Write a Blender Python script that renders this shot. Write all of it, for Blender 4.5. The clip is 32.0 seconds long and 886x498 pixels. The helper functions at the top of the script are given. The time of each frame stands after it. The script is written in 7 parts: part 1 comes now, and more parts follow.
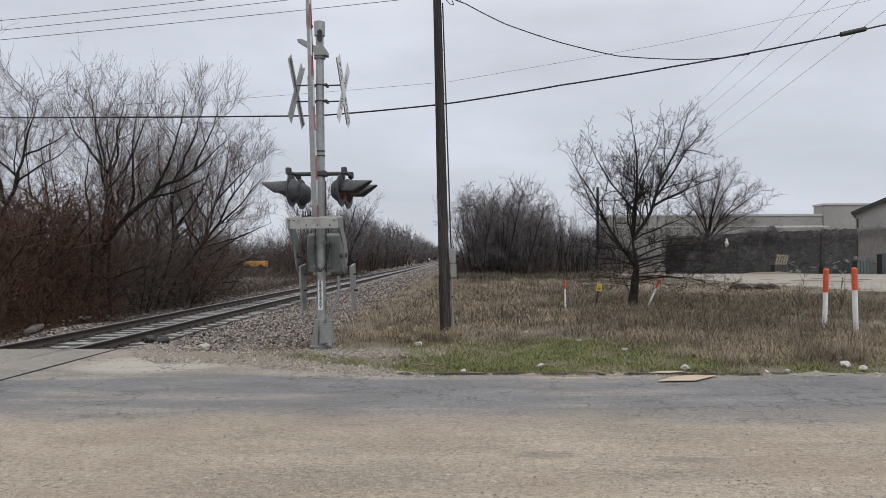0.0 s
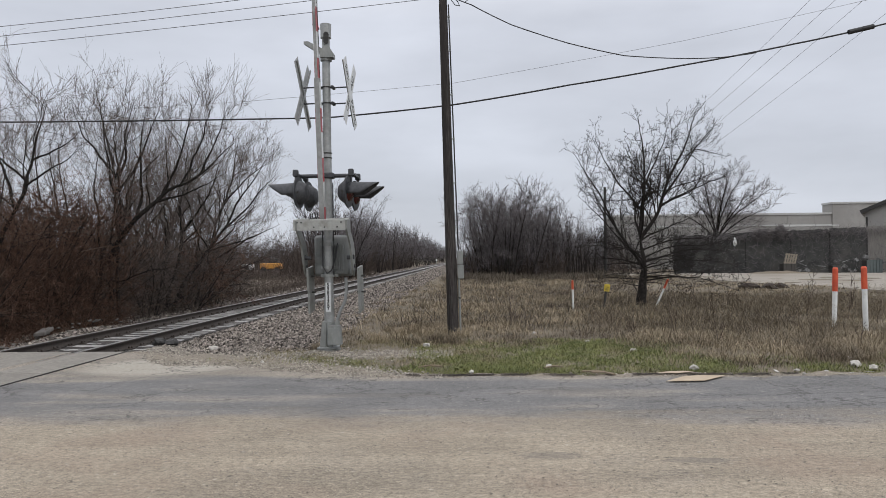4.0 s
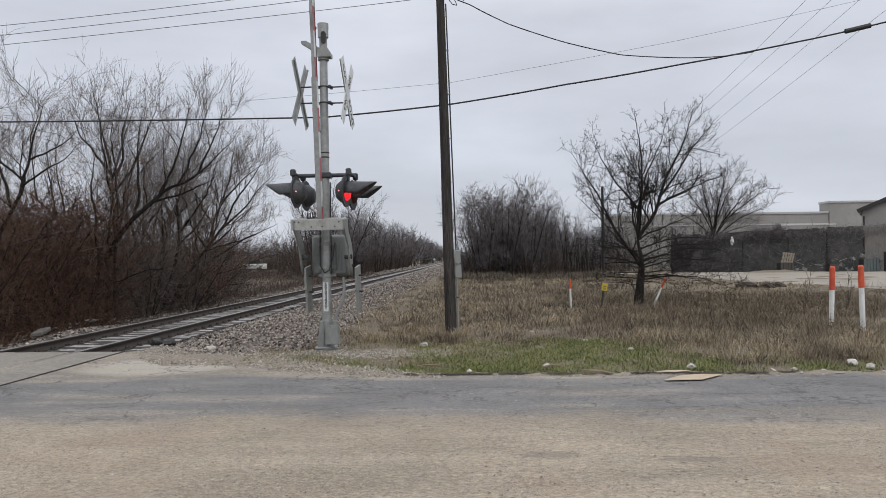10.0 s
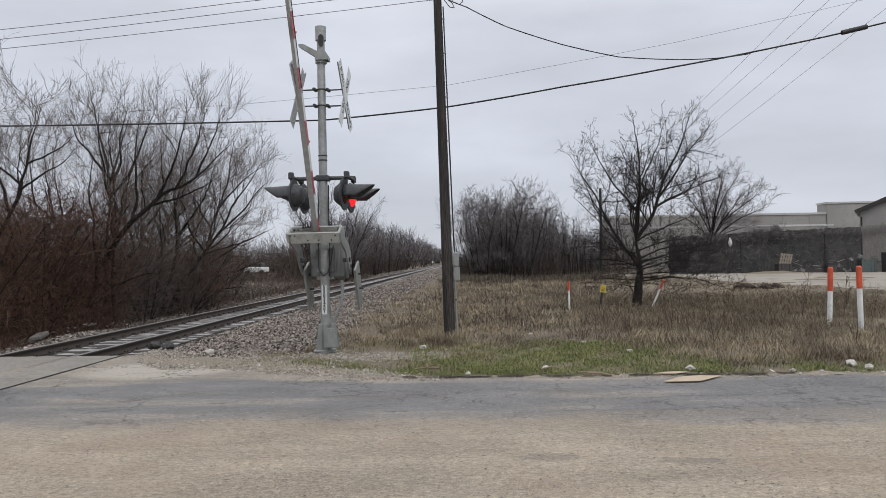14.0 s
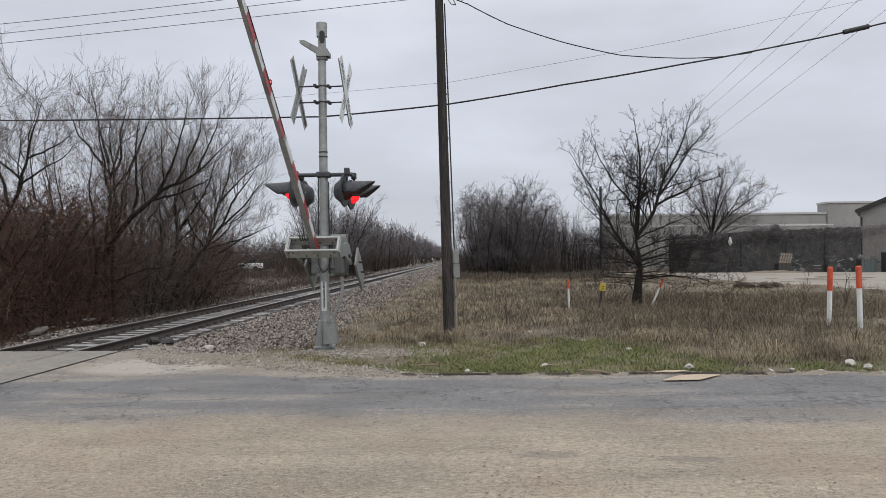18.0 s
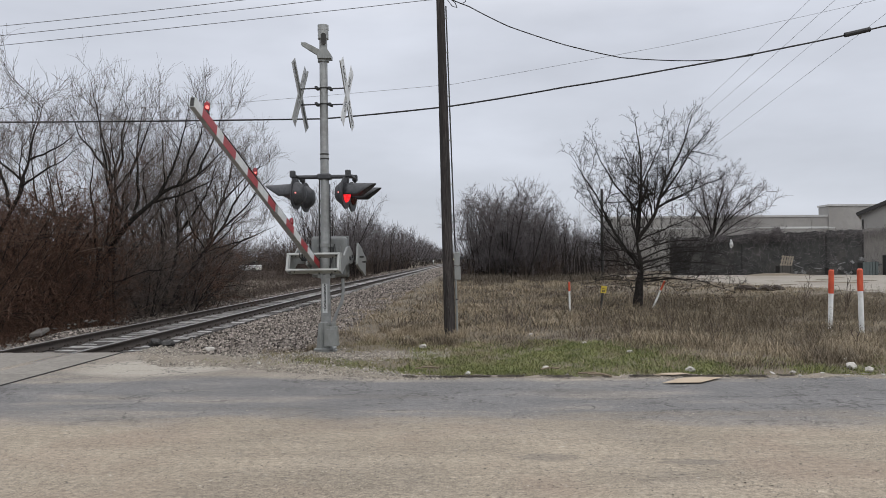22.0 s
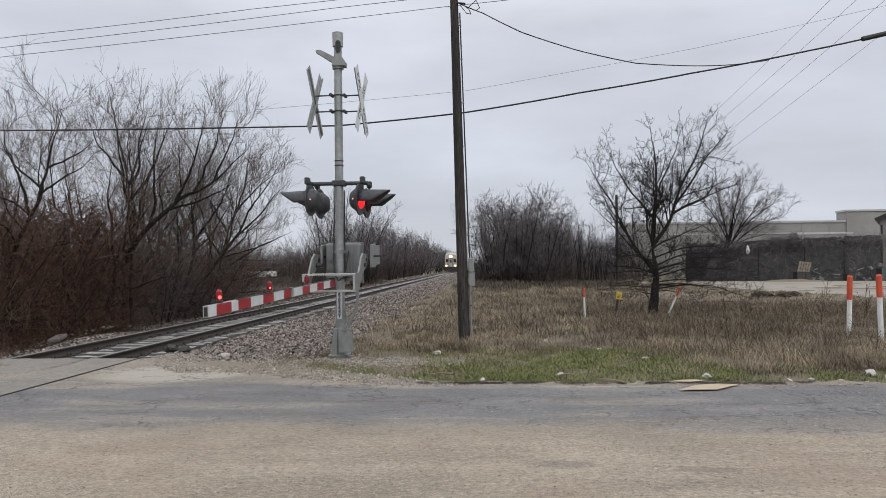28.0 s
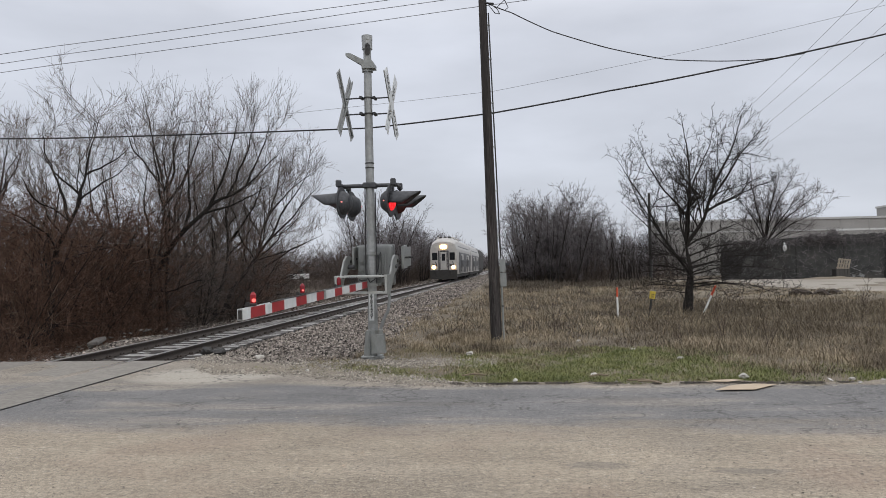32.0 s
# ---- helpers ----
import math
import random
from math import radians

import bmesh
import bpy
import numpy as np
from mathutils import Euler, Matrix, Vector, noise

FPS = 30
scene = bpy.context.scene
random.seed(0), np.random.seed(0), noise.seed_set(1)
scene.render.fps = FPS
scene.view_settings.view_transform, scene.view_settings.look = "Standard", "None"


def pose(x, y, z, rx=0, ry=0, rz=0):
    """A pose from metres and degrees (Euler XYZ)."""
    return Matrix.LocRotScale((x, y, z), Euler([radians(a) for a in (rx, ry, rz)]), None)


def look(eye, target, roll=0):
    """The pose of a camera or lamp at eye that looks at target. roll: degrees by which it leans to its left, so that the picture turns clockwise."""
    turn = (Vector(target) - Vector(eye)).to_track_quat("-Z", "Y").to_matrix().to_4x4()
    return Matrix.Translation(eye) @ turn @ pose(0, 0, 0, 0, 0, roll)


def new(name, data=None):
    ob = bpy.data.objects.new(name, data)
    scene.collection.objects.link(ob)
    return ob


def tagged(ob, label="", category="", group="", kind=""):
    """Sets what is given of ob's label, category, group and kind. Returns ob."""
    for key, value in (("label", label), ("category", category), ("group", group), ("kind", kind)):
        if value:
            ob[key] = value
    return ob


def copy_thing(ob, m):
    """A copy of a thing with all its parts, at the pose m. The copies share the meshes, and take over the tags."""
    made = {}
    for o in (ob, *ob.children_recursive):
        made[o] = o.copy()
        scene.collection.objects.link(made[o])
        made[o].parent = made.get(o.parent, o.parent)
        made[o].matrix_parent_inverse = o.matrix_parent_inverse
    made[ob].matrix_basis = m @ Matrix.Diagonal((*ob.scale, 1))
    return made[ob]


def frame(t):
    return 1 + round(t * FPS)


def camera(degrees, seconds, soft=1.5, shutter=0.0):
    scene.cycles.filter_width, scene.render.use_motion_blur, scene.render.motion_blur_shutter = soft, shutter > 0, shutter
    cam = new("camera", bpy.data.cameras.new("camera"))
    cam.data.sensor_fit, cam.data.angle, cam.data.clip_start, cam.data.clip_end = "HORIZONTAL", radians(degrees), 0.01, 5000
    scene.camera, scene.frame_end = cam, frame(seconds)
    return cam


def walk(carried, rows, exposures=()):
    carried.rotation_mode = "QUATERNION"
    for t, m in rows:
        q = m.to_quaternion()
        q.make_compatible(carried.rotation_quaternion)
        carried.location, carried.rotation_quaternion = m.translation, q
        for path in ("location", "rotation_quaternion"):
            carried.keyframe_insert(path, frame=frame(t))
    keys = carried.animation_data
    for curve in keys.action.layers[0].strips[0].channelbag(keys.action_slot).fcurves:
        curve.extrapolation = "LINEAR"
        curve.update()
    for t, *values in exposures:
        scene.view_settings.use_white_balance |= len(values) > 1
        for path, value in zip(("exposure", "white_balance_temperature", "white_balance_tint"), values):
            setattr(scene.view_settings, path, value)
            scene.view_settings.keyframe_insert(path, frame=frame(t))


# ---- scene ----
# One lens and one standpoint for the whole clip: the camera is held in the hand and only turns.
cam = camera(61.4, 32.0, soft=0.62)
EYE = (0.0, 0.0, 1.58)
TURNS = (
    (0.0, 90.578, 0.207, 1.576),  (0.5, 90.589, 0.231, 1.613),  (1.0, 90.602, 0.277, 1.689),
    (1.5, 90.603, 0.297, 1.807),  (2.0, 90.595, 0.340, 1.929),  (2.5, 90.601, 0.371, 2.055),
    (3.0, 90.612, 0.364, 2.156),  (3.5, 90.645, 0.444, 2.180),  (5.5, 90.702, 0.785, 1.944),
    (6.0, 90.723, 0.753, 1.975),  (6.5, 90.753, 0.674, 2.005),  (7.0, 90.782, 0.588, 2.035),
    (7.5, 90.780, 0.543, 2.038),  (8.0, 90.774, 0.545, 2.051),  (8.5, 90.731, 0.563, 2.071),
    (9.0, 90.673, 0.603, 2.066),  (9.5, 90.627, 0.630, 2.023),  (10.0, 90.624, 0.631, 1.957),
    (10.5, 90.665, 0.589, 1.891),  (11.0, 90.710, 0.557, 1.848),  (11.5, 90.759, 0.532, 1.838),
    (12.0, 90.781, 0.591, 1.844),  (12.5, 90.811, 0.731, 1.831),  (13.0, 90.844, 0.806, 1.835),
    (13.5, 90.845, 0.810, 1.838),  (14.0, 90.812, 0.866, 1.832),  (14.5, 90.718, 0.821, 1.855),
    (16.5, 90.552, 0.656, 1.849),  (17.0, 90.585, 0.596, 1.817),  (17.5, 90.604, 0.579, 1.798),
    (18.0, 90.603, 0.511, 1.823),  (18.5, 90.588, 0.564, 1.837),  (19.0, 90.596, 0.607, 1.842),
    (19.5, 90.619, 0.623, 1.810),  (20.0, 90.672, 0.600, 1.785),  (20.5, 90.721, 0.499, 1.772),
    (21.0, 90.767, 0.449, 1.808),  (21.5, 90.773, 0.400, 1.844),  (22.0, 90.770, 0.420, 1.896),
    (22.5, 90.754, 0.478, 1.909),  (23.0, 90.696, 0.496, 1.916),  (23.5, 90.645, 0.477, 1.902),
    (24.0, 90.641, 0.457, 1.920),  (24.5, 90.706, 0.447, 1.947),  (25.0, 90.787, 0.446, 2.047),
    (25.5, 90.902, 0.450, 2.181),  (27.5, 91.189, 0.433, 2.829),  (28.0, 91.257, 0.471, 2.992),
    (28.5, 91.286, 0.524, 3.180),  (29.0, 91.300, 0.588, 3.357),  (29.5, 91.293, 0.622, 3.548),
    (30.0, 91.294, 0.695, 3.790),  (30.5, 91.300, 0.784, 4.079),  (31.0, 91.296, 0.897, 4.385),
    (31.5, 91.311, 1.001, 4.800),  (32.0, 91.352, 1.044, 5.392),
)
walk(cam, [(t, pose(*EYE, rx, ry, rz)) for t, rx, ry, rz in TURNS],
     exposures=())
scene.view_settings.exposure = 0.0

# ---- overcast daylight ----
world = bpy.data.worlds.new("overcast_sky")
scene.world = world
world.use_nodes = True
wn, wl = world.node_tree.nodes, world.node_tree.links
wn.clear()
w_out = wn.new("ShaderNodeOutputWorld")
w_bg = wn.new("ShaderNodeBackground")
w_sky = wn.new("ShaderNodeTexSky")
w_sky.sky_type, w_sky.sun_disc = "NISHITA", False
w_sky.sun_elevation, w_sky.sun_rotation = radians(42), radians(150)
w_tc = wn.new("ShaderNodeTexCoord")
w_sep = wn.new("ShaderNodeSeparateXYZ")
wl.new(w_tc.outputs["Generated"], w_sep.inputs[0])
w_ramp = wn.new("ShaderNodeValToRGB")          # cloud deck, brighter towards the zenith
w_ramp.color_ramp.elements[0].position, w_ramp.color_ramp.elements[0].color = 0.0, (0.58, 0.61, 0.68, 1)
w_ramp.color_ramp.elements[1].position, w_ramp.color_ramp.elements[1].color = 1.0, (1.62, 1.62, 1.68, 1)
e = w_ramp.color_ramp.elements.new(0.30)
e.color = (0.66, 0.69, 0.77, 1)
e = w_ramp.color_ramp.elements.new(0.55)
e.color = (1.15, 1.16, 1.22, 1)
wl.new(w_sep.outputs["Z"], w_ramp.inputs[0])
w_map = wn.new("ShaderNodeMapping")
w_map.inputs["Scale"].default_value = (1.0, 1.0, 3.2)
wl.new(w_tc.outputs["Generated"], w_map.inputs[0])
w_noise = wn.new("ShaderNodeTexNoise")
w_noise.inputs["Scale"].default_value, w_noise.inputs["Detail"].default_value = 3.2, 5.0
w_noise.inputs["Roughness"].default_value = 0.5
wl.new(w_map.outputs[0], w_noise.inputs["Vector"])
w_cl = wn.new("ShaderNodeMapRange")
w_cl.inputs["From Min"].default_value, w_cl.inputs["From Max"].default_value = 0.32, 0.70
w_cl.inputs["To Min"].default_value, w_cl.inputs["To Max"].default_value = 0.90, 1.13
wl.new(w_noise.outputs["Fac"], w_cl.inputs["Value"])
w_mul = wn.new("ShaderNodeVectorMath")
w_mul.operation = "SCALE"
wl.new(w_ramp.outputs["Color"], w_mul.inputs[0])
wl.new(w_cl.outputs[0], w_mul.inputs["Scale"])
w_mix = wn.new("ShaderNodeMix")
w_mix.data_type = "RGBA"
w_mix.inputs["Factor"].default_value = 0.94
w_dim = wn.new("ShaderNodeVectorMath")
w_dim.operation = "SCALE"
w_dim.inputs["Scale"].default_value = 0.10
wl.new(w_sky.outputs[0], w_dim.inputs[0])
wl.new(w_dim.outputs[0], w_mix.inputs[6])
wl.new(w_mul.outputs[0], w_mix.inputs[7])
wl.new(w_mix.outputs[2], w_bg.inputs["Color"])
w_bg.inputs["Strength"].default_value = 1.0
wl.new(w_bg.outputs[0], w_out.inputs["Surface"])

sun_data = bpy.data.lights.new("sun", "SUN")
sun_data.energy, sun_data.angle, sun_data.color = 0.7, radians(30), (1.0, 0.97, 0.93)
sun = new("sun", sun_data)
sun.matrix_world = look((20, -34, 40), (0, 8, 0))


# ---- materials ----
def mat(name, a, b, scale=8.0, rough=0.85, bump=0.3, bump_scale=60.0, metal=0.0, c=None, c_scale=0.8,
        c_amount=(0.5, 0.7), stretch=(1, 1, 1), vary=0.0, detail=6.0, dist=0.01, island=0.0):
    """Two colours mixed by a fine noise, a third in larger stains, relief, and a shift from object to object."""
    m = bpy.data.materials.new(name)
    m.use_nodes = True
    n, l = m.node_tree.nodes, m.node_tree.links
    bsdf = n["Principled BSDF"]
    tc = n.new("ShaderNodeTexCoord")
    mp = n.new("ShaderNodeMapping")
    mp.inputs["Scale"].default_value = stretch
    info = n.new("ShaderNodeObjectInfo")
    l.new(tc.outputs["Object"], mp.inputs["Vector"])
    shift = n.new("ShaderNodeVectorMath")
    shift.operation = "SCALE"
    shift.inputs[0].default_value = (17.0, 9.0, 5.0)
    l.new(info.outputs["Random"], shift.inputs["Scale"])
    l.new(shift.outputs[0], mp.inputs["Location"])
    n1 = n.new("ShaderNodeTexNoise")
    n1.inputs["Scale"].default_value, n1.inputs["Detail"].default_value = scale, detail
    n1.inputs["Roughness"].default_value = 0.65
    l.new(mp.outputs[0], n1.inputs["Vector"])
    r1 = n.new("ShaderNodeValToRGB")
    r1.color_ramp.elements[0].position, r1.color_ramp.elements[1].position = 0.33, 0.68
    r1.color_ramp.elements[0].color, r1.color_ramp.elements[1].color = (*a, 1), (*b, 1)
    l.new(n1.outputs["Fac"], r1.inputs[0])
    col = r1.outputs[0]
    if c:
        n2 = n.new("ShaderNodeTexNoise")
        n2.inputs["Scale"].default_value, n2.inputs["Detail"].default_value = c_scale, 5.0
        l.new(mp.outputs[0], n2.inputs["Vector"])
        mr = n.new("ShaderNodeMapRange")
        mr.inputs["From Min"].default_value, mr.inputs["From Max"].default_value = c_amount
        l.new(n2.outputs["Fac"], mr.inputs["Value"])
        mx = n.new("ShaderNodeMix")
        mx.data_type = "RGBA"
        l.new(mr.outputs[0], mx.inputs["Factor"])
        l.new(col, mx.inputs[6])
        mx.inputs[7].default_value = (*c, 1)
        col = mx.outputs[2]
    if vary or island:
        hs = n.new("ShaderNodeHueSaturation")
        vr = n.new("ShaderNodeMapRange")
        k = vary or island
        vr.inputs["To Min"].default_value, vr.inputs["To Max"].default_value = 1 - k, 1 + k
        if island:
            geo = n.new("ShaderNodeNewGeometry")
            l.new(geo.outputs["Random Per Island"], vr.inputs["Value"])
        else:
            l.new(info.outputs["Random"], vr.inputs["Value"])
        l.new(vr.outputs[0], hs.inputs["Value"])
        l.new(col, hs.inputs["Color"])
        col = hs.outputs[0]
    l.new(col, bsdf.inputs["Base Color"])
    bsdf.inputs["Roughness"].default_value, bsdf.inputs["Metallic"].default_value = rough, metal
    if bump:
        nb = n.new("ShaderNodeTexNoise")
        nb.inputs["Scale"].default_value, nb.inputs["Detail"].default_value = bump_scale, 4.0
        l.new(mp.outputs[0], nb.inputs["Vector"])
        bp = n.new("ShaderNodeBump")
        bp.inputs["Strength"].default_value, bp.inputs["Distance"].default_value = bump, dist
        l.new(nb.outputs["Fac"], bp.inputs["Height"])
        l.new(bp.outputs[0], bsdf.inputs["Normal"])
    return m


def glow(name, colour, strength):
    m = bpy.data.materials.new(name)
    m.use_nodes = True
    b = m.node_tree.nodes["Principled BSDF"]
    b.inputs["Base Color"].default_value = (*colour, 1)
    b.inputs["Emission Color"].default_value = (*colour, 1)
    b.inputs["Emission Strength"].default_value = strength
    b.inputs["Roughness"].default_value = 0.25
    return m


ALU = mat("aluminium_paint", (0.26, 0.27, 0.268), (0.36, 0.37, 0.365), 14, 0.5, 0.15, 90, 0.35, c=(0.17, 0.172, 0.165), c_scale=3, c_amount=(0.5, 0.75))
GALV = mat("galvanised_steel", (0.22, 0.23, 0.222), (0.29, 0.30, 0.29), 16, 0.5, 0.12, 80, 0.4, c=(0.155, 0.15, 0.132), c_scale=3, c_amount=(0.56, 0.8), stretch=(1, 1, 0.35))
DARK = mat("dark_grey_housing", (0.036, 0.038, 0.042), (0.070, 0.073, 0.079), 18, 0.55, 0.1, 90, 0.2)
BLACK = mat("black_steel", (0.015, 0.015, 0.015), (0.035, 0.033, 0.03), 20, 0.6, 0.1)
BLACKPAINT = mat("black_lettering", (0.02, 0.02, 0.022), (0.035, 0.035, 0.035), 30, 0.6, 0.0)
WHITE = mat("white_sheeting", (0.52, 0.54, 0.54), (0.63, 0.65, 0.65), 9, 0.45, 0.05, 50, c=(0.5, 0.5, 0.48), c_scale=4, c_amount=(0.55, 0.8))
RED = mat("red_sheeting", (0.27, 0.016, 0.021), (0.36, 0.026, 0.032), 9, 0.4, 0.05, 50)
RAILHEAD = mat("polished_rail_head", (0.30, 0.29, 0.28), (0.42, 0.41, 0.40), 30, 0.35, 0.05, 50, 0.9)
RAILSIDE = mat("rusty_rail_web", (0.028, 0.023, 0.020), (0.058, 0.045, 0.036), 20, 0.85, 0.3, 50)
TIE = mat("weathered_tie", (0.22, 0.214, 0.206), (0.40, 0.39, 0.38), 12, 0.9, 0.4, 40, vary=0.3, c=(0.15, 0.14, 0.13), c_scale=2.5)
BALLAST = mat("crushed_stone_bed", (0.022, 0.018, 0.016), (0.22, 0.190, 0.172), 26, 0.95, 1.0, 22, dist=0.05, c=(0.10, 0.084, 0.074), c_scale=0.9)
# Tones differ by stone; the spread is widened to stand in for shaded crevices.
STONE = mat("crushed_stone", (0.050, 0.043, 0.037), (0.325, 0.288, 0.255), 9, 0.95, 0.2, 40, island=0.9)
GRAVEL = mat("pale_gravel", (0.13, 0.114, 0.092), (0.34, 0.31, 0.265), 6, 0.95, 0.2, 40, island=0.6)
RUBBLE = mat("grey_rubble", (0.085, 0.077, 0.070), (0.165, 0.152, 0.140), 9, 0.95, 0.4, 40, vary=0.3)
CROWN = mat("dark_twig_bark", (0.078, 0.065, 0.058), (0.165, 0.138, 0.123), 3, 0.95, 0.0, island=0.3)
POLEWOOD = mat("weathered_pole_wood", (0.014, 0.012, 0.0115), (0.108, 0.097, 0.092), 75, 0.9, 0.8, 60, stretch=(1, 1, 0.05), c=(0.034, 0.031, 0.030), c_scale=7, c_amount=(0.45, 0.68))
BARK = mat("grey_brown_bark", (0.015, 0.0135, 0.0125), (0.040, 0.035, 0.032), 12, 0.95, 0.4, 30)
TWIG = mat("twig_bark", (0.055, 0.044, 0.038), (0.112, 0.089, 0.077), 3, 0.95, 0.0, island=0.3)
VINE = mat("pale_dry_vine", (0.12, 0.090, 0.068), (0.20, 0.155, 0.12), 3, 0.95, 0.0, island=0.4)
SCRUB = mat("grey_scrub_twigs", (0.106, 0.097, 0.100), (0.210, 0.191, 0.194), 3, 0.95, 0.0, island=0.35)
DEADWEED = mat("dark_dead_weeds", (0.080, 0.066, 0.047), (0.205, 0.170, 0.122), 2, 0.95, 0.0, island=0.45)
REDTWIG = mat("reddish_brush", (0.072, 0.043, 0.031), (0.150, 0.092, 0.068), 3, 0.95, 0.0, island=0.5)
CONCRETE = mat("pale_concrete", (0.235, 0.212, 0.178), (0.31, 0.282, 0.240), 10, 0.9, 0.3, 50, c=(0.21, 0.185, 0.15), c_scale=0.3)
MECH = mat("grey_cast_housing", (0.17, 0.178, 0.174), (0.225, 0.234, 0.23), 7, 0.55, 0.12, 60, 0.25, c=(0.11, 0.11, 0.102), c_scale=4, c_amount=(0.56, 0.78), stretch=(1, 1, 0.3))
for dull in (POLEWOOD, BARK, CROWN, TWIG, SCRUB, REDTWIG, VINE, DEADWEED, BALLAST, STONE):
    dull.node_tree.nodes["Principled BSDF"].inputs["Specular IOR Level"].default_value = 0.12
FRAMESTEEL = mat("bright_galvanised_steel", (0.34, 0.35, 0.335), (0.45, 0.46, 0.44), 14, 0.5, 0.12, 70, 0.3, c=(0.21, 0.20, 0.17), c_scale=4, c_amount=(0.58, 0.8))
CABLE = mat("black_cable", (0.012, 0.012, 0.014), (0.02, 0.02, 0.02), 8, 0.6, 0)
THINWIRE = mat("grey_wire", (0.16, 0.165, 0.18), (0.22, 0.225, 0.24), 8, 0.6, 0)
ORANGE = mat("orange_pipe_cap", (0.46, 0.062, 0.026), (0.62, 0.105, 0.042), 8, 0.55, 0.05, c=(0.36, 0.06, 0.03), c_scale=5, c_amount=(0.55, 0.8))
PIPEWHITE = mat("white_pipe", (0.60, 0.61, 0.60), (0.72, 0.73, 0.72), 8, 0.5, 0.05, c=(0.38, 0.35, 0.30), c_scale=5, c_amount=(0.58, 0.8))


# ---- mesh helpers ----
def mesh_np(name, verts, faces, material=None, smooth=False):
    """A mesh from arrays of corners and of faces that all have the same number of corners."""
    me = bpy.data.meshes.new(name)
    verts = np.asarray(verts, dtype=np.float32).reshape(-1, 3)
    faces = np.asarray(faces, dtype=np.int32)
    k = faces.shape[1]
    me.vertices.add(len(verts))
    me.vertices.foreach_set("co", verts.ravel())
    me.loops.add(faces.size)
    me.loops.foreach_set("vertex_index", faces.ravel())
    me.polygons.add(len(faces))
    me.polygons.foreach_set("loop_start", np.arange(0, faces.size, k, dtype=np.int32))
    if smooth:
        me.polygons.foreach_set("use_smooth", np.ones(len(faces), dtype=bool))
    me.update(calc_edges=True)
    if material:
        me.materials.append(material)
    return me


def to_mesh(name, bm, material, smooth=False):
    me = bpy.data.meshes.new(name)
    bmesh.ops.recalc_face_normals(bm, faces=bm.faces)
    bm.to_mesh(me)
    bm.free()
    if smooth:
        for p in me.polygons:
            p.use_smooth = True
    me.materials.append(material)
    return me


def part(name, bm, material, parent, label="", smooth=False, at=None):
    """Links a bmesh (or a mesh) as one mesh object under a thing or a part."""
    me = bm if isinstance(bm, bpy.types.Mesh) else to_mesh(name, bm, material, smooth)
    ob = new(name, me)
    ob.parent = parent
    if at is not None:
        ob.matrix_basis = at
    if label:
        ob["label"] = label
    return ob


def thing(name, m, label, category, group="", kind=""):
    ob = new(name)
    ob.empty_display_size = 0.2
    ob.matrix_basis = m
    return tagged(ob, label, category, group, kind)


def box(bm, size, at=(0, 0, 0), rot=(0, 0, 0), bevel=0.0, seg=1):
    m = pose(*at, *rot) @ Matrix.Diagonal((*size, 1))
    geo = bmesh.ops.create_cube(bm, size=1.0, matrix=m)
    if bevel:
        edges = list({e for v in geo["verts"] for e in v.link_edges})
        bmesh.ops.bevel(bm, geom=edges, offset=bevel, segments=seg, affect="EDGES", profile=0.5)
    return bm


def cyl(bm, r, a, b, sides=16, r2=None, caps=True):
    a, b = Vector(a), Vector(b)
    d = b - a
    m = Matrix.Translation((a + b) / 2) @ d.to_track_quat("Z", "Y").to_matrix().to_4x4()
    bmesh.ops.create_cone(bm, cap_ends=caps, segments=sides, radius1=r, radius2=r if r2 is None else r2, depth=d.length, matrix=m)
    return bm


def tube_path(bm, points, r, sides=8):
    for a, b in zip(points, points[1:]):
        cyl(bm, r, a, b, sides)
    return bm


def prism(bm, outline, thick, m=None):
    """A flat outline in x and y, given depth along z about 0."""
    m = m or Matrix()
    lo = [bm.verts.new(m @ Vector((x, y, -thick / 2))) for x, y in outline]
    hi = [bm.verts.new(m @ Vector((x, y, thick / 2))) for x, y in outline]
    bm.faces.new(lo[::-1])
    bm.faces.new(hi)
    for i in range(len(outline)):
        j = (i + 1) % len(outline)
        bm.faces.new((lo[i], lo[j], hi[j], hi[i]))
    return bm


def B():
    return bmesh.new()


def boxes_np(sizes, places, turns=None):
    """Many boxes at once: corners and quads."""
    unit = np.array([(x, y, z) for x in (-.5, .5) for y in (-.5, .5) for z in (-.5, .5)])
    quad = np.array([(0, 1, 3, 2), (4, 6, 7, 5), (0, 4, 5, 1), (2, 3, 7, 6), (0, 2, 6, 4), (1, 5, 7, 3)])
    sizes, places = np.asarray(sizes, float), np.asarray(places, float)
    v = unit[None] * sizes[:, None]
    if turns is not None:
        c, s = np.cos(turns)[:, None], np.sin(turns)[:, None]
        v = np.stack([v[..., 0] * c - v[..., 1] * s, v[..., 0] * s + v[..., 1] * c, v[..., 2]], -1)
    v = v + places[:, None]
    f = quad[None] + 8 * np.arange(len(sizes))[:, None, None]
    return v.reshape(-1, 3), f.reshape(-1, 4)


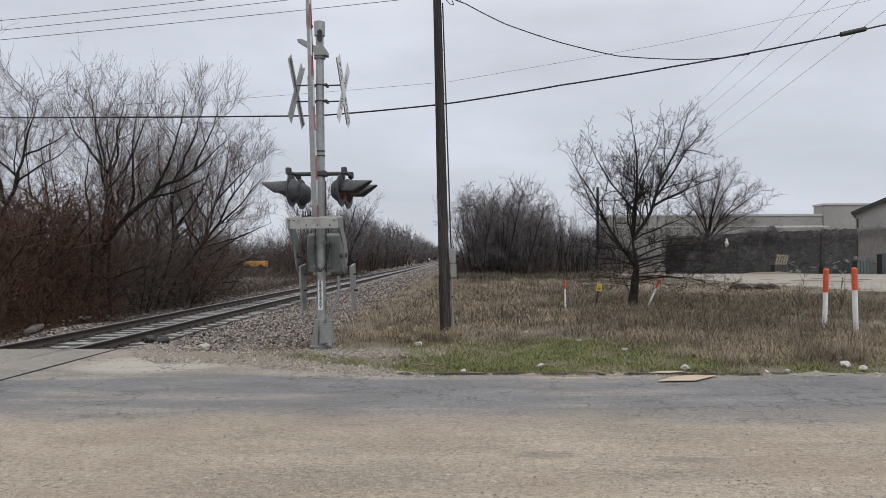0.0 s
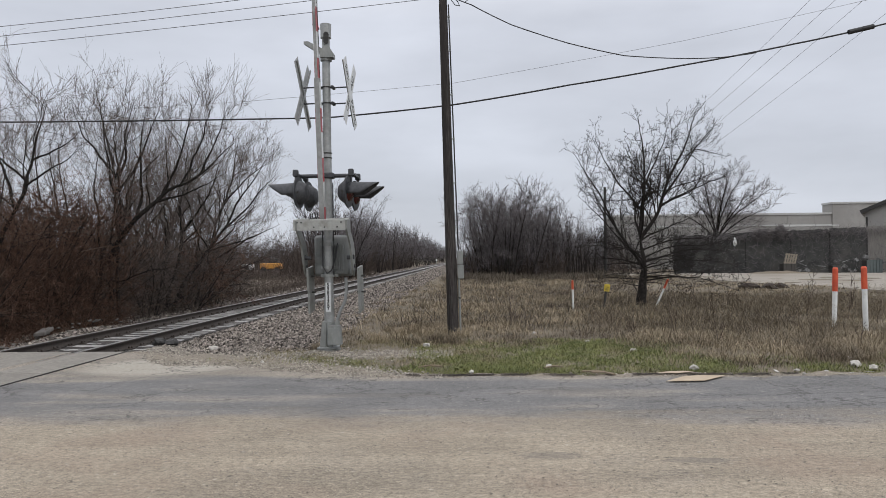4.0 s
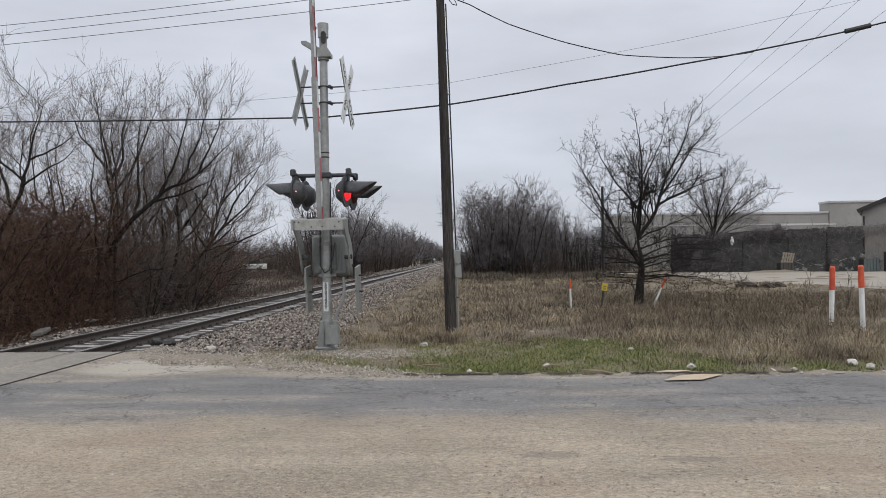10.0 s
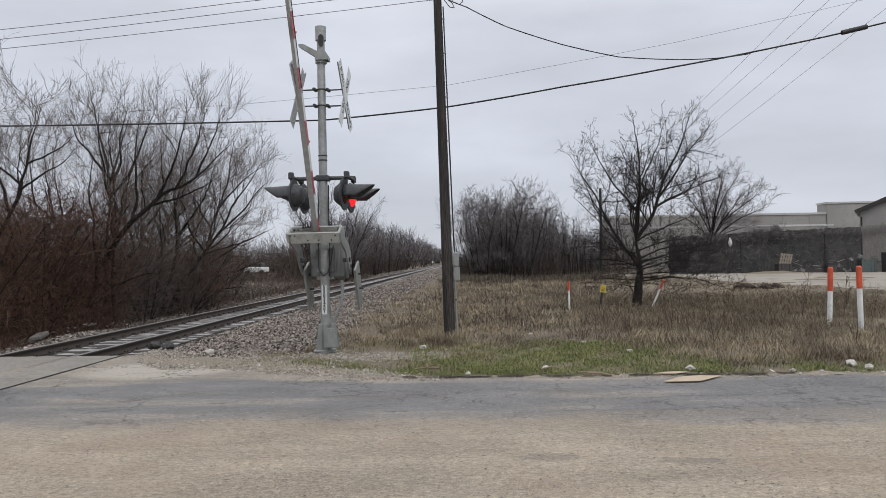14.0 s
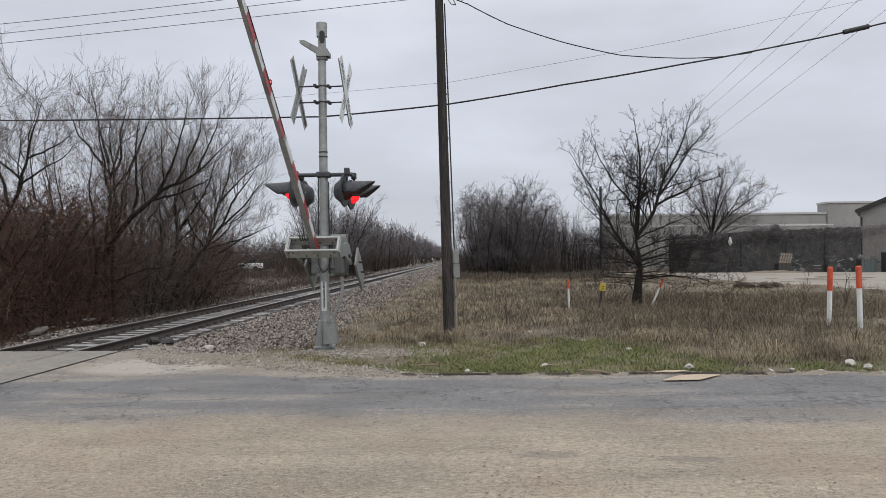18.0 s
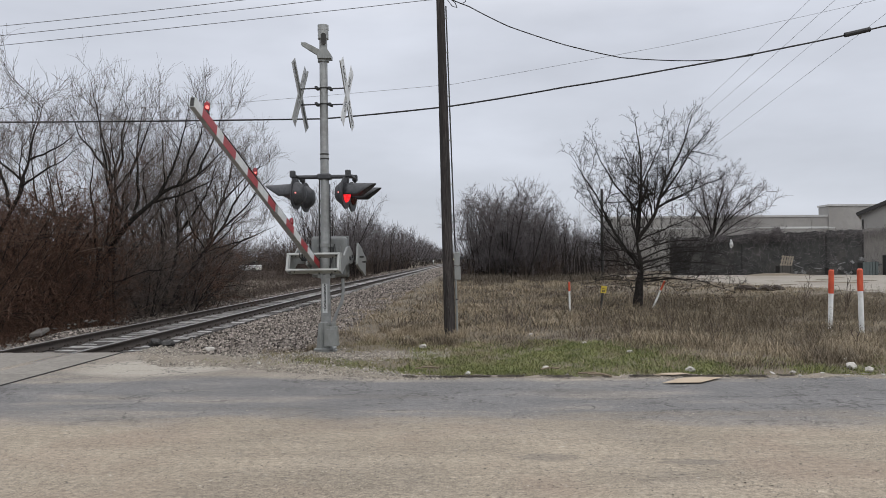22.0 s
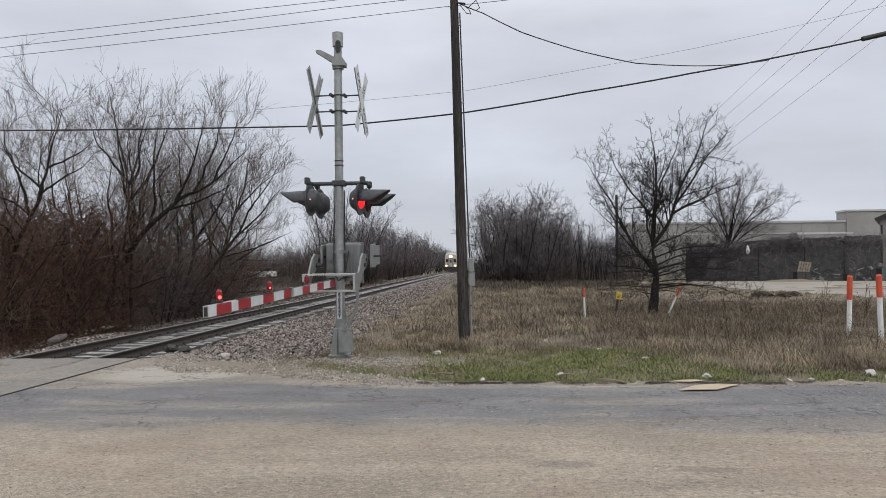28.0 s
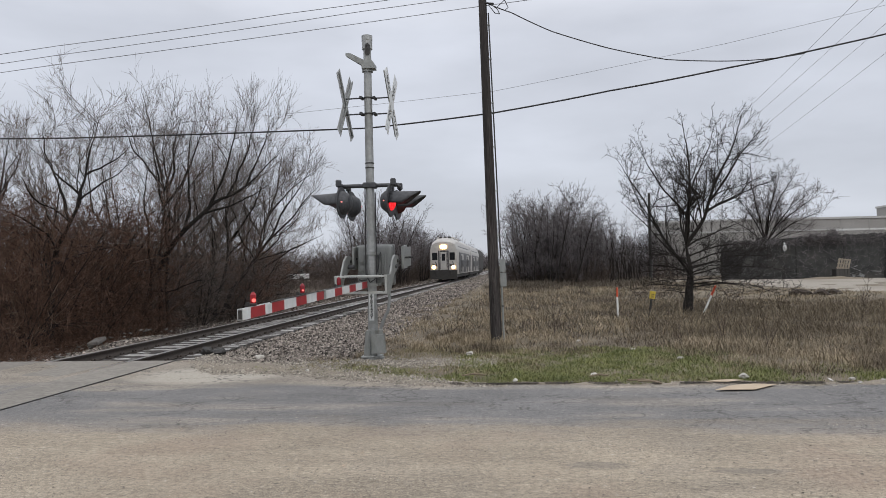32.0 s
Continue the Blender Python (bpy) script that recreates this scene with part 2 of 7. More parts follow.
def tubes_np(P, R, sides):
    """Tubes along many lines at once. P: lines x points x 3, R: lines x points."""
    n, k = R.shape
    d = P[:, -1] - P[:, 0]
    d /= np.linalg.norm(d, axis=1, keepdims=True) + 1e-9
    ref = np.where(np.abs(d[:, 2:3]) > 0.8, [[1.0, 0, 0]], [[0, 0, 1.0]])
    u = np.cross(d, ref)
    u /= np.linalg.norm(u, axis=1, keepdims=True) + 1e-9
    w = np.cross(d, u)
    a = np.arange(sides) * 2 * np.pi / sides
    ring = u[:, None] * np.cos(a)[None, :, None] + w[:, None] * np.sin(a)[None, :, None]
    v = P[:, :, None] + R[:, :, None, None] * ring[:, None]
    i, j, s = np.meshgrid(np.arange(n), np.arange(k - 1), np.arange(sides), indexing="ij")
    base = i * k * sides
    s2 = (s + 1) % sides
    f = np.stack([base + j * sides + s, base + j * sides + s2, base + (j + 1) * sides + s2, base + (j + 1) * sides + s], -1)
    return v.reshape(-1, 3), f.reshape(-1, 4)


def merge(lots):
    vs, fs, o = [], [], 0
    for v, f in lots:
        vs.append(v)
        fs.append(f + o)
        o += len(v)
    return np.concatenate(vs), np.concatenate(fs)


# ---- bare trees ----
def grow(rng, start, way, length, radius, k, wander, lift, taper):
    """Lines that wander and bend upwards from their starts."""
    n = len(start)
    P = np.zeros((n, k, 3))
    P[:, 0] = start
    d = way.copy()
    for i in range(1, k):
        d = d + rng.normal(0, wander, (n, 3))
        d[:, 2] += lift
        d /= np.linalg.norm(d, axis=1, keepdims=True)
        P[:, i] = P[:, i - 1] + d * (length / (k - 1))[:, None]
    R = radius[:, None] * (1 - (1 - taper) * np.linspace(0, 1, k)[None])
    return P, R


def sprout(rng, P, R, count, lo, spread, ratio, rad):
    """Starts, ways, lengths and radii of side shoots on lines P."""
    n, k, _ = P.shape
    own = np.repeat(np.arange(n), count)
    t = lo + (1 - lo) * rng.random(len(own)) ** 0.8
    x = t * (k - 1)
    i = np.minimum(x.astype(int), k - 2)
    f = (x - i)[:, None]
    start = P[own, i] * (1 - f) + P[own, i + 1] * f
    d = P[own, i + 1] - P[own, i]
    seg = np.linalg.norm(d, axis=1)
    d /= seg[:, None] + 1e-9
    side = rng.normal(0, 1, d.shape)
    side -= d * (side * d).sum(1, keepdims=True)
    side /= np.linalg.norm(side, axis=1, keepdims=True) + 1e-9
    a = np.radians(rng.normal(spread, spread * 0.3, len(own)))[:, None]
    way = d * np.cos(a) + side * np.sin(a)
    length = seg * (k - 1) * ratio * (1.15 - 0.6 * t) * rng.uniform(0.6, 1.25, len(own))
    radius = (R[own, i] * (1 - f[:, 0]) + R[own, i + 1] * f[:, 0]) * rad * rng.uniform(0.7, 1.1, len(own))
    return start, way, length, radius


def main_limbs(rng, specs, k=14, wobble=0.055):
    """The trunk and main limbs. Each: (parent or -1, place along it, heading, lean at its foot, lean at its end, length, radius);
    a stem of its own stands that many metres along its heading from the root."""
    P, R = np.zeros((len(specs), k, 3)), np.zeros((len(specs), k))
    for i, (own, t, heading, lean0, lean1, length, radius) in enumerate(specs):
        h = math.radians(heading)
        if own < 0:
            p = np.array([math.cos(h) * t, math.sin(h) * t, -0.15])
        else:
            x = min(t, 1.0) * (k - 1)
            j = min(int(x), k - 2)
            p = P[own, j] * (1 - (x - j)) + P[own, j + 1] * (x - j)
        turn = np.zeros(3)
        for j in range(k):
            P[i, j] = p
            a = math.radians(lean0 + (lean1 - lean0) * j / (k - 1))
            turn = 0.55 * turn + rng.normal(0, wobble, 3)
            d = np.array([math.cos(h) * math.sin(a), math.sin(h) * math.sin(a), math.cos(a)]) + turn * (1.0 if j else 0.3)
            p = p + d / np.linalg.norm(d) * length / (k - 1)
        R[i] = np.maximum(radius * np.linspace(1.0, 0.05, k) ** 0.85, 0.004)
        if own < 0:
            R[i, :2] *= (1.35, 1.1)
    return P, R


def shoots(rng, P, R, every, lo, angle, ratio, floor, k, wander, lift, up, thin=0.6, least=0.003):
    """Side branches along lines P, one about every so many metres, shorter towards the tip of their parent."""
    n, K, _ = P.shape
    L = np.linalg.norm(np.diff(P, axis=1), axis=2).sum(1)
    count = np.maximum(1, (L * (1 - lo) / every + rng.random(n)).astype(int))
    own = np.repeat(np.arange(n), count)
    turn = np.arange(len(own)) - np.repeat(np.cumsum(count) - count, count)
    t = lo + (0.99 - lo) * (turn + rng.random(len(own))) / count[own]
    x = t * (K - 1)
    i = np.minimum(x.astype(int), K - 2)
    f = (x - i)[:, None]
    start = P[own, i] * (1 - f) + P[own, i + 1] * f
    d = P[own, i + 1] - P[own, i]
    d /= np.linalg.norm(d, axis=1, keepdims=True) + 1e-9
    side = rng.normal(0, 1, d.shape)
    side[:, 2] += up
    side -= d * (side * d).sum(1, keepdims=True)
    side /= np.linalg.norm(side, axis=1, keepdims=True) + 1e-9
    a = np.radians(rng.normal(angle, angle * 0.25, len(own)))[:, None]
    way = d * np.cos(a) + side * np.sin(a)
    length = np.maximum(L[own] * ratio * (1 - 0.68 * t), floor) * rng.uniform(0.55, 1.3, len(own))
    here = R[own, i] * (1 - f[:, 0]) + R[own, i + 1] * f[:, 0]
    radius = np.maximum(np.minimum(here * thin, 0.004 + 0.014 * length), least)
    Q = np.zeros((len(own), k, 3))
    Q[:, 0] = start
    bend = np.zeros_like(way)
    for j in range(1, k):
        bend = 0.5 * bend + rng.normal(0, wander, way.shape)
        way = way + bend
        way[:, 2] += lift
        way /= np.linalg.norm(way, axis=1, keepdims=True)
        Q[:, j] = Q[:, j - 1] + way * (length / (k - 1))[:, None]
    return Q, np.maximum(radius[:, None] * np.linspace(1.0, 0.35, k)[None], least * 0.75)


def limb_tree(seed, specs, gens, wobble=0.055, k=14, sides=8):
    """A bare tree: main limbs, then generation after generation of side branches. Returns (limb arrays, twig arrays)."""
    rng = np.random.default_rng(seed)
    P, R = main_limbs(rng, specs, k, wobble)
    limbs, twigs = [tubes_np(P, R, sides)], []
    for g, gen in enumerate(gens):
        P, R = shoots(rng, P, R, *gen)
        (limbs if g == 0 else twigs).append(tubes_np(P, R, 5 if g == 0 and sides > 5 else 4 if g == 1 and len(gens) > 3 else 3))
    return merge(limbs), merge(twigs)


def tree_thing(name, arrays, m, label, group, bark=None, twig=None, category="tree"):
    t = thing(name, m, label, category, group)
    (lv, lf), (tv, tf) = arrays
    part("trunk", mesh_np("trunk", lv, lf, bark or BARK, True), None, t)
    part("crown", mesh_np("crown", tv, tf, twig or CROWN), None, t, "bare fine twigs")
    return t


# ---- ground, road and track ----
RAIL_X = -7.62                 # centre of the track, which runs along y
GAUGE = 1.505                  # between the centres of the rail heads
CROSSING_END = 12.75           # where the crossing panels end and the open track begins


def smooth01(a, b, x):
    t = np.clip((np.asarray(x, float) - a) / (b - a), 0, 1)
    return t * t * (3 - 2 * t)


def wavy(x, y, s=1.0):
    return (np.sin(x * 0.9 * s + 1.3) * np.cos(y * 0.7 * s) + 0.6 * np.sin(x * 2.1 * s + y * 1.7 * s) + 0.4 * np.sin(x * 4.3 * s - y * 3.1 * s + 2)) / 2


def road_edge(x):
    """The far edge of the road: it flares out towards the track."""
    x = np.asarray(x, float)
    e = 9.98 + 0.012 * x * x * (x > 0) * 0.1 + 1.25 * smooth01(-0.5, -4.6, x) + 1.5 * smooth01(-4.6, -5.9, x)
    return e - 0.5 * smooth01(-9.4, -12, x)


def ground_z(x, y):
    """Height of the natural ground."""
    x, y = np.asarray(x, float), np.asarray(y, float)
    beyond = smooth01(0.0, 0.7, y - road_edge(x))
    z = -0.05 + beyond * (0.035 + 0.05 * wavy(x * 0.5, y * 0.5) * smooth01(11, 16, y))
    z = z + beyond * 0.10 * smooth01(22, 34, y) * smooth01(4, 9, x)
    d = np.abs(x - RAIL_X)
    bed = -0.27 - 0.05 * smooth01(2.0, 4.6, d)
    k = smooth01(5.0, 4.2, d) * smooth01(CROSSING_END - 0.3, CROSSING_END + 0.5, y)
    return z * (1 - k) + bed * k


def sheet(name, xs, ys, zf, material):
    X, Y = np.meshgrid(xs, ys, indexing="ij")
    Z = zf(X, Y)
    n, m = X.shape
    i, j = np.meshgrid(np.arange(n - 1), np.arange(m - 1), indexing="ij")
    f = np.stack([i * m + j, (i + 1) * m + j, (i + 1) * m + j + 1, i * m + j + 1], -1).reshape(-1, 4)
    return mesh_np(name, np.stack([X, Y, Z], -1), f, material, True)


def spread(lo, hi, fine_lo, fine_hi, step, far_steps=14):
    mid = np.arange(fine_lo, fine_hi + step / 2, step)
    left = fine_lo - np.geomspace(step, fine_lo - lo, far_steps)[::-1]
    right = fine_hi + np.geomspace(step, hi - fine_hi, far_steps)
    return np.concatenate([left, mid, right])


def field_material():
    m = mat("winter_field_soil", (0.045, 0.036, 0.026), (0.27, 0.225, 0.158), 38, 0.95, 0.9, 30, c=(0.115, 0.093, 0.066), c_scale=0.6, c_amount=(0.42, 0.62), dist=0.03, detail=9.0)
    return m


def road_material():
    """Worn asphalt, dark along the far lane and covered with pale grit on the near side."""
    m = bpy.data.materials.new("worn_asphalt")
    m.use_nodes = True
    n, l = m.node_tree.nodes, m.node_tree.links
    bsdf = n["Principled BSDF"]
    tc = n.new("ShaderNodeTexCoord")

    def noise_node(scale, detail=6.0, rough=0.6, vec=None):
        q = n.new("ShaderNodeTexNoise")
        q.inputs["Scale"].default_value, q.inputs["Detail"].default_value, q.inputs["Roughness"].default_value = scale, detail, rough
        l.new(vec or tc.outputs["Object"], q.inputs["Vector"])
        return q.outputs["Fac"]

    def ramp(src, *stops):
        r = n.new("ShaderNodeValToRGB")
        r.color_ramp.elements[0].position, r.color_ramp.elements[0].color = stops[0][0], (*stops[0][1], 1)
        r.color_ramp.elements[1].position, r.color_ramp.elements[1].color = stops[-1][0], (*stops[-1][1], 1)
        for p, c in stops[1:-1]:
            r.color_ramp.elements.new(p).color = (*c, 1)
        l.new(src, r.inputs[0])
        return r.outputs[0]

    def mix(fac, a, b):
        x = n.new("ShaderNodeMix")
        x.data_type = "RGBA"
        l.new(fac, x.inputs["Factor"])
        l.new(a, x.inputs[6])
        l.new(b, x.inputs[7])
        return x.outputs[2]

    def math_node(op, a, b):
        x = n.new("ShaderNodeMath")
        x.operation = op
        for i, v in enumerate((a, b)):
            if isinstance(v, (int, float)):
                x.inputs[i].default_value = v
            else:
                l.new(v, x.inputs[i])
        return x.outputs[0]

    def rng(src, a, b, c=0.0, d=1.0):
        x = n.new("ShaderNodeMapRange")
        x.interpolation_type = "SMOOTHSTEP"
        for k, v in zip(("From Min", "From Max", "To Min", "To Max"), (a, b, c, d)):
            x.inputs[k].default_value = v
        l.new(src, x.inputs["Value"])
        return x.outputs[0]

    stretched = n.new("ShaderNodeMapping")
    stretched.inputs["Scale"].default_value = (0.22, 1.0, 1.0)
    l.new(tc.outputs["Object"], stretched.inputs["Vector"])
    grain = noise_node(90, 6, 0.85)
    coarse = noise_node(22, 7, 0.8)
    streak = noise_node(1.6, 6, 0.6, stretched.outputs[0])
    big = noise_node(0.55, 5, 0.55)
    sep = n.new("ShaderNodeSeparateXYZ")
    l.new(tc.outputs["Object"], sep.inputs[0])
    y = math_node("ADD", sep.outputs["Y"], math_node("MULTIPLY", math_node("SUBTRACT", streak, 0.5), 2.4))
    y = math_node("ADD", y, math_node("MULTIPLY", math_node("SUBTRACT", big, 0.5), 1.3))
    asphalt = ramp(math_node("ADD", math_node("MULTIPLY", grain, 0.7), math_node("MULTIPLY", coarse, 0.3)), (0.38, (0.055, 0.055, 0.057)), (0.5, (0.150, 0.147, 0.145)), (0.63, (0.262, 0.252, 0.242)))
    grit = ramp(math_node("ADD", math_node("MULTIPLY", grain, 0.6), math_node("MULTIPLY", coarse, 0.4)),
                (0.38, (0.082, 0.067, 0.049)), (0.49, (0.285, 0.240, 0.180)), (0.62, (0.47, 0.405, 0.313)))
    near = rng(math_node("ADD", y, math_node("MULTIPLY", math_node("SUBTRACT", coarse, 0.5), 1.2)), 7.9, 6.8)
    far = rng(y, 9.45, 10.3, 0.0, 0.6)
    worn = math_node("MULTIPLY", rng(streak, 0.50, 0.66), 0.35)
    dust = math_node("MAXIMUM", math_node("MAXIMUM", near, far), worn)
    dust = math_node("MULTIPLY", dust, rng(big, 0.25, 0.5, 0.72, 1.0))
    # pale silt where the road meets the track
    dx = math_node("ADD", sep.outputs["X"], 4.6)
    dy = math_node("MULTIPLY", math_node("SUBTRACT", sep.outputs["Y"], 11.0), 1.3)
    rad = math_node("ADD", math_node("ADD", math_node("MULTIPLY", dx, dx), math_node("MULTIPLY", dy, dy)), math_node("MULTIPLY", math_node("SUBTRACT", streak, 0.5), 2.0))
    silt = rng(rad, 1.9, 0.5)
    col = mix(dust, asphalt, grit)

    def specks(scale):
        q = n.new("ShaderNodeTexVoronoi")
        q.inputs["Scale"].default_value = scale
        l.new(tc.outputs["Object"], q.inputs["Vector"])
        sp = n.new("ShaderNodeSeparateColor")
        l.new(q.outputs["Color"], sp.inputs[0])
        return sp.outputs[0]

    flat = n.new("ShaderNodeMapping")
    flat.inputs["Scale"].default_value = (0.45, 1.0, 1.0)
    l.new(tc.outputs["Object"], flat.inputs["Vector"])
    tone = math_node("ADD", math_node("MULTIPLY", specks(130), 0.42), math_node("MULTIPLY", math_node("SUBTRACT", noise_node(24, 9, 0.9, flat.outputs[0]), 0.5), 2.3))
    tone = math_node("ADD", math_node("ADD", tone, math_node("MULTIPLY", streak, 0.9)), 0.29)
    tone = math_node("ADD", tone, math_node("MULTIPLY", math_node("SUBTRACT", noise_node(0.9, 6, 0.65), 0.5), 0.75))
    value = n.new("ShaderNodeHueSaturation")
    l.new(tone, value.inputs["Value"])
    l.new(col, value.inputs["Color"])
    col = value.outputs[0]
    # scattered dark chips and pale chips
    chip = n.new("ShaderNodeTexVoronoi")
    chip.inputs["Scale"].default_value = 9.0
    l.new(tc.outputs["Object"], chip.inputs["Vector"])
    pick = n.new("ShaderNodeSeparateColor")
    l.new(chip.outputs["Color"], pick.inputs[0])
    spot = math_node("MULTIPLY", rng(chip.outputs["Distance"], 0.22, 0.12), rng(pick.outputs[0], 0.955, 0.97))
    col = mix(math_node("MULTIPLY", spot, 0.75), col, ramp(grain, (0.3, (0.045, 0.040, 0.036)), (0.7, (0.10, 0.09, 0.078))))
    spot = math_node("MULTIPLY", rng(chip.outputs["Distance"], 0.16, 0.09), rng(pick.outputs[1], 0.80, 0.84))
    col = mix(math_node("MULTIPLY", spot, 0.6), col, ramp(grain, (0.3, (0.36, 0.33, 0.28)), (0.7, (0.55, 0.51, 0.45))))
    # reddish soil rubbed into the near side
    soil = ramp(coarse, (0.35, (0.17, 0.118, 0.085)), (0.65, (0.31, 0.235, 0.178)))
    col = mix(math_node("MULTIPLY", math_node("MULTIPLY", rng(big, 0.5, 0.66), near), 0.45), col, soil)
    # two worn dark patches
    dark = ramp(grain, (0.3, (0.07, 0.063, 0.055)), (0.7, (0.17, 0.155, 0.138)))
    for px, py, rx, ry in ((0.62, 5.98, 0.30, 0.13), (1.75, 5.85, 0.32, 0.10), (-1.1, 8.6, 0.9, 0.16), (1.2, 8.9, 0.6, 0.2)):
        ex = math_node("MULTIPLY", math_node("SUBTRACT", sep.outputs["X"], px), 1 / rx)
        ey = math_node("MULTIPLY", math_node("SUBTRACT", sep.outputs["Y"], py), 1 / ry)
        rr = math_node("ADD", math_node("ADD", math_node("MULTIPLY", ex, ex), math_node("MULTIPLY", ey, ey)), math_node("MULTIPLY", math_node("SUBTRACT", coarse, 0.5), 2.6))
        col = mix(math_node("MULTIPLY", rng(rr, 1.1, 0.3), 0.45), col, dark)
    pale = ramp(coarse, (0.35, (0.26, 0.235, 0.195)), (0.65, (0.42, 0.39, 0.335)))
    col = mix(silt, col, pale)
    # fine cracks
    vor = n.new("ShaderNodeTexVoronoi")
    vor.feature = "DISTANCE_TO_EDGE"
    vor.inputs["Scale"].default_value = 1.25
    warp = n.new("ShaderNodeVectorMath")
    warp.operation = "ADD"
    nz = n.new("ShaderNodeTexNoise")
    nz.inputs["Scale"].default_value, nz.inputs["Detail"].default_value = 2.5, 5
    l.new(tc.outputs["Object"], nz.inputs["Vector"])
    l.new(tc.outputs["Object"], warp.inputs[0])
    l.new(nz.outputs["Color"], warp.inputs[1])
    l.new(warp.outputs[0], vor.inputs["Vector"])
    crack = math_node("MULTIPLY", math_node("MULTIPLY", rng(vor.outputs["Distance"], 0.026, 0.005), rng(big, 0.44, 0.54)), 1.0)
    crack = math_node("MULTIPLY", crack, math_node("SUBTRACT", 1.0, near))
    # a few long open cracks
    wob = math_node("MULTIPLY", math_node("SUBTRACT", noise_node(3.0, 6, 0.7), 0.5), 0.5)
    for cx0, cx1, cy0, slope, wd in ((-2.05, -0.75, 7.35, 0.75, 0.016), (-2.6, 1.9, 8.75, -0.03, 0.012), (1.0, 4.6, 8.35, 0.10, 0.014), (-4.4, -2.4, 8.0, 0.22, 0.012)):
        line = math_node("ADD", math_node("MULTIPLY", math_node("SUBTRACT", sep.outputs["X"], cx0), slope), cy0)
        off = math_node("ABSOLUTE", math_node("ADD", math_node("SUBTRACT", sep.outputs["Y"], line), wob), 0.0)
        within = math_node("MULTIPLY", rng(sep.outputs["X"], cx0, cx0 + 0.2), rng(sep.outputs["X"], cx1, cx1 - 0.2))
        crack = math_node("MAXIMUM", crack, math_node("MULTIPLY", rng(off, wd, wd * 0.3), math_node("MULTIPLY", within, rng(coarse, 0.36, 0.46))))
    black = ramp(grain, (0.2, (0.04, 0.037, 0.035)), (0.8, (0.07, 0.066, 0.06)))
    col = mix(math_node("MULTIPLY", crack, 0.85), col, black)
    l.new(col, bsdf.inputs["Base Color"])
    bsdf.inputs["Roughness"].default_value = 0.82
    bp = n.new("ShaderNodeBump")
    bp.inputs["Strength"].default_value, bp.inputs["Distance"].default_value = 0.40, 0.012
    l.new(math_node("ADD", math_node("SUBTRACT", grain, math_node("MULTIPLY", crack, 1.5)), math_node("MULTIPLY", coarse, 0.7)), bp.inputs["Height"])
    l.new(bp.outputs[0], bsdf.inputs["Normal"])
    return m


def build_ground():
    xs = spread(-2500, 2500, -16, 24, 0.4, 16)
    ys = spread(-2500, 3000, -12, 44, 0.4, 16)
    tagged(new("ground", sheet("ground", xs, ys, ground_z, field_material())),
           "flat winter field of dry brown soil and grass", "ground", kind="structure")
    # the road: its far edge is broken and uneven
    xs = np.concatenate([np.linspace(-90, -14, 20), np.arange(-13.5, 14, 0.12), np.linspace(14.2, 90, 20)])
    k = np.concatenate([np.linspace(0, 0.99, 54), np.linspace(0.9925, 1.0, 6)])
    rag = 0.07 * np.sin(xs * 3.1) + 0.05 * np.sin(xs * 7.7 + 1) + 0.04 * np.sin(xs * 17.3 + 2) + 0.02 * np.sin(xs * 41.0)
    X = np.repeat(xs[:, None], 60, 1)
    Y = -14 + (road_edge(xs)[:, None] + rag[:, None] + 14) * k[None]
    Z = 0.004 * wavy(X, Y, 0.8) - 0.075 * smooth01(0.9965, 1.0, k)[None] * np.ones_like(X) * (np.abs(X - RAIL_X) > 2.0)
    n, m_ = X.shape
    i, j = np.meshgrid(np.arange(n - 1), np.arange(m_ - 1), indexing="ij")
    f = np.stack([i * m_ + j, (i + 1) * m_ + j, (i + 1) * m_ + j + 1, i * m_ + j + 1], -1).reshape(-1, 4)
    tagged(new("road", mesh_np("road", np.stack([X, Y, Z], -1), f, road_material(), True)),
           "worn grey asphalt road with pale grit and fine cracks", "road", kind="structure")


def build_shoulder():
    """Pale gravel and dirt between the road and the grass."""
    xs = np.arange(-5.9, 14, 0.1)
    k = np.linspace(0, 1, 12)
    rag = 0.10 * np.sin(xs * 2.7 + 1) + 0.07 * np.sin(xs * 6.9) + 0.05 * np.sin(xs * 15.1)
    inner = road_edge(xs) - 0.22 - 0.05 * np.sin(xs * 4.3)
    outer = road_edge(xs) + 0.22 + rag + 1.25 * smooth01(-0.8, -3.0, xs) * smooth01(-5.9, -4.6, xs)
    X = np.repeat(xs[:, None], 12, 1)
    Y = inner[:, None] + (outer - inner)[:, None] * k[None]
    Z = -0.014 + 0.018 * np.minimum(1, k / 0.4)[None] + 0.010 * wavy(X * 4, Y * 4) * smooth01(0.2, 0.5, k)[None] - 0.10 * smooth01(0.75, 1.0, k)[None]
    n, m_ = X.shape
    i, j = np.meshgrid(np.arange(n - 1), np.arange(m_ - 1), indexing="ij")
    f = np.stack([i * m_ + j, (i + 1) * m_ + j, (i + 1) * m_ + j + 1, i * m_ + j + 1], -1).reshape(-1, 4)
    m = mat("pale_gravel_dirt", (0.11, 0.093, 0.072), (0.33, 0.285, 0.225), 40, 0.95, 0.8, 40, c=(0.20, 0.175, 0.135), c_scale=1.6, dist=0.02)
    tagged(new("road_shoulder", mesh_np("road_shoulder", np.stack([X, Y, Z], -1), f, m, True)), "strip of pale gravel and dirt along the road", "road shoulder", kind="structure")


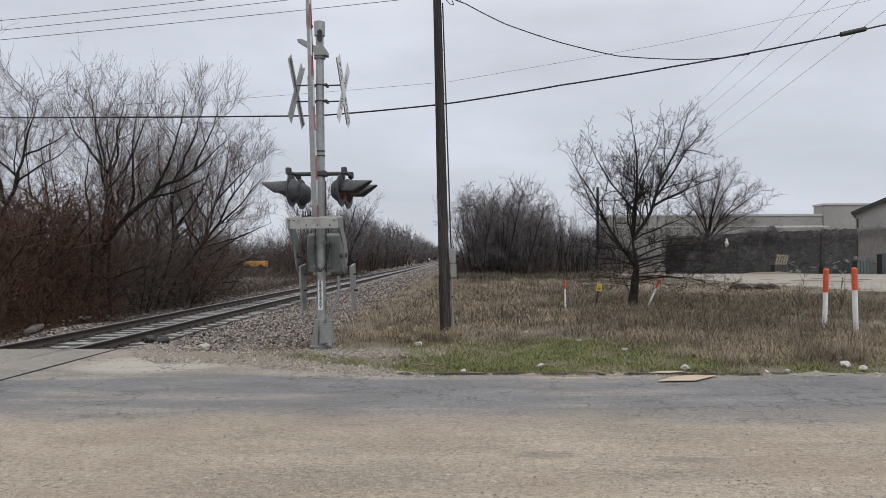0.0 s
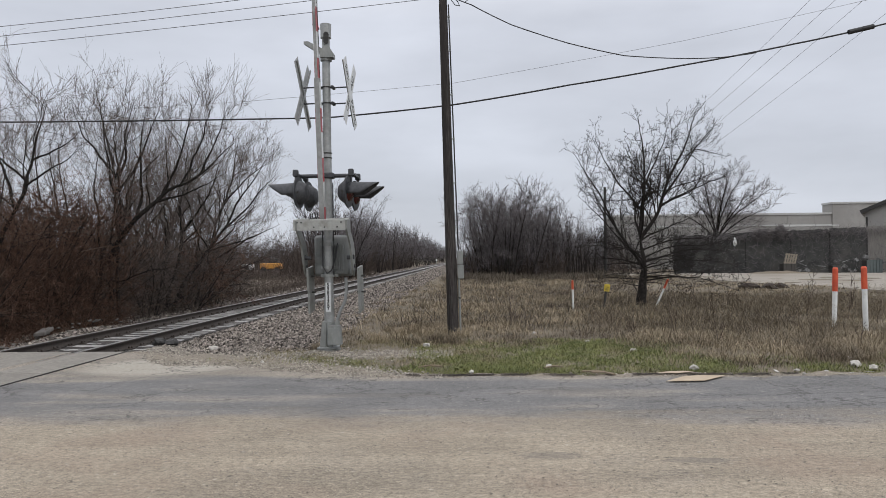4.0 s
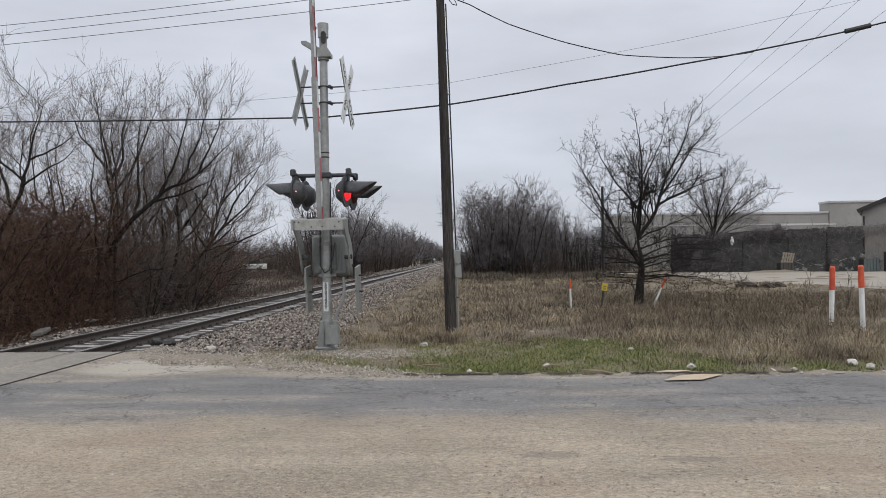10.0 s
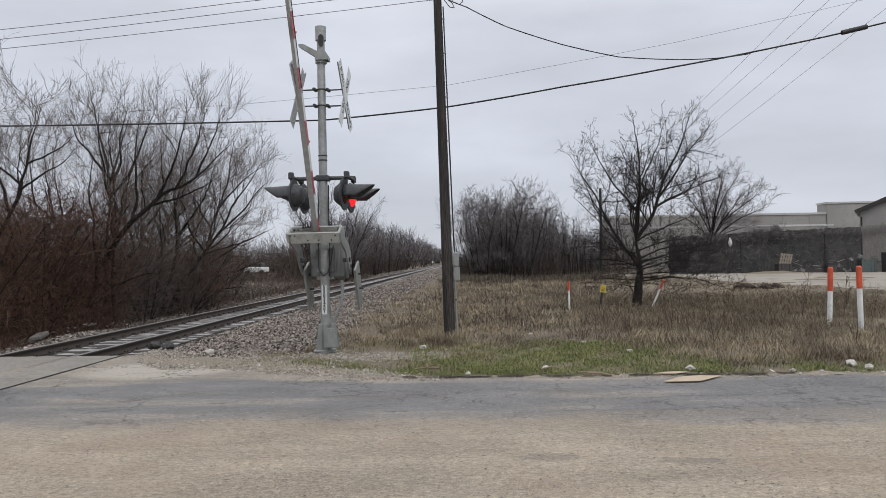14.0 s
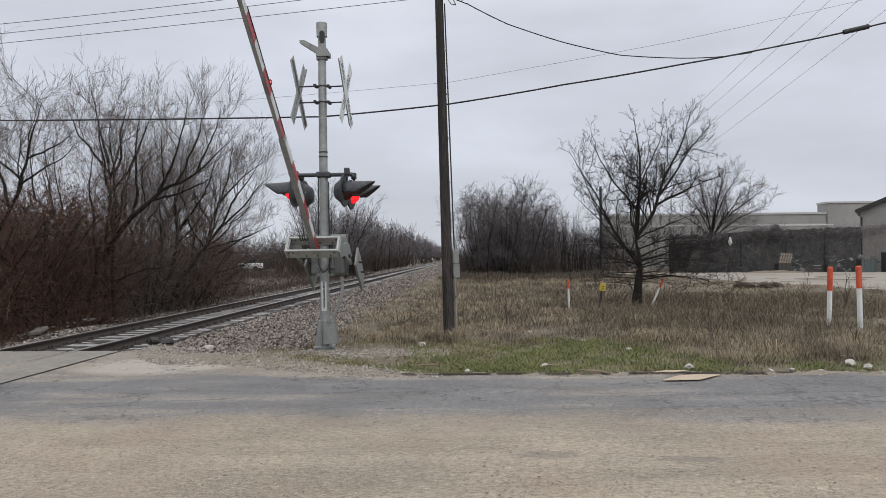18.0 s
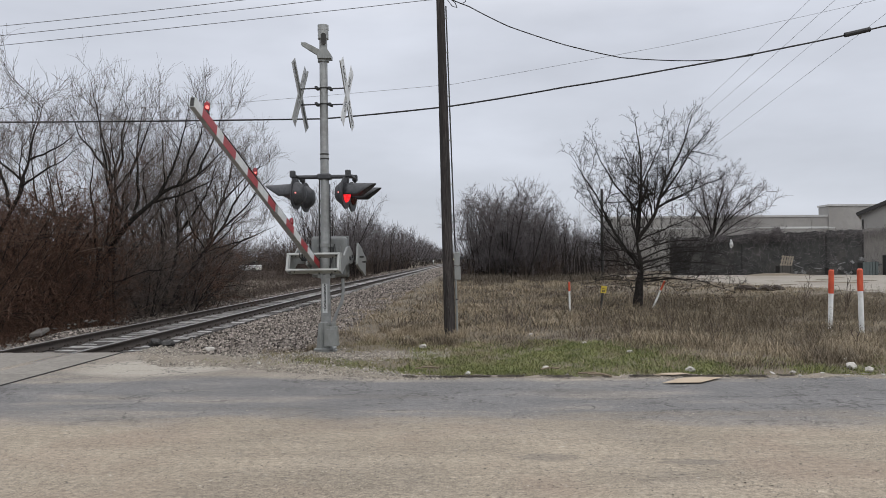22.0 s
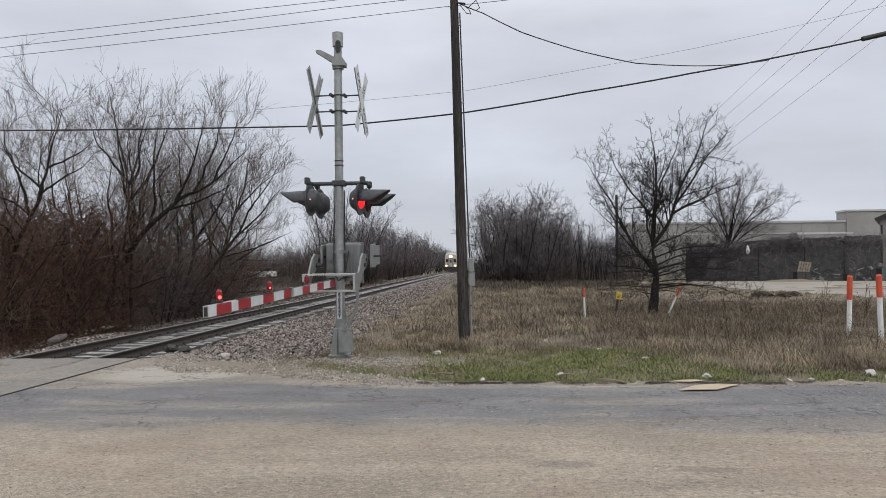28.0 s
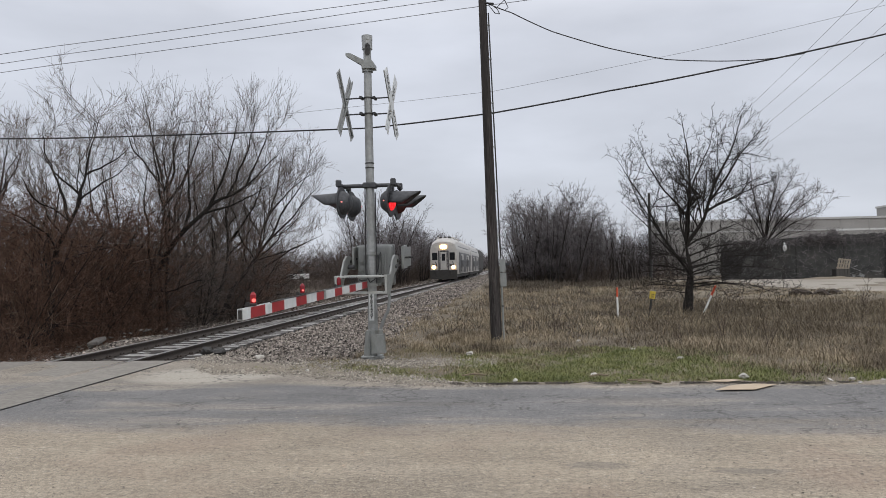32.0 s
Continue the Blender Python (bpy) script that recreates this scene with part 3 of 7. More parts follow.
def rail_profile():
    return [(-0.07, -0.17), (0.07, -0.17), (0.07, -0.155), (0.012, -0.13), (0.012, -0.05), (0.037, -0.035),
            (0.037, -0.006), (0.030, 0.0), (-0.030, 0.0), (-0.037, -0.006), (-0.037, -0.035), (-0.012, -0.05), (-0.012, -0.13), (-0.07, -0.155)]


def build_track():
    track = thing("railway_track", pose(RAIL_X, 0, 0), "single railway track with rusty rails on weathered ties and crushed stone", "railway track", kind="structure")
    ys = np.concatenate([[-60], np.arange(-4, 100, 4.0), [130, 180, 260, 400, 700, 1100]])
    pr = rail_profile()
    for sx in (-1, 1):
        v = np.array([[(sx * GAUGE / 2 + px, y, pz) for px, pz in pr] for y in ys]).reshape(-1, 3)
        k = len(pr)
        f, ms = [], []
        for a in range(len(ys) - 1):
            for b in range(k):
                c = (b + 1) % k
                f.append((a * k + b, a * k + c, (a + 1) * k + c, (a + 1) * k + b))
                ms.append(1 if b in (6, 7, 8) else 0)
        me = mesh_np("rail", v, f, RAILSIDE)
        me.materials.append(RAILHEAD)
        me.polygons.foreach_set("material_index", np.array(ms, dtype=np.int32))
        part("rail", me, None, track, "rusty steel rail with a polished head")
    # ties: near ones single, far ones joined
    rng = np.random.default_rng(4)
    b = B()
    box(b, (2.55, 0.23, 0.17), bevel=0.012)
    tie = to_mesh("tie", b, TIE)
    y = CROSSING_END + 0.25
    spot = []
    while y < 118:
        spot.append(y)
        y += 0.53 + rng.normal(0, 0.012)
    for y in spot:
        part("tie", tie, None, track, at=pose(rng.normal(0, 0.025), y, -0.257 + rng.normal(0, 0.006), 0, 0, rng.normal(0, 0.5)))
    far = np.arange(y, 700, 0.53)
    v, f = boxes_np(np.tile([2.55, 0.23, 0.17], (len(far), 1)), np.stack([far * 0, far, far * 0 - 0.262], 1))
    part("distant_ties", mesh_np("distant_ties", v, f, TIE), None, track)["kind"] = "stuff"
    # plates and spikes under the rails
    pl = [(s * GAUGE / 2 + o, yy, -0.165) for yy in spot for s in (-1, 1) for o in (0,)]
    v1, f1 = boxes_np(np.tile([0.34, 0.19, 0.022], (len(pl), 1)), pl)
    sp = [(s * GAUGE / 2 + o, yy + q, -0.14) for yy in spot if yy < 45 for s in (-1, 1) for o in (-0.095, 0.095) for q in (-0.05, 0.05)]
    v2, f2 = boxes_np(np.tile([0.045, 0.035, 0.05], (len(sp), 1)), sp)
    v, f = merge([(v1, f1), (v2, f2)])
    part("tie_plates", mesh_np("tie_plates", v, f, RAILSIDE), None, track)["kind"] = "stuff"
    # ballast bed
    prof = np.array([(-4.3, -0.30), (-3.4, -0.26), (-2.0, -0.235), (-1.4, -0.22), (-1.25, -0.27), (-0.7, -0.29), (0.7, -0.29), (1.25, -0.27), (1.4, -0.22),
                     (1.9, -0.225), (2.6, -0.225), (3.4, -0.20), (4.2, -0.14), (5.0, -0.10)])
    px = np.interp(np.linspace(0, len(prof) - 1, 66), np.arange(len(prof)), prof[:, 0])
    pz = np.interp(px, prof[:, 0], prof[:, 1])
    yy = np.concatenate([np.arange(CROSSING_END - 0.35, 30, 0.15), np.arange(30, 60, 0.3), np.arange(60, 240, 4), [300, 420, 700, 1100]])

    X, Y = np.meshgrid(px, yy, indexing="ij")
    Z = pz[:, None] - 0.02 + 0.018 * wavy(X * 3, Y * 3) + (rng.random(X.shape) - 0.5) * 0.03
    n, m_ = X.shape
    i, j = np.meshgrid(np.arange(n - 1), np.arange(m_ - 1), indexing="ij")
    f = np.stack([i * m_ + j, (i + 1) * m_ + j, (i + 1) * m_ + j + 1, i * m_ + j + 1], -1).reshape(-1, 4)
    part("ballast", mesh_np("ballast", np.stack([X, Y, Z], -1), f, BALLAST, True), None, track, "bed of grey-brown crushed stone")
    # dark stone between the ties: grease, with shade of the gaps in its colour
    cx, cy = np.linspace(-1.32, 1.32, 20), np.concatenate([np.arange(CROSSING_END - 0.1, 40, 0.12), np.arange(40, 118, 0.5)])
    X, Y = np.meshgrid(cx, cy, indexing="ij")
    Z = -0.178 + (rng.random(X.shape) - 0.5) * 0.016
    n, m_ = X.shape
    i, j = np.meshgrid(np.arange(n - 1), np.arange(m_ - 1), indexing="ij")
    f = np.stack([i * m_ + j, (i + 1) * m_ + j, (i + 1) * m_ + j + 1, i * m_ + j + 1], -1).reshape(-1, 4)
    greasy_shaded = mat("greasy_shaded_stone", (0.012, 0.011, 0.010), (0.075, 0.066, 0.060), 30, 0.95, 1.0, 24, dist=0.04)
    part("crib_stone", mesh_np("crib_stone", np.stack([X, Y, Z], -1), f, greasy_shaded), None, track, "crushed stone between the ties, dark from grease and painted-in shade")
    # loose stones, dense nearby
    chunk = np.array([(-1, -1, -1), (1, -1, -1), (1, 1, -1), (-1, 1, -1), (-0.7, -0.7, 1), (0.7, -0.7, 1), (0.7, 0.7, 1), (-0.7, 0.7, 1)], float)
    quad = np.array([(4, 5, 6, 7), (0, 1, 5, 4), (1, 2, 6, 5), (2, 3, 7, 6), (3, 0, 4, 7)])
    n = 52000
    near = np.arange(n) < 32000
    y = CROSSING_END + 0.15 + np.where(near, 12 * rng.random(n) ** 1.25, 9 + 120 * rng.random(n) ** 1.9)
    x = np.where(rng.random(n) < 0.86, rng.uniform(1.42, 4.95, n), rng.uniform(-4.2, -1.35, n))
    x += rng.normal(0, 0.12, n) * (x > 4.4)
    z = np.interp(x, prof[:, 0], prof[:, 1]) + rng.uniform(-0.015, 0.045, n)
    s = rng.uniform(0.012, 0.027, (n, 1, 1)) * (1 + 0.022 * np.maximum(y - 20, 0)).reshape(-1, 1, 1)
    v = (chunk[None] + rng.uniform(-0.5, 0.5, (n, 8, 3))) * s * rng.uniform(0.6, 1.25, (n, 1, 3))
    t = rng.uniform(-0.8, 0.8, n)[:, None]
    v = np.stack([v[..., 0] * np.cos(t) + v[..., 2] * np.sin(t), v[..., 1], v[..., 2] * np.cos(t) - v[..., 0] * np.sin(t)], -1)
    a = rng.random(n) * 6.28
    c_, s_ = np.cos(a)[:, None], np.sin(a)[:, None]
    v = np.stack([v[..., 0] * c_ - v[..., 1] * s_, v[..., 0] * s_ + v[..., 1] * c_, v[..., 2]], -1) + np.stack([x, y, z], 1)[:, None]
    f = (quad[None] + 8 * np.arange(n)[:, None, None]).reshape(-1, 4)
    part("ballast_stones", mesh_np("ballast_stones", v.reshape(-1, 3), f, STONE), None, track)["kind"] = "stuff"
    # crossing panels between and beside the rails
    panel_mat = mat("crossing_panel", (0.15, 0.138, 0.122), (0.245, 0.228, 0.20), 14, 0.9, 0.3, 45, vary=0.08, c=(0.17, 0.157, 0.138), c_scale=1.4)
    for x0, x1 in ((-1.62, -0.84), (-0.66, 0.66), (0.84, 1.62)):
        y = -9.2
        while y < CROSSING_END - 0.2:
            b = B()
            y1 = min(y + 2.44, CROSSING_END + 0.02)
            box(b, (x1 - x0, y1 - y - 0.012, 0.16), ((x0 + x1) / 2, (y + y1) / 2, -0.076 if abs(x0) > 0.7 else -0.078), bevel=0.008)
            part("crossing_panel", b, panel_mat, track, "grey concrete crossing panel")
            y += 2.44
    for sx in (-1, 1):
        b = B()
        box(b, (0.018, CROSSING_END + 9, 0.05), (sx * 1.645, (CROSSING_END - 9) / 2, -0.012))
        part("panel_edge", b, BLACK, track, "dark rubber strip beside the panels")
    return track


build_ground()
build_shoulder()
build_track()


# ---- crossing signal with its gate ----
MAST = (-2.455, 12.86)


def build_signal():
    sig = thing("crossing_signal", pose(MAST[0], MAST[1], 0.0, 0, -0.3, 0), "silver railway crossing signal with crossbucks, red flashing lamps and a gate", "crossing signal")
    # base casting, junction box, mast
    b = B()
    cyl(b, 0.19, (0, 0, -0.1), (0, 0, 0.03), 20)
    box(b, (0.34, 0.36, 0.04), (-0.02, 0, 0.045), bevel=0.01)
    prism(b, [(-0.145, 0.06), (0.09, 0.06), (0.06, 0.50), (-0.10, 0.50)], 0.30, pose(0, 0, 0, 90, 0, 0))
    box(b, (0.03, 0.34, 0.46), (-0.04, 0, 0.28), bevel=0.006)
    part("base_casting", b, GALV, sig, "grey cast mast base")
    b = B()
    prism(b, [(0.02, 0.12), (0.245, 0.12), (0.215, 0.44), (0.03, 0.44)], 0.17, pose(0, -0.16, 0, 90, 0, 0))
    prism(b, [(0.015, 0.12), (0.25, 0.12), (0.22, 0.40), (0.025, 0.40)], 0.02, pose(0, -0.254, 0, 90, 0, 0))
    box(b, (0.08, 0.08, 0.10), (0.16, -0.15, 0.47), bevel=0.01)
    cyl(b, 0.012, (0.1, -0.27, 0.3), (0.1, -0.25, 0.3), 8)
    part("junction_box", b, GALV, sig, "grey steel junction box")
    b = B()
    cyl(b, 0.088, (0, 0, 0.45), (0, 0, 0.85), 20)
    cyl(b, 0.078, (0, 0, 0.85), (0, 0, 5.50), 20, 0.068)
    for z in (0.86, 2.28):
        cyl(b, 0.083, (0, 0, z), (0, 0, z + 0.03), 20)
    part("mast", b, ALU, sig, "silver-painted steel tube mast", smooth=False)
    for z in (3.32, 3.40, 4.27, 4.55):
        b = B()
        cyl(b, 0.079, (0, 0, z), (0, 0, z + 0.022), 20)
        part("mast_band", b, BLACK, sig, "thin black band round the mast")
    b = B()
    cyl(b, 0.092, (0, 0, 5.42), (0, 0, 5.64), 20)
    cyl(b, 0.096, (0, 0, 5.57), (0, 0, 5.66), 20)
    part("mast_cap", b, ALU, sig)
    # no hole is cut: a black plate paints the shade inside the cap
    b = B()
    prism(b, [(0.046 * math.cos(q * math.pi / 8), 0.055 * (1 if q < 8 else -1) + 0.05 * math.sin(q * math.pi / 8)) for q in range(16)], 0.02, pose(0.02, -0.090, 5.40, 90, 0, 0))
    part("cap_opening", b, BLACK, sig, "black plate painting the shade of an arched opening")
    b = B()
    prism(b, [(0, 0), (0.1, 0.03), (0.36, 0.20), (0.36, 0.24), (0.28, 0.24), (0.0, 0.09)], 0.10, pose(-0.02, 0, 5.12, 90, 0, 180))
    prism(b, [(-0.1, -0.10), (0.13, -0.10), (0.13, -0.03), (0.07, 0.06), (0.02, 0.12), (-0.05, 0.06), (-0.1, 0.0)], 0.2, pose(0.015, -0.02, 5.16, 90, 0, 0))
    cyl(b, 0.098, (0, 0, 5.02), (0, 0, 5.09), 18)
    part("bell_bracket", b, GALV, sig, "grey bracket near the top of the mast")
    # crossing identity strip
    b = B()
    box(b, (0.085, 0.006, 0.50), (0, -0.094, 0.92))
    part("number_strip", b, WHITE, sig, "white vertical strip with dark characters")
    for i, ch in enumerate("598345Y"):
        cu = bpy.data.curves.new("character", "FONT")
        cu.body, cu.size, cu.align_x, cu.align_y, cu.extrude = ch, 0.086, "CENTER", "CENTER", 0.001
        cu.offset = 0.003
        tmp = new("character", cu)
        me = bpy.data.meshes.new_from_object(tmp)
        bpy.data.objects.remove(tmp)
        me.materials.append(BLACKPAINT)
        part("character", me, None, sig, at=pose(0, -0.0985, 1.13 - i * 0.067, 90, 0, 0))
    # conduit
    b = B()
    pts = [(0.30, -0.02, 1.25), (0.31, -0.04, 1.05), (0.29, -0.08, 0.85), (0.21, -0.12, 0.68), (0.15, -0.14, 0.5), (0.15, -0.15, 0.40)]
    tube_path(b, pts, 0.028, 10)
    part("conduit", b, MECH, sig, "flexible grey conduit")
    # loose black cables down the mast
    for pts, r in (([(-0.085, -0.03, 3.0), (-0.088, -0.03, 2.4), (-0.095, -0.04, 2.0), (-0.10, -0.05, 1.7), (-0.085, -0.09, 1.45), (-0.01, -0.12, 1.33), (0.07, -0.11, 1.38), (0.12, -0.08, 1.55), (0.16, -0.02, 1.85)], 0.010),
                   ([(0.088, 0.0, 2.9), (0.09, -0.02, 2.2), (0.092, -0.03, 1.7), (0.09, -0.04, 1.3)], 0.011)):
        b = B()
        tube_path(b, pts, r, 6)
        part("cable", b, CABLE, sig, "loose black cable on the mast")
    # gate mechanism
    b = B()
    box(b, (0.62, 0.40, 0.69), (0.03, 0.32, 1.635), bevel=0.05, seg=4)
    box(b, (0.66, 0.06, 0.73), (0.03, 0.34, 1.635), bevel=0.025, seg=3)
    mech = part("gate_mechanism", b, MECH, sig, "grey cast gate mechanism housing")
    for z in (1.72, 1.56):
        b = B()
        cyl(b, 0.062, (-0.19, 0.10, z), (-0.19, 0.13, z), 16)
        cyl(b, 0.035, (-0.19, 0.08, z), (-0.19, 0.10, z), 12)
        part("inspection_cap", b, MECH, mech)
    for x in (0.12, 0.17, 0.23):
        b = B()
        box(b, (0.03, 0.02, 0.45), (x, 0.11, 1.60), bevel=0.006)
        part("cover_rib", b, MECH, mech)
    for z in (1.26, 1.40, 1.80):
        b = B()
        cyl(b, 0.10, (0, 0, z), (0, 0, z + 0.06), 18)
        box(b, (0.30, 0.05, 0.05), (0, 0.08, z + 0.03))
        part("mast_clamp", b, GALV, sig)
    # crossbucks: one to each side, with their backs to the mast
    for side in (1, -1):
        sign = new("crossbuck")
        sign.parent = sig
        sign.matrix_basis = pose(side * 0.41, 0, 4.44, 0, 0, -5 if side > 0 else 175)
        sign["label"] = "white railway crossbuck sign, its lettering running along the blades" if side > 0 else "white railway crossbuck sign seen from its plain back"
        for q, tilt in enumerate((55, -55)):
            b = B()
            box(b, (0.006, 1.30, 0.225), (0.006 * q, 0, 0), (tilt, 0, 0), bevel=0.0025)
            blade = part("blade", b, WHITE if side > 0 else mat("sign_back", (0.36, 0.37, 0.37), (0.45, 0.46, 0.46), 12, 0.5, 0.1, 60, 0.3), sign)
            b = B()
            box(b, (0.018, 1.24, 0.03), (-0.016 - 0.014 * q, 0, 0), (tilt, 0, 0))
            part("stiffener", b, GALV, sign)
            texts = [("RAIL", -0.36), ("ROAD", 0.36)] if q == 1 else [("CROSSING", 0.0)]
            for txt, along in texts:
                cu = bpy.data.curves.new("lettering", "FONT")
                cu.body, cu.size, cu.align_x, cu.align_y = txt, 0.17, "CENTER", "CENTER"
                cu.extrude = 0.001
                tmp = new("lettering", cu)
                me = bpy.data.meshes.new_from_object(tmp)
                bpy.data.objects.remove(tmp)
                me.materials.append(BLACKPAINT)
                tb = part("lettering", me, None, sign, "black lettering")
                tb.matrix_basis = Matrix.Translation((0.006 * q + 0.0045, 0, 0)) @ pose(0, 0, 0, tilt, 0, 0) @ Matrix.Translation((0, along, 0)) @ pose(0, 0, 0, 90, 0, 90)
        for z in (0.12, -0.16):
            b = B()
            cyl(b, 0.013, (-0.41, 0, z), (-0.01, 0, z), 8)
            box(b, (0.05, 0.16, 0.05), (-0.30, 0, z), bevel=0.008)
            part("sign_bracket", b, DARK, sign)
    # flashing lamps: a pair to each side on a cross-arm
    b = B()
    cyl(b, 0.035, (-0.50, 0, 3.02), (0.50, 0, 3.02), 12)
    box(b, (0.24, 0.2, 0.10), (0, 0, 3.02), bevel=0.02)
    for x in (-0.47, 0.47):
        cyl(b, 0.03, (x, -0.42, 3.02), (x, 0.42, 3.02), 12)
        for y in (-0.38, 0.38):
            box(b, (0.09, 0.09, 0.12), (x, y, 3.03), bevel=0.015)
            cyl(b, 0.02, (x, y, 2.86), (x, y, 3.0), 8)
    part("lamp_crossarm", b, DARK, sig, "dark iron cross-arm")
    lamps = []
    for side in (1, -1):
        for y in (-0.38, 0.38):
            rot = -7 if side > 0 else 173
            unit = new("flashing_lamp")
            unit.parent = sig
            unit.matrix_basis = pose(side * 0.42, y, 2.70, 0, 0, rot)
            unit["label"] = "dark hooded crossing lamp with a round background disc"
            b = B()
            cyl(b, 0.262, (-0.006, 0, 0), (0.012, 0, 0), 32)
            cyl(b, 0.268, (-0.012, 0, 0), (0.0, 0, 0), 32)
            part("background_disc", b, DARK, unit)
            b = B()
            cyl(b, 0.185, (-0.075, 0, 0), (0, 0, 0), 28, 0.205)
            cyl(b, 0.13, (-0.145, 0, 0), (-0.075, 0, 0), 28, 0.185)
            cyl(b, 0.06, (-0.165, 0, 0), (-0.145, 0, 0), 20, 0.13)
            part("housing", b, DARK, unit, smooth=False)
            # hood: the upper part of a tapering tube
            v, f = [], []
            steps, n = 5, 18
            for i in range(steps):
                u = i / (steps - 1)
                for j in range(n):
                    a = radians(-12 + 204 * j / (n - 1))
                    reach = 0.012 + u * (0.28 + 0.24 * max(-0.2, math.sin(a)))
                    r = 0.172 - 0.008 * u
                    v.append((reach, r * math.cos(a), r * math.sin(a) - 0.012 * u))
            for i in range(steps - 1):
                for j in range(n - 1):
                    f.append((i * n + j, i * n + j + 1, (i + 1) * n + j + 1, (i + 1) * n + j))
            me = mesh_np("hood", v, f, DARK, True)
            hood = part("hood", me, None, unit)
            so = hood.modifiers.new("thickness", "SOLIDIFY")
            so.thickness = 0.006
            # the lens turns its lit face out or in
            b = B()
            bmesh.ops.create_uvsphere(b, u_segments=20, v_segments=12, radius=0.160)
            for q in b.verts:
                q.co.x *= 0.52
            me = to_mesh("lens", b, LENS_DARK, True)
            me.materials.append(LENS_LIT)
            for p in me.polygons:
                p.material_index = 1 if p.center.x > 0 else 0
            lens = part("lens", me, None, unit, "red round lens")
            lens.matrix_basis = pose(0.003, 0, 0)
            b = B()
            face = -1 if side > 0 else 1
            cyl(b, 0.019, (-0.05, face * 0.15, 0.0), (-0.05, face * 0.198, 0.0), 12)
            part("peephole_rim", b, BLACK, unit, "small dark peephole")
            b = B()
            cyl(b, 0.013, (-0.066, face * 0.14, 0.0), (-0.066, face * 0.203, 0.0), 12)
            part("peephole", b, PEEP, lens, "small bright peephole")
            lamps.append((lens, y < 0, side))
    # the gate: arm, frame and counterweights turn together about the shaft
    gate = new("gate")
    gate.parent = sig
    gate["label"] = "gate arm striped red and white with three red lamps"
    for z in (-0.14, -0.41):
        b = B()
        box(b, (0.88, 0.185, 0.035), (-0.03, -0.595, z), bevel=0.005)
        plate = part("frame_plate", b, FRAMESTEEL, gate, "grey steel plate of the arm frame")
        for x in (-0.40, -0.33, -0.12, 0.06, 0.27, 0.34):
            b = B()
            cyl(b, 0.013, (x, -0.56 - 0.08 * (abs(x) > 0.3), z - 0.03), (x, -0.56 - 0.08 * (abs(x) > 0.3), z + 0.03), 8)
            part("bolt", b, BLACK, plate)
    for x in (-0.45, 0.39):
        b = B()
        box(b, (0.035, 0.185, 0.28), (x, -0.595, -0.275), bevel=0.005)
        part("frame_end", b, FRAMESTEEL, gate)
    for x, wx in ((-0.42, -0.36), (0.42, 0.52)):
        b = B()
        prism(b, [(-0.67, -0.44), (-0.52, -0.44), (-0.22, -0.16), (0.22, -0.02), (0.34, 0.10), (0.24, 0.18), (-0.06, 0.20), (-0.24, 0.12), (-0.46, -0.12), (-0.67, -0.12)], 0.03,
              pose(x, 0, 0, 90, 0, 90))
        arm = part("side_arm", b, GALV, gate, "grey steel side arm")
        for q, (y, z) in enumerate(((-0.02, 0.0), (0.16, 0.09))):
            b = B()
            cyl(b, 0.03, (x - 0.03, y, z), (x + 0.03, y, z), 10)
            part("pin", b, BLACK, arm)
        b = B()
        prism(b, [(0.18, -0.05), (0.56, -0.05), (0.58, -0.02), (0.97, -0.02), (0.97, 0.33), (0.58, 0.33), (0.56, 0.36), (0.18, 0.34)], 0.035,
              pose(wx, 0, 0, 90, 0, 90))
        wgt = part("counterweight", b, GALV, gate, "grey counterweight plate")
        for y in (0.34, 0.62):
            b = B()
            cyl(b, 0.016, (wx - 0.06, y, 0.14), (wx + 0.09, y, 0.14), 8)
            part("bolt", b, BLACK, wgt)
    b = B()
    cyl(b, 0.035, (-0.46, 0, 0), (-0.30, 0, 0), 12)
    part("shaft", b, DARK, gate)
    b = B()
    cyl(b, 0.035, (0.33, 0, 0), (0.46, 0, 0), 12)
    part("shaft", b, DARK, gate)
    b = B()
    A0, A1 = 0.50, 5.75
    box(b, (0.085, 2.5, 0.118), (0, -(A0 + 1.25), -0.28), bevel=0.006)
    part("arm_sleeve", b, ALU, gate, "wider inner section of the gate arm")
    b = B()
    box(b, (0.052, A1 - A0 - 2.4, 0.112), (0, -(A0 + 2.4 + A1) / 2, -0.28), bevel=0.004)
    part("arm_beam", b, ALU, gate, "outer section of the gate arm")
    edges = [0.0, 0.20, 0.60] + [0.80 + 0.813 * (k // 2) + 0.39 * (k % 2) for k in range(12)] + [A1 - A0]
    for k, (u0, u1) in enumerate(zip(edges, edges[1:])):
        u1 = min(u1, A1 - A0 - 0.01)
        if u1 <= u0:
            continue
        wide = 0.089 if A1 - A0 - (u0 + u1) / 2 < 2.5 else 0.056
        b = B()
        box(b, (wide, u1 - u0 - 0.002, 0.108), (0, -(A1 - (u0 + u1) / 2), -0.28))
        part("red_stripe" if k % 2 else "white_stripe", b, RED if k % 2 else WHITE, gate)
    # the beam is solid; a black plate paints the shade of its hollow end
    b = B()
    box(b, (0.036, 0.012, 0.088), (0, -A1 + 0.0, -0.28))
    part("end_opening", b, BLACK, gate, "black plate painting the shade in the arm's hollow end")
    for k, y in enumerate((A1 - 0.34, 3.82, 2.13)):
        lamp = new("arm_lamp")
        lamp.parent = gate
        lamp.matrix_basis = pose(0, -y, -0.224) @ Matrix.Scale(0.80, 4)
        lamp["label"] = "small red gate arm lamp"
        b = B()
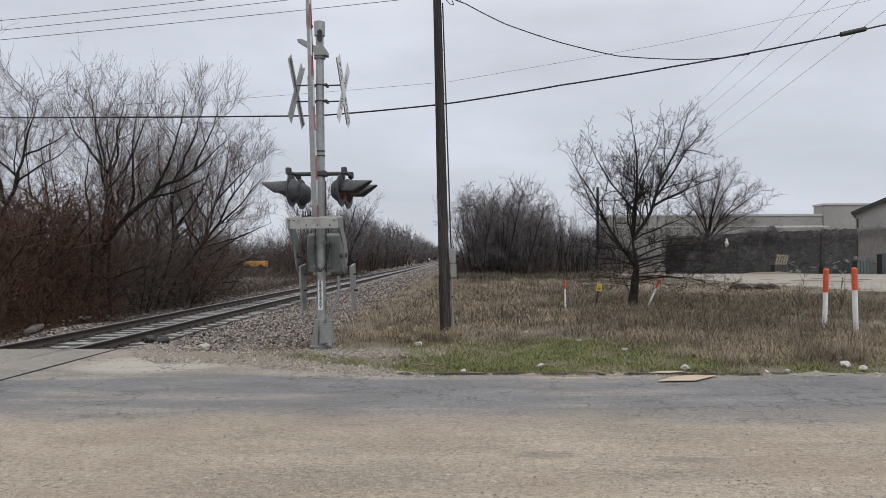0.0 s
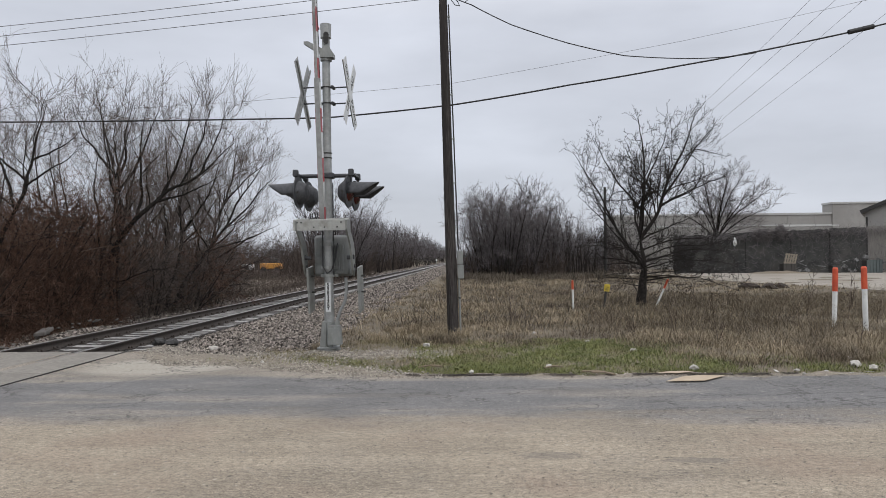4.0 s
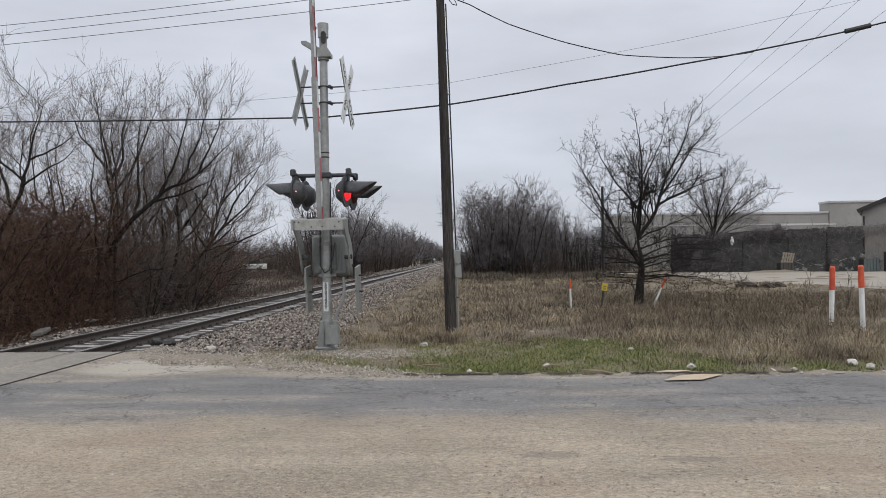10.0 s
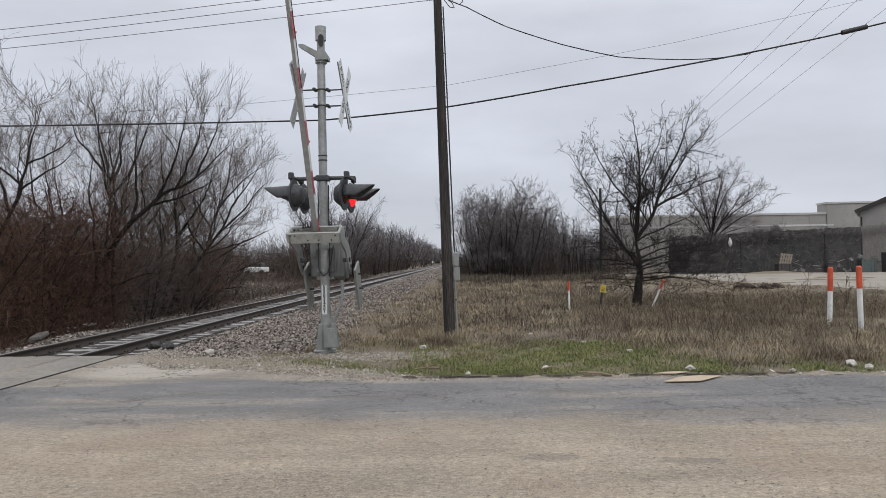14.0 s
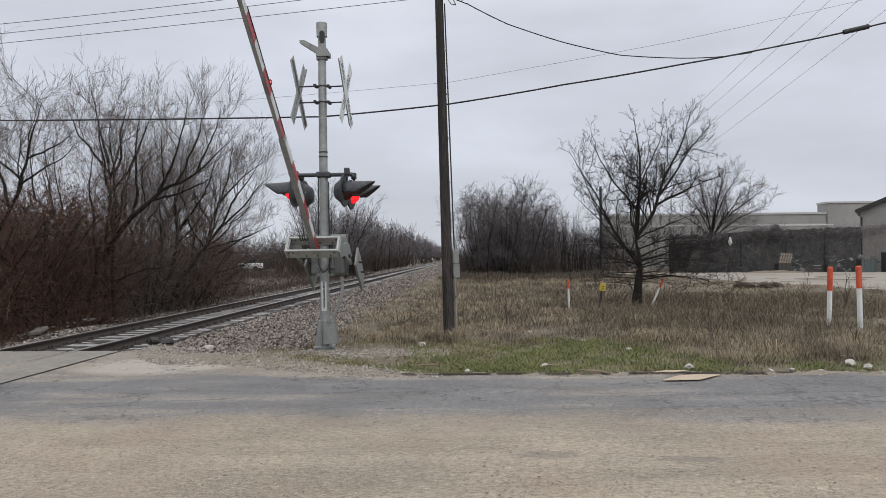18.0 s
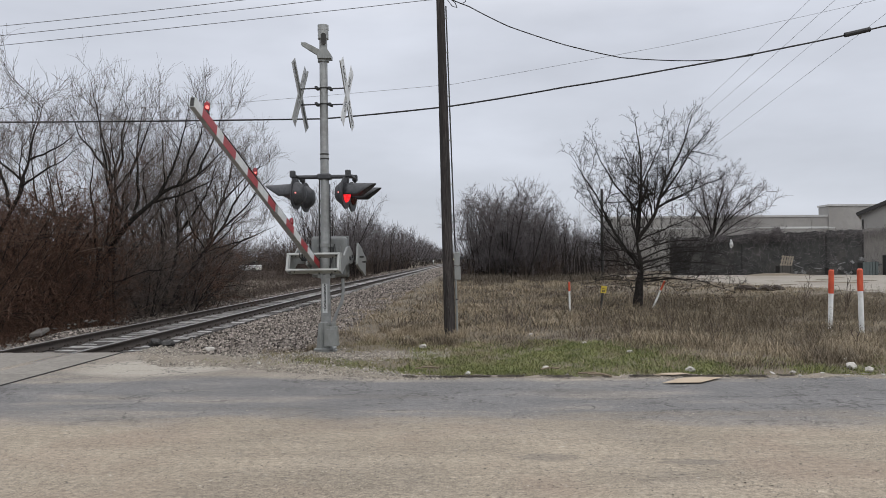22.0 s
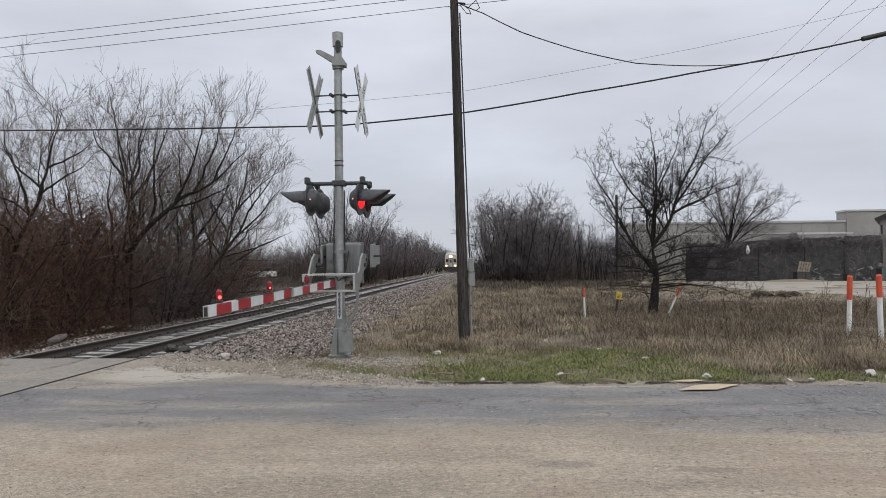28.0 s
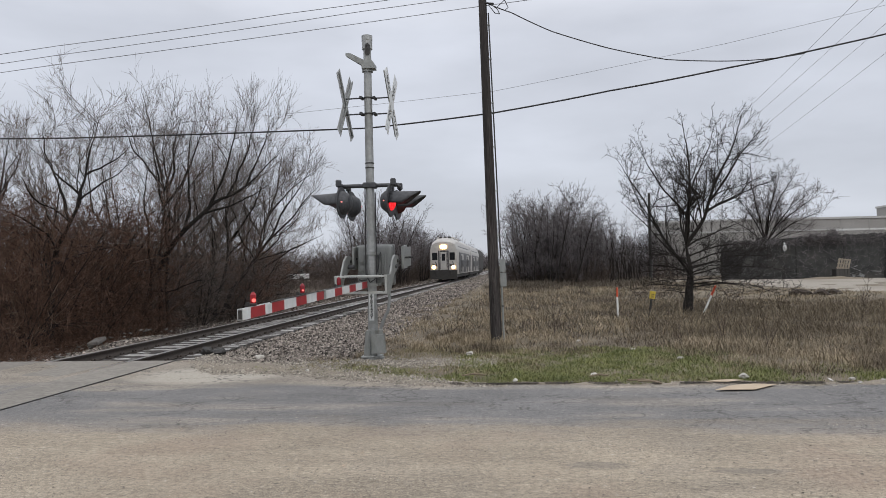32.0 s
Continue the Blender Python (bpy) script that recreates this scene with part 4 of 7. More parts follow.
        box(b, (0.07, 0.09, 0.035), (0, 0, 0.02), bevel=0.008)
        cyl(b, 0.03, (-0.05, -0.05, 0.03), (-0.05, -0.075, 0.03), 10)
        part("lamp_foot", b, BLACK, lamp)
        b = B()
        cyl(b, 0.034, (0, 0, 0.035), (0, 0, 0.075), 16, 0.042)
        cyl(b, 0.042, (0, 0, 0.075), (0, 0, 0.145), 16, 0.038)
        cyl(b, 0.038, (0, 0, 0.145), (0, 0, 0.178), 16, 0.016)
        part("lamp_lens", b, ARM_LIT if k == 0 else ARM_DIM, lamp, "red plastic lens")
        if k < 2:
            b = B()
            cyl(b, 0.024 - 0.009 * k, (0.022, -0.036, 0.075), (0.026, -0.042, 0.075), 12)
            part("lamp_bulb", b, ARM_CORE, lamp, "bright bulb behind the lens")
    b = B()
    tube_path(b, [(0.03, -0.5, -0.2)] + [(0.03, -1.0 - 0.5 * i, -0.218 + 0.006 * (i % 2)) for i in range(9)], 0.007, 6)
    part("arm_cable", b, BLACK, gate)
    # spare cable coiled at the foot of the arm
    b = B()
    coil = [(-0.25 + 0.0058 * q, -0.725 + 0.050 * math.cos(q * 0.9) - 0.0006 * q, -0.19 + 0.045 * math.sin(q * 0.9)) for q in range(36)]
    tube_path(b, coil + [(-0.02, -0.70, -0.20), (0.03, -0.62, -0.20)], 0.008, 6)
    part("cable_coil", b, CABLE, gate, "black cable coiled in loose loops")
    return gate, lamps


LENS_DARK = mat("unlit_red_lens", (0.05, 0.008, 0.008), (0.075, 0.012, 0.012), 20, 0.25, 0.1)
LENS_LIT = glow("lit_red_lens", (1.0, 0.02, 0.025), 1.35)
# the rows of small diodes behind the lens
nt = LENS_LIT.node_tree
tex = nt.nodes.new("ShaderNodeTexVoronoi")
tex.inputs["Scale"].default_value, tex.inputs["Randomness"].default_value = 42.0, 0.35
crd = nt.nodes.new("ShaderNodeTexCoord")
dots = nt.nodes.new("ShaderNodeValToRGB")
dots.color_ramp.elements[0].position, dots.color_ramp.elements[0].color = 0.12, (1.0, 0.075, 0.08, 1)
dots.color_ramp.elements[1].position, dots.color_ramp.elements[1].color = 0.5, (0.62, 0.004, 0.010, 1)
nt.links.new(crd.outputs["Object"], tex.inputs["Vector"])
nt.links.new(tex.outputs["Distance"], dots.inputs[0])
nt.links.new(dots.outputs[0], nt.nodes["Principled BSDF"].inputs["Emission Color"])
ARM_LIT = glow("lit_red_plastic", (0.24, 0.005, 0.010), 0.06)
ARM_DIM = glow("dim_red_plastic", (0.17, 0.006, 0.012), 0.03)
ARM_CORE = glow("lamp_core", (1.0, 0.14, 0.12), 1.1)
PEEP = glow("peephole_glow", (0.95, 0.30, 0.27), 0.7)
gate, lamps = build_signal()


# ---- utility pole and wires ----
def wire(name, pts, r, material, label, sag=0.0, steps=10):
    cu = bpy.data.curves.new(name, "CURVE")
    cu.dimensions, cu.bevel_depth, cu.bevel_resolution = "3D", r, 1
    sp = cu.splines.new("POLY")
    line = []
    for a, b in zip(pts, pts[1:]):
        a, b = Vector(a), Vector(b)
        for i in range(steps):
            t = i / steps
            p = a.lerp(b, t)
            p.z -= sag * 4 * t * (1 - t)
            line.append(p)
    line.append(Vector(pts[-1]))
    sp.points.add(len(line) - 1)
    for q, p in zip(sp.points, line):
        q.co = (*p, 1)
    ob = new(name, cu)
    cu.materials.append(material)
    return tagged(ob, label, "wire", "overhead wires")


def build_pole():
    p = thing("utility_pole", pose(-0.37, 15.2, 0, 0, -1.25, 0), "weathered dark wooden utility pole, slightly leaning", "utility pole")
    b = B()
    cyl(b, 0.118, (0, 0, -0.2), (0, 0, 7.5), 22, 0.080)
    part("shaft", b, POLEWOOD, p)
    # drying cracks down the shaft
    rng = np.random.default_rng(31)
    for q in range(16):
        z, a, long = rng.uniform(0.3, 6.6), rng.uniform(200, 340), rng.uniform(0.4, 1.3)
        r = 0.118 - 0.038 * z / 7.5
        b = B()
        box(b, (0.006, 0.008, long), (r * math.cos(radians(a)) * 0.995, r * math.sin(radians(a)) * 0.995, z), (0, -0.2, a + 90))
        part("crack", b, BLACK, p)
    b = B()
    cyl(b, 0.021, (0.15, -0.03, -0.05), (0.15, -0.03, 1.15), 10)
    part("conduit", b, GALV, p, "grey conduit at the foot of the pole")
    b = B()
    cyl(b, 0.014, (0.155, -0.02, 1.72), (0.11, -0.02, 6.75), 8)
    part("riser_cable", b, CABLE, p, "black riser cable up the pole")
    for z in (2.2, 3.1, 4.0, 4.9, 5.8, 6.5):
        b = B()
        box(b, (0.07, 0.03, 0.025), (0.135 - 0.008 * (z - 2), -0.02, z), bevel=0.004)
        part("cable_clip", b, GALV, p)
    b = B()
    cyl(b, 0.021, (0.155, -0.03, 0.74), (0.155, -0.03, 0.77), 10, 0.03)
    part("conduit_strap", b, DARK, p)
    b = B()
    box(b, (0.115, 0.13, 0.27), (0.185, -0.03, 1.58), bevel=0.012)
    box(b, (0.125, 0.14, 0.28), (0.19, -0.03, 1.29), bevel=0.012)
    cyl(b, 0.035, (0.20, -0.1, 1.47), (0.20, -0.125, 1.47), 14)
    part("meter_box", b, GALV, p, "grey metal service box")
    b = B()
    box(b, (0.08, 0.09, 0.06), (0.28, -0.03, 1.60), bevel=0.01)
    part("box_fitting", b, DARK, p)
    b = B()
    for i, (x, z) in enumerate(((0.13, 6.95), (0.12, 7.2))):
        cyl(b, 0.02, (0.05, -0.05, z), (x + 0.1, -0.06, z - 0.03), 8)
        part("insulator_pin", b, CABLE, p)
        b = B()
    tube_path(b, [(0.12, -0.06, 6.95), (0.3, -0.06, 6.8), (0.34, -0.06, 6.7), (0.25, -0.06, 6.72), (0.12, -0.06, 6.9)], 0.008, 6)
    part("wire_fittings", b, CABLE, p)
    b = B()
    tube_path(b, [(0.3, -0.06, 6.85), (0.45, -0.06, 6.98), (0.52, -0.06, 6.82), (0.46, -0.06, 6.78)], 0.008, 6)
    part("wire_loop", b, CABLE, p)


build_pole()
wire("telephone_cable", [(-30, 17.6, 5.5), (-10.9, 17.3, 4.90), (-3.32, 17.2, 4.86), (-0.37, 17.1, 5.09), (2.24, 17, 5.47), (4.79, 17, 5.87), (7.32, 17, 6.31), (9.32, 17, 6.72), (24, 17, 9.8)],
     0.019, CABLE, "thick black overhead cable", 0.012)
splice = B()
cyl(splice, 0.055, (8.50, 16.97, 6.54), (9.05, 16.97, 6.66), 12)
tagged(new("cable_splice", to_mesh("cable_splice", splice, CABLE)), "black splice case on the overhead cable", "cable splice")
wire("service_drop", [(-0.47, 15.2, 6.98), (0.07, 15.35, 6.79), (0.89, 15.5, 6.41), (2.09, 15.8, 6.09), (3.33, 16.1, 5.88), (4.65, 16.5, 5.9), (5.63, 16.85, 6.0), (6.46, 16.98, 6.12)], 0.011, CABLE, "black service wire that sags from the pole", 0.01)
for a, b_ in (((-19.19, 30, 11.31), (-9.31, 30, 12.18)), ((-19.19, 30, 10.91), (-6.06, 30, 12.12)), ((-19.19, 30, 10.51), (-1.81, 30, 12.03))):
    a, b_ = Vector(a), Vector(b_)
    wire("power_line", [a + (a - b_) * 1.2, a, b_, b_ + (b_ - a) * 1.2], 0.013, THINWIRE, "thin grey power line", 0.03)
wire("power_line", [(-40, 40, 9.0), (-12.13, 40, 10.17), (-0.77, 40, 10.97), (11.29, 40, 12.97), (21.37, 40, 15.03), (40, 40, 19.5)], 0.009, THINWIRE, "thin grey power line", 0.02)
for a, b_ in (((18.14, 40, 15.1), (12.59, 62, 14.1)), ((19.46, 40, 15.07), (13.09, 62, 13.6)), ((20.93, 40, 15.04), (13.68, 62, 12.9)), ((22.6, 40, 14.7), (13.46, 62, 11.0))):
    a = Vector(a)
    # runs away from the viewer, over the trees
    k = 62 / 40
    far = Vector((b_[0] * k, 62, 1.58 + (0.0 + ((9.78, 9.47, 9.01, 7.81)[(18.14, 19.46, 20.93, 22.6).index(round(a.x, 2))] - 1.58)) * k))
    wire("power_line", [a + (a - far) * 0.8, a, far, far + (far - a) * 0.6], 0.010, THINWIRE, "thin grey power line", 0.05)


# ---- field markers ----
def pipe_post(m, height, r, cap, label, lean=0):
    p = thing("marker_post", m, label, "marker post", "orange and white marker posts")
    b = B()
    cyl(b, r, (0, 0, -0.1), (0, 0, height - cap), 16)
    part("pipe", b, PIPEWHITE, p)
    b = B()
    cyl(b, r * 1.12, (0, 0, height - cap - 0.02), (0, 0, height - 0.03), 16)
    cyl(b, r * 1.12, (0, 0, height - 0.03), (0, 0, height), 16, r * 0.7)
    part("cap", b, ORANGE, p, "orange plastic cap")
    return p


pipe_post(pose(8.15, 17.1, 0, 0, 1.8, 0), 1.28, 0.052, 0.52, "white plastic marker post with an orange cap")
pipe_post(pose(8.17, 15.8, 0, 0, -1.0, 0), 1.32, 0.052, 0.45, "white plastic marker post with a printed orange cap")
pipe_post(pose(3.09, 22.8, 0, 0, -1, 0), 0.86, 0.029, 0.26, "thin white marker post with a red-orange top in dry grass")
pipe_post(pose(5.62, 23.0, 0, 0, 24, 0), 0.95, 0.029, 0.30, "thin white and orange marker post that leans over")
ys_ = thing("warning_sign", pose(3.79, 21.6, 0, 4, 7, 28), "small yellow warning sign on a dark stake", "sign")
b = B()
box(b, (0.06, 0.03, 0.70), (0, 0, 0.30), bevel=0.004)
part("stake", b, BLACK, ys_)
b = B()
box(b, (0.24, 0.012, 0.21), (0, -0.022, 0.68), (0, 0, 12), bevel=0.003)
part("plate", b, mat("yellow_plate", (0.42, 0.32, 0.03), (0.55, 0.42, 0.05), 12, 0.6, 0.05), ys_, "yellow plate")
for z in (0.70, 0.65, 0.62):
    b = B()
    box(b, (0.14, 0.006, 0.018), (0, -0.026, z), (0, 0, 12))
    part("text_bar", b, BLACKPAINT, ys_)


# ---- warehouse, fence and drive ----
def build_far():
    wallm = mat("beige_grey_cladding", (0.27, 0.262, 0.25), (0.33, 0.32, 0.305), 1.2, 0.8, 0.1, 8, c=(0.23, 0.22, 0.205), c_scale=0.15)
    roofm = mat("pale_roof_edge", (0.40, 0.40, 0.39), (0.46, 0.46, 0.45), 2, 0.7, 0)
    w = thing("warehouse", pose(0, 0, 0), "long low beige-grey warehouse with a flat stepped roof", "warehouse")
    b = B()
    box(b, (30, 7, 6.2), (31.3, 88.5, 3.0))
    part("wall", b, wallm, w)
    b = B()
    box(b, (30.2, 7.2, 0.22), (31.3, 88.5, 6.12))
    part("roof_edge", b, roofm, w)
    b = B()
    box(b, (34, 2.4, 7.3), (57.4, 86.0, 3.6))
    part("upper_wall", b, wallm, w)
    b = B()
    box(b, (34.2, 2.6, 0.20), (57.4, 86.0, 7.28))
    part("upper_roof_edge", b, roofm, w)
    b = B()
    box(b, (30.1, 0.12, 0.16), (31.3, 84.96, 4.85))
    part("wall_band", b, roofm, w)
    seam = B()
    box(seam, (0.10, 0.08, 5.9), (0, 0, 0))
    seam = to_mesh("wall_seam", seam, wallm)
    for i in range(10):
        part("wall_seam", seam, None, w, at=pose(17.6 + i * 3.0, 84.97, 2.95))
    # shed with a pitched roof beside the fence
    sh = thing("shed", pose(37.07, 60.6, 0, 0, 0, -29), "beige metal shed with a dark pitched roof edge", "shed")
    timber = mat("grey_timber", (0.15, 0.142, 0.13), (0.24, 0.228, 0.21), 6, 0.9, 0.3, 20, stretch=(4, 4, 0.3))
    b = B()
    prism(b, [(-5.0, 0), (5.0, 0), (5.0, 5.0), (0.0, 7.2), (-5.0, 5.0)], 8.0, pose(0, 4.0, 0, 90, 0, 0))
    part("wall", b, wallm, sh)
    for sx in (-1, 1):
        b = B()
        box(b, (5.9, 8.6, 0.2), (sx * 2.65, 3.9, 6.22), (0, sx * 23.8, 0))
        part("roof", b, roofm, sh, "pale roof slope")
        b = B()
        box(b, (5.9, 0.12, 0.3), (sx * 2.65, -0.42, 6.2), (0, sx * 23.8, 0))
        part("fascia", b, BLACK, sh, "dark roof edge")
    b = B()
    box(b, (3.2, 0.1, 2.7), (-2.8, -0.05, 1.4))
    part("door", b, timber, sh, "grey shed door")
    b = B()
    box(b, (3.5, 0.12, 0.14), (-2.8, -0.07, 2.82))
    part("door_lintel", b, BLACK, sh)
    b = B()
    box(b, (0.14, 0.12, 4.6), (-4.9, -0.07, 2.3))
    part("corner_post", b, BLACK, sh)
    b = B()
    box(b, (0.35, 0.25, 0.16), (-2.3, -0.12, 5.35), bevel=0.04)
    part("wall_lamp", b, roofm, sh, "white wall lamp")
    # fence hung with dark cloth and dead vines
    cloth = mat("dark_fence_cloth", (0.036, 0.037, 0.036), (0.070, 0.070, 0.066), 2.2, 0.95, 0.4, 6, c=(0.10, 0.094, 0.084), c_scale=0.5, c_amount=(0.52, 0.75), vary=0.25)
    f = thing("yard_fence", pose(0, 0, 0), "tall yard fence hung with dark cloth and dead vines", "fence")
    ends = [(16.9, 62.8), (19.6, 62.4), (22.5, 62), (26, 61.6), (28.8, 61), (31.4, 60.4), (34.6, 59.8), (38.2, 59.0), (42, 58.2)]
    rng = np.random.default_rng(21)
    for i, ((x0, y0), (x1, y1)) in enumerate(zip(ends, ends[1:])):
        b = B()
        n = 14
        top = [3.18 + 0.11 * min(i, 5) + 0.05 * rng.normal() for _ in range(n)]
        outline = [(0, 0)] + [(math.hypot(x1 - x0, y1 - y0) - 0.004, 0)] + [(k / (n - 1) * (math.hypot(x1 - x0, y1 - y0) - 0.004), top[k]) for k in range(n - 1, -1, -1)]
        prism(b, outline, 0.05, pose(x0, y0, 0.05, 90, 0, math.degrees(math.atan2(y1 - y0, x1 - x0))))
        part("cloth_panel" if i < 5 else "timber_panel", b, cloth if i < 5 else timber, f)
    for x, y in ends:
        b = B()
        cyl(b, 0.05, (x, y - 0.06, 0), (x, y - 0.06, 3.3), 8)
        part("post", b, BLACK, f)
    n = 2600
    u = rng.random(n) * (len(ends) - 1)
    i = np.minimum(u.astype(int), len(ends) - 2)
    e = np.array(ends)
    p = e[i] * (1 - (u - i))[:, None] + e[i + 1] * (u - i)[:, None]
    st = np.stack([p[:, 0], p[:, 1] - rng.uniform(0.1, 0.7, n), np.where(rng.random(n) < 0.5, rng.uniform(0, 3.2, n), rng.uniform(2.7, 3.2, n)) + 0.10 * np.minimum(i, 6)], 1)
    P, R = grow(rng, st, rng.normal(0, 1, (n, 3)) * [1, 0.25, 0.8], rng.uniform(0.25, 0.8, n), rng.uniform(0.008, 0.018, n), 5, 0.35, -0.05, 0.4)
    tops = np.concatenate([rng.normal((23.7, 61.4, 3.45), (0.5, 0.15, 0.12), (240, 3)), rng.normal((25.1, 61.2, 3.5), (0.25, 0.15, 0.2), (240, 3))])
    P2, R2 = grow(rng, tops, rng.normal(0, 1, (480, 3)) * [1, 0.3, 0.7], rng.uniform(0.15, 0.5, 480), rng.uniform(0.012, 0.03, 480), 5, 0.35, -0.03, 0.4)
    v, fc = merge([tubes_np(P, R, 3), tubes_np(P2, R2, 3)])
    part("dead_vines", mesh_np("dead_vines", v, fc, SCRUB), None, f, "tangle of dead vines")["kind"] = "stuff"
    # concrete drive
    bm = B()
    vs = [bm.verts.new((x, y, 0.105)) for x, y in ((22.5, 20.0), (16.9, 29.5), (15.2, 37), (14.6, 47), (13.2, 56), (9.5, 60.6), (12, 62.2), (20, 61.6), (34, 59.6), (70, 54), (70, 20))]
    bm.faces.new(vs)
    ext = bmesh.ops.extrude_face_region(bm, geom=bm.faces[:])
    for q in ext["geom"]:
        if isinstance(q, bmesh.types.BMVert):
            q.co.z -= 0.15
    tagged(new("drive", to_mesh("drive", bm, CONCRETE)), "pale concrete drive beside the field", "driveway", kind="structure")
    # yard clutter in front of the fence
    for x, y, sx, sz, tone in ((25.1, 60.1, 1.1, 0.75, (0.07, 0.065, 0.06)), (31.0, 58.9, 1.3, 1.0, (0.10, 0.12, 0.12)), (32.4, 58.4, 0.8, 1.6, (0.07, 0.08, 0.09)), (28.6, 59.8, 0.7, 0.6, (0.09, 0.085, 0.08))):
        cr = thing("crate", pose(x, y, 0.1, 0, 0, 8), "weathered wooden crate beside the fence", "crate", "yard crates")
        cm = mat("crate_wood", tuple(0.8 * k for k in tone), tone, 8, 0.9, 0.2, 30)
        for k in range(5):
            b = B()
            box(b, (sx / 5 - 0.03, 0.04, sz), (-sx / 2 + (k + 0.5) * sx / 5, -0.3, sz / 2))
            part("slat", b, cm, cr)
        b = B()
        box(b, (sx, 0.56, sz * 0.96), (0, 0, sz * 0.48))
        part("body", b, BLACK, cr)
    pal = thing("pallet", pose(25.1, 60.05, 0.86, 14, 6, 10), "pale wooden pallet leaning on a dark crate", "pallet")
    pine = mat("pale_pallet_wood", (0.22, 0.19, 0.15), (0.34, 0.30, 0.24), 8, 0.9, 0.2, 30)
    for k in range(5):
        b = B()
        box(b, (0.13, 0.03, 0.85), (-0.42 + 0.21 * k, -0.2, 0.42), bevel=0.004)
        part("board", b, pine, pal)
    for z in (0.1, 0.42, 0.75):
        b = B()
        box(b, (1.0, 0.06, 0.09), (0, -0.155, z), bevel=0.004)
        part("stringer", b, pine, pal)
    b = B()
    box(b, (4.2, 0.14, 0.12), bevel=0.02)
    tagged(new("pipe_rail", to_mesh("pipe_rail", b, roofm)), "pale steel pipe along the top of the fence", "pipe").matrix_basis = pose(27.3, 61.0, 3.86, 0, 0, -10)
    b = B()
    bmesh.ops.create_grid(b, x_segments=24, y_segments=10, size=1.0)
    for q in b.verts:
        bell = max(0.0, 1 - q.co.x ** 2) * max(0.0, 1 - q.co.y ** 2)
        q.co = Vector((q.co.x * 2.6, q.co.y * 1.0, 0.22 * bell * (0.75 + 0.5 * noise.noise(q.co * 3))))
    tagged(new("sand_pile", to_mesh("sand_pile", b, mat("tan_sand", (0.15, 0.125, 0.09), (0.23, 0.195, 0.145), 8, 0.95, 0.4, 20))), "low heap of tan sand at the back of the drive", "sand heap").matrix_basis = pose(24.4, 59.6, 0.10, 0, 0, -9)
    scrapm = mat("scrap_metal", (0.04, 0.042, 0.042), (0.30, 0.30, 0.295), 5, 0.6, 0.2, 20, vary=0.5)
    rs = np.random.default_rng(77)
    for k in range(40):
        x = rs.uniform(25.6, 34.0)
        b = B()
        z0 = rs.uniform(0.12, 0.3) + 1.1 * rs.random() ** 1.5
        if k % 2:
            cyl(b, 0.035, (-0.4, 0, 0), (0.4, 0, rs.uniform(-0.3, 0.3)), 8)
        else:
            prism(b, [(-0.3, -0.2), (0.25, -0.22), (0.34, 0.1), (-0.2, 0.2)], 0.06, pose(0, 0, 0, 90, 0, rs.uniform(-20, 20)))
        b.transform(Matrix.Scale(rs.uniform(0.35, 0.8), 4))
        tagged(new("scrap_piece", to_mesh("scrap_piece", b, scrapm)), "piece of scrap metal piled against the fence", "scrap", "scrap pile").matrix_basis = pose(x, 61.9 - 0.18 * (x - 22) - 0.5, z0, rs.uniform(-25, 25), rs.uniform(-40, 40), 0)
    # distant utility pole
    up = thing("utility_pole", pose(10.75, 60, 0), "slender dark pole behind the field", "utility pole")
    b = B()
    cyl(b, 0.14, (0, 0, 0), (0, 0, 7.1), 10, 0.10)
    part("shaft", b, BLACK, up)
    b = B()
    v, fc = [], []
    bmesh.ops.create_icosphere(b, subdivisions=2, radius=0.5)
    for q in b.verts:
        q.co = Vector((q.co.x * 0.11, q.co.y * 0.09, q.co.z * 0.27)) * (1 + 0.25 * math.sin(9 * q.co.x + 7 * q.co.z))
    bag = tagged(new("plastic_bag", to_mesh("plastic_bag", b, PIPEWHITE, True)), "white plastic bag caught in bare branches", "plastic bag")
    bag.matrix_basis = pose(8.42, 24.1, 2.0)


build_far()


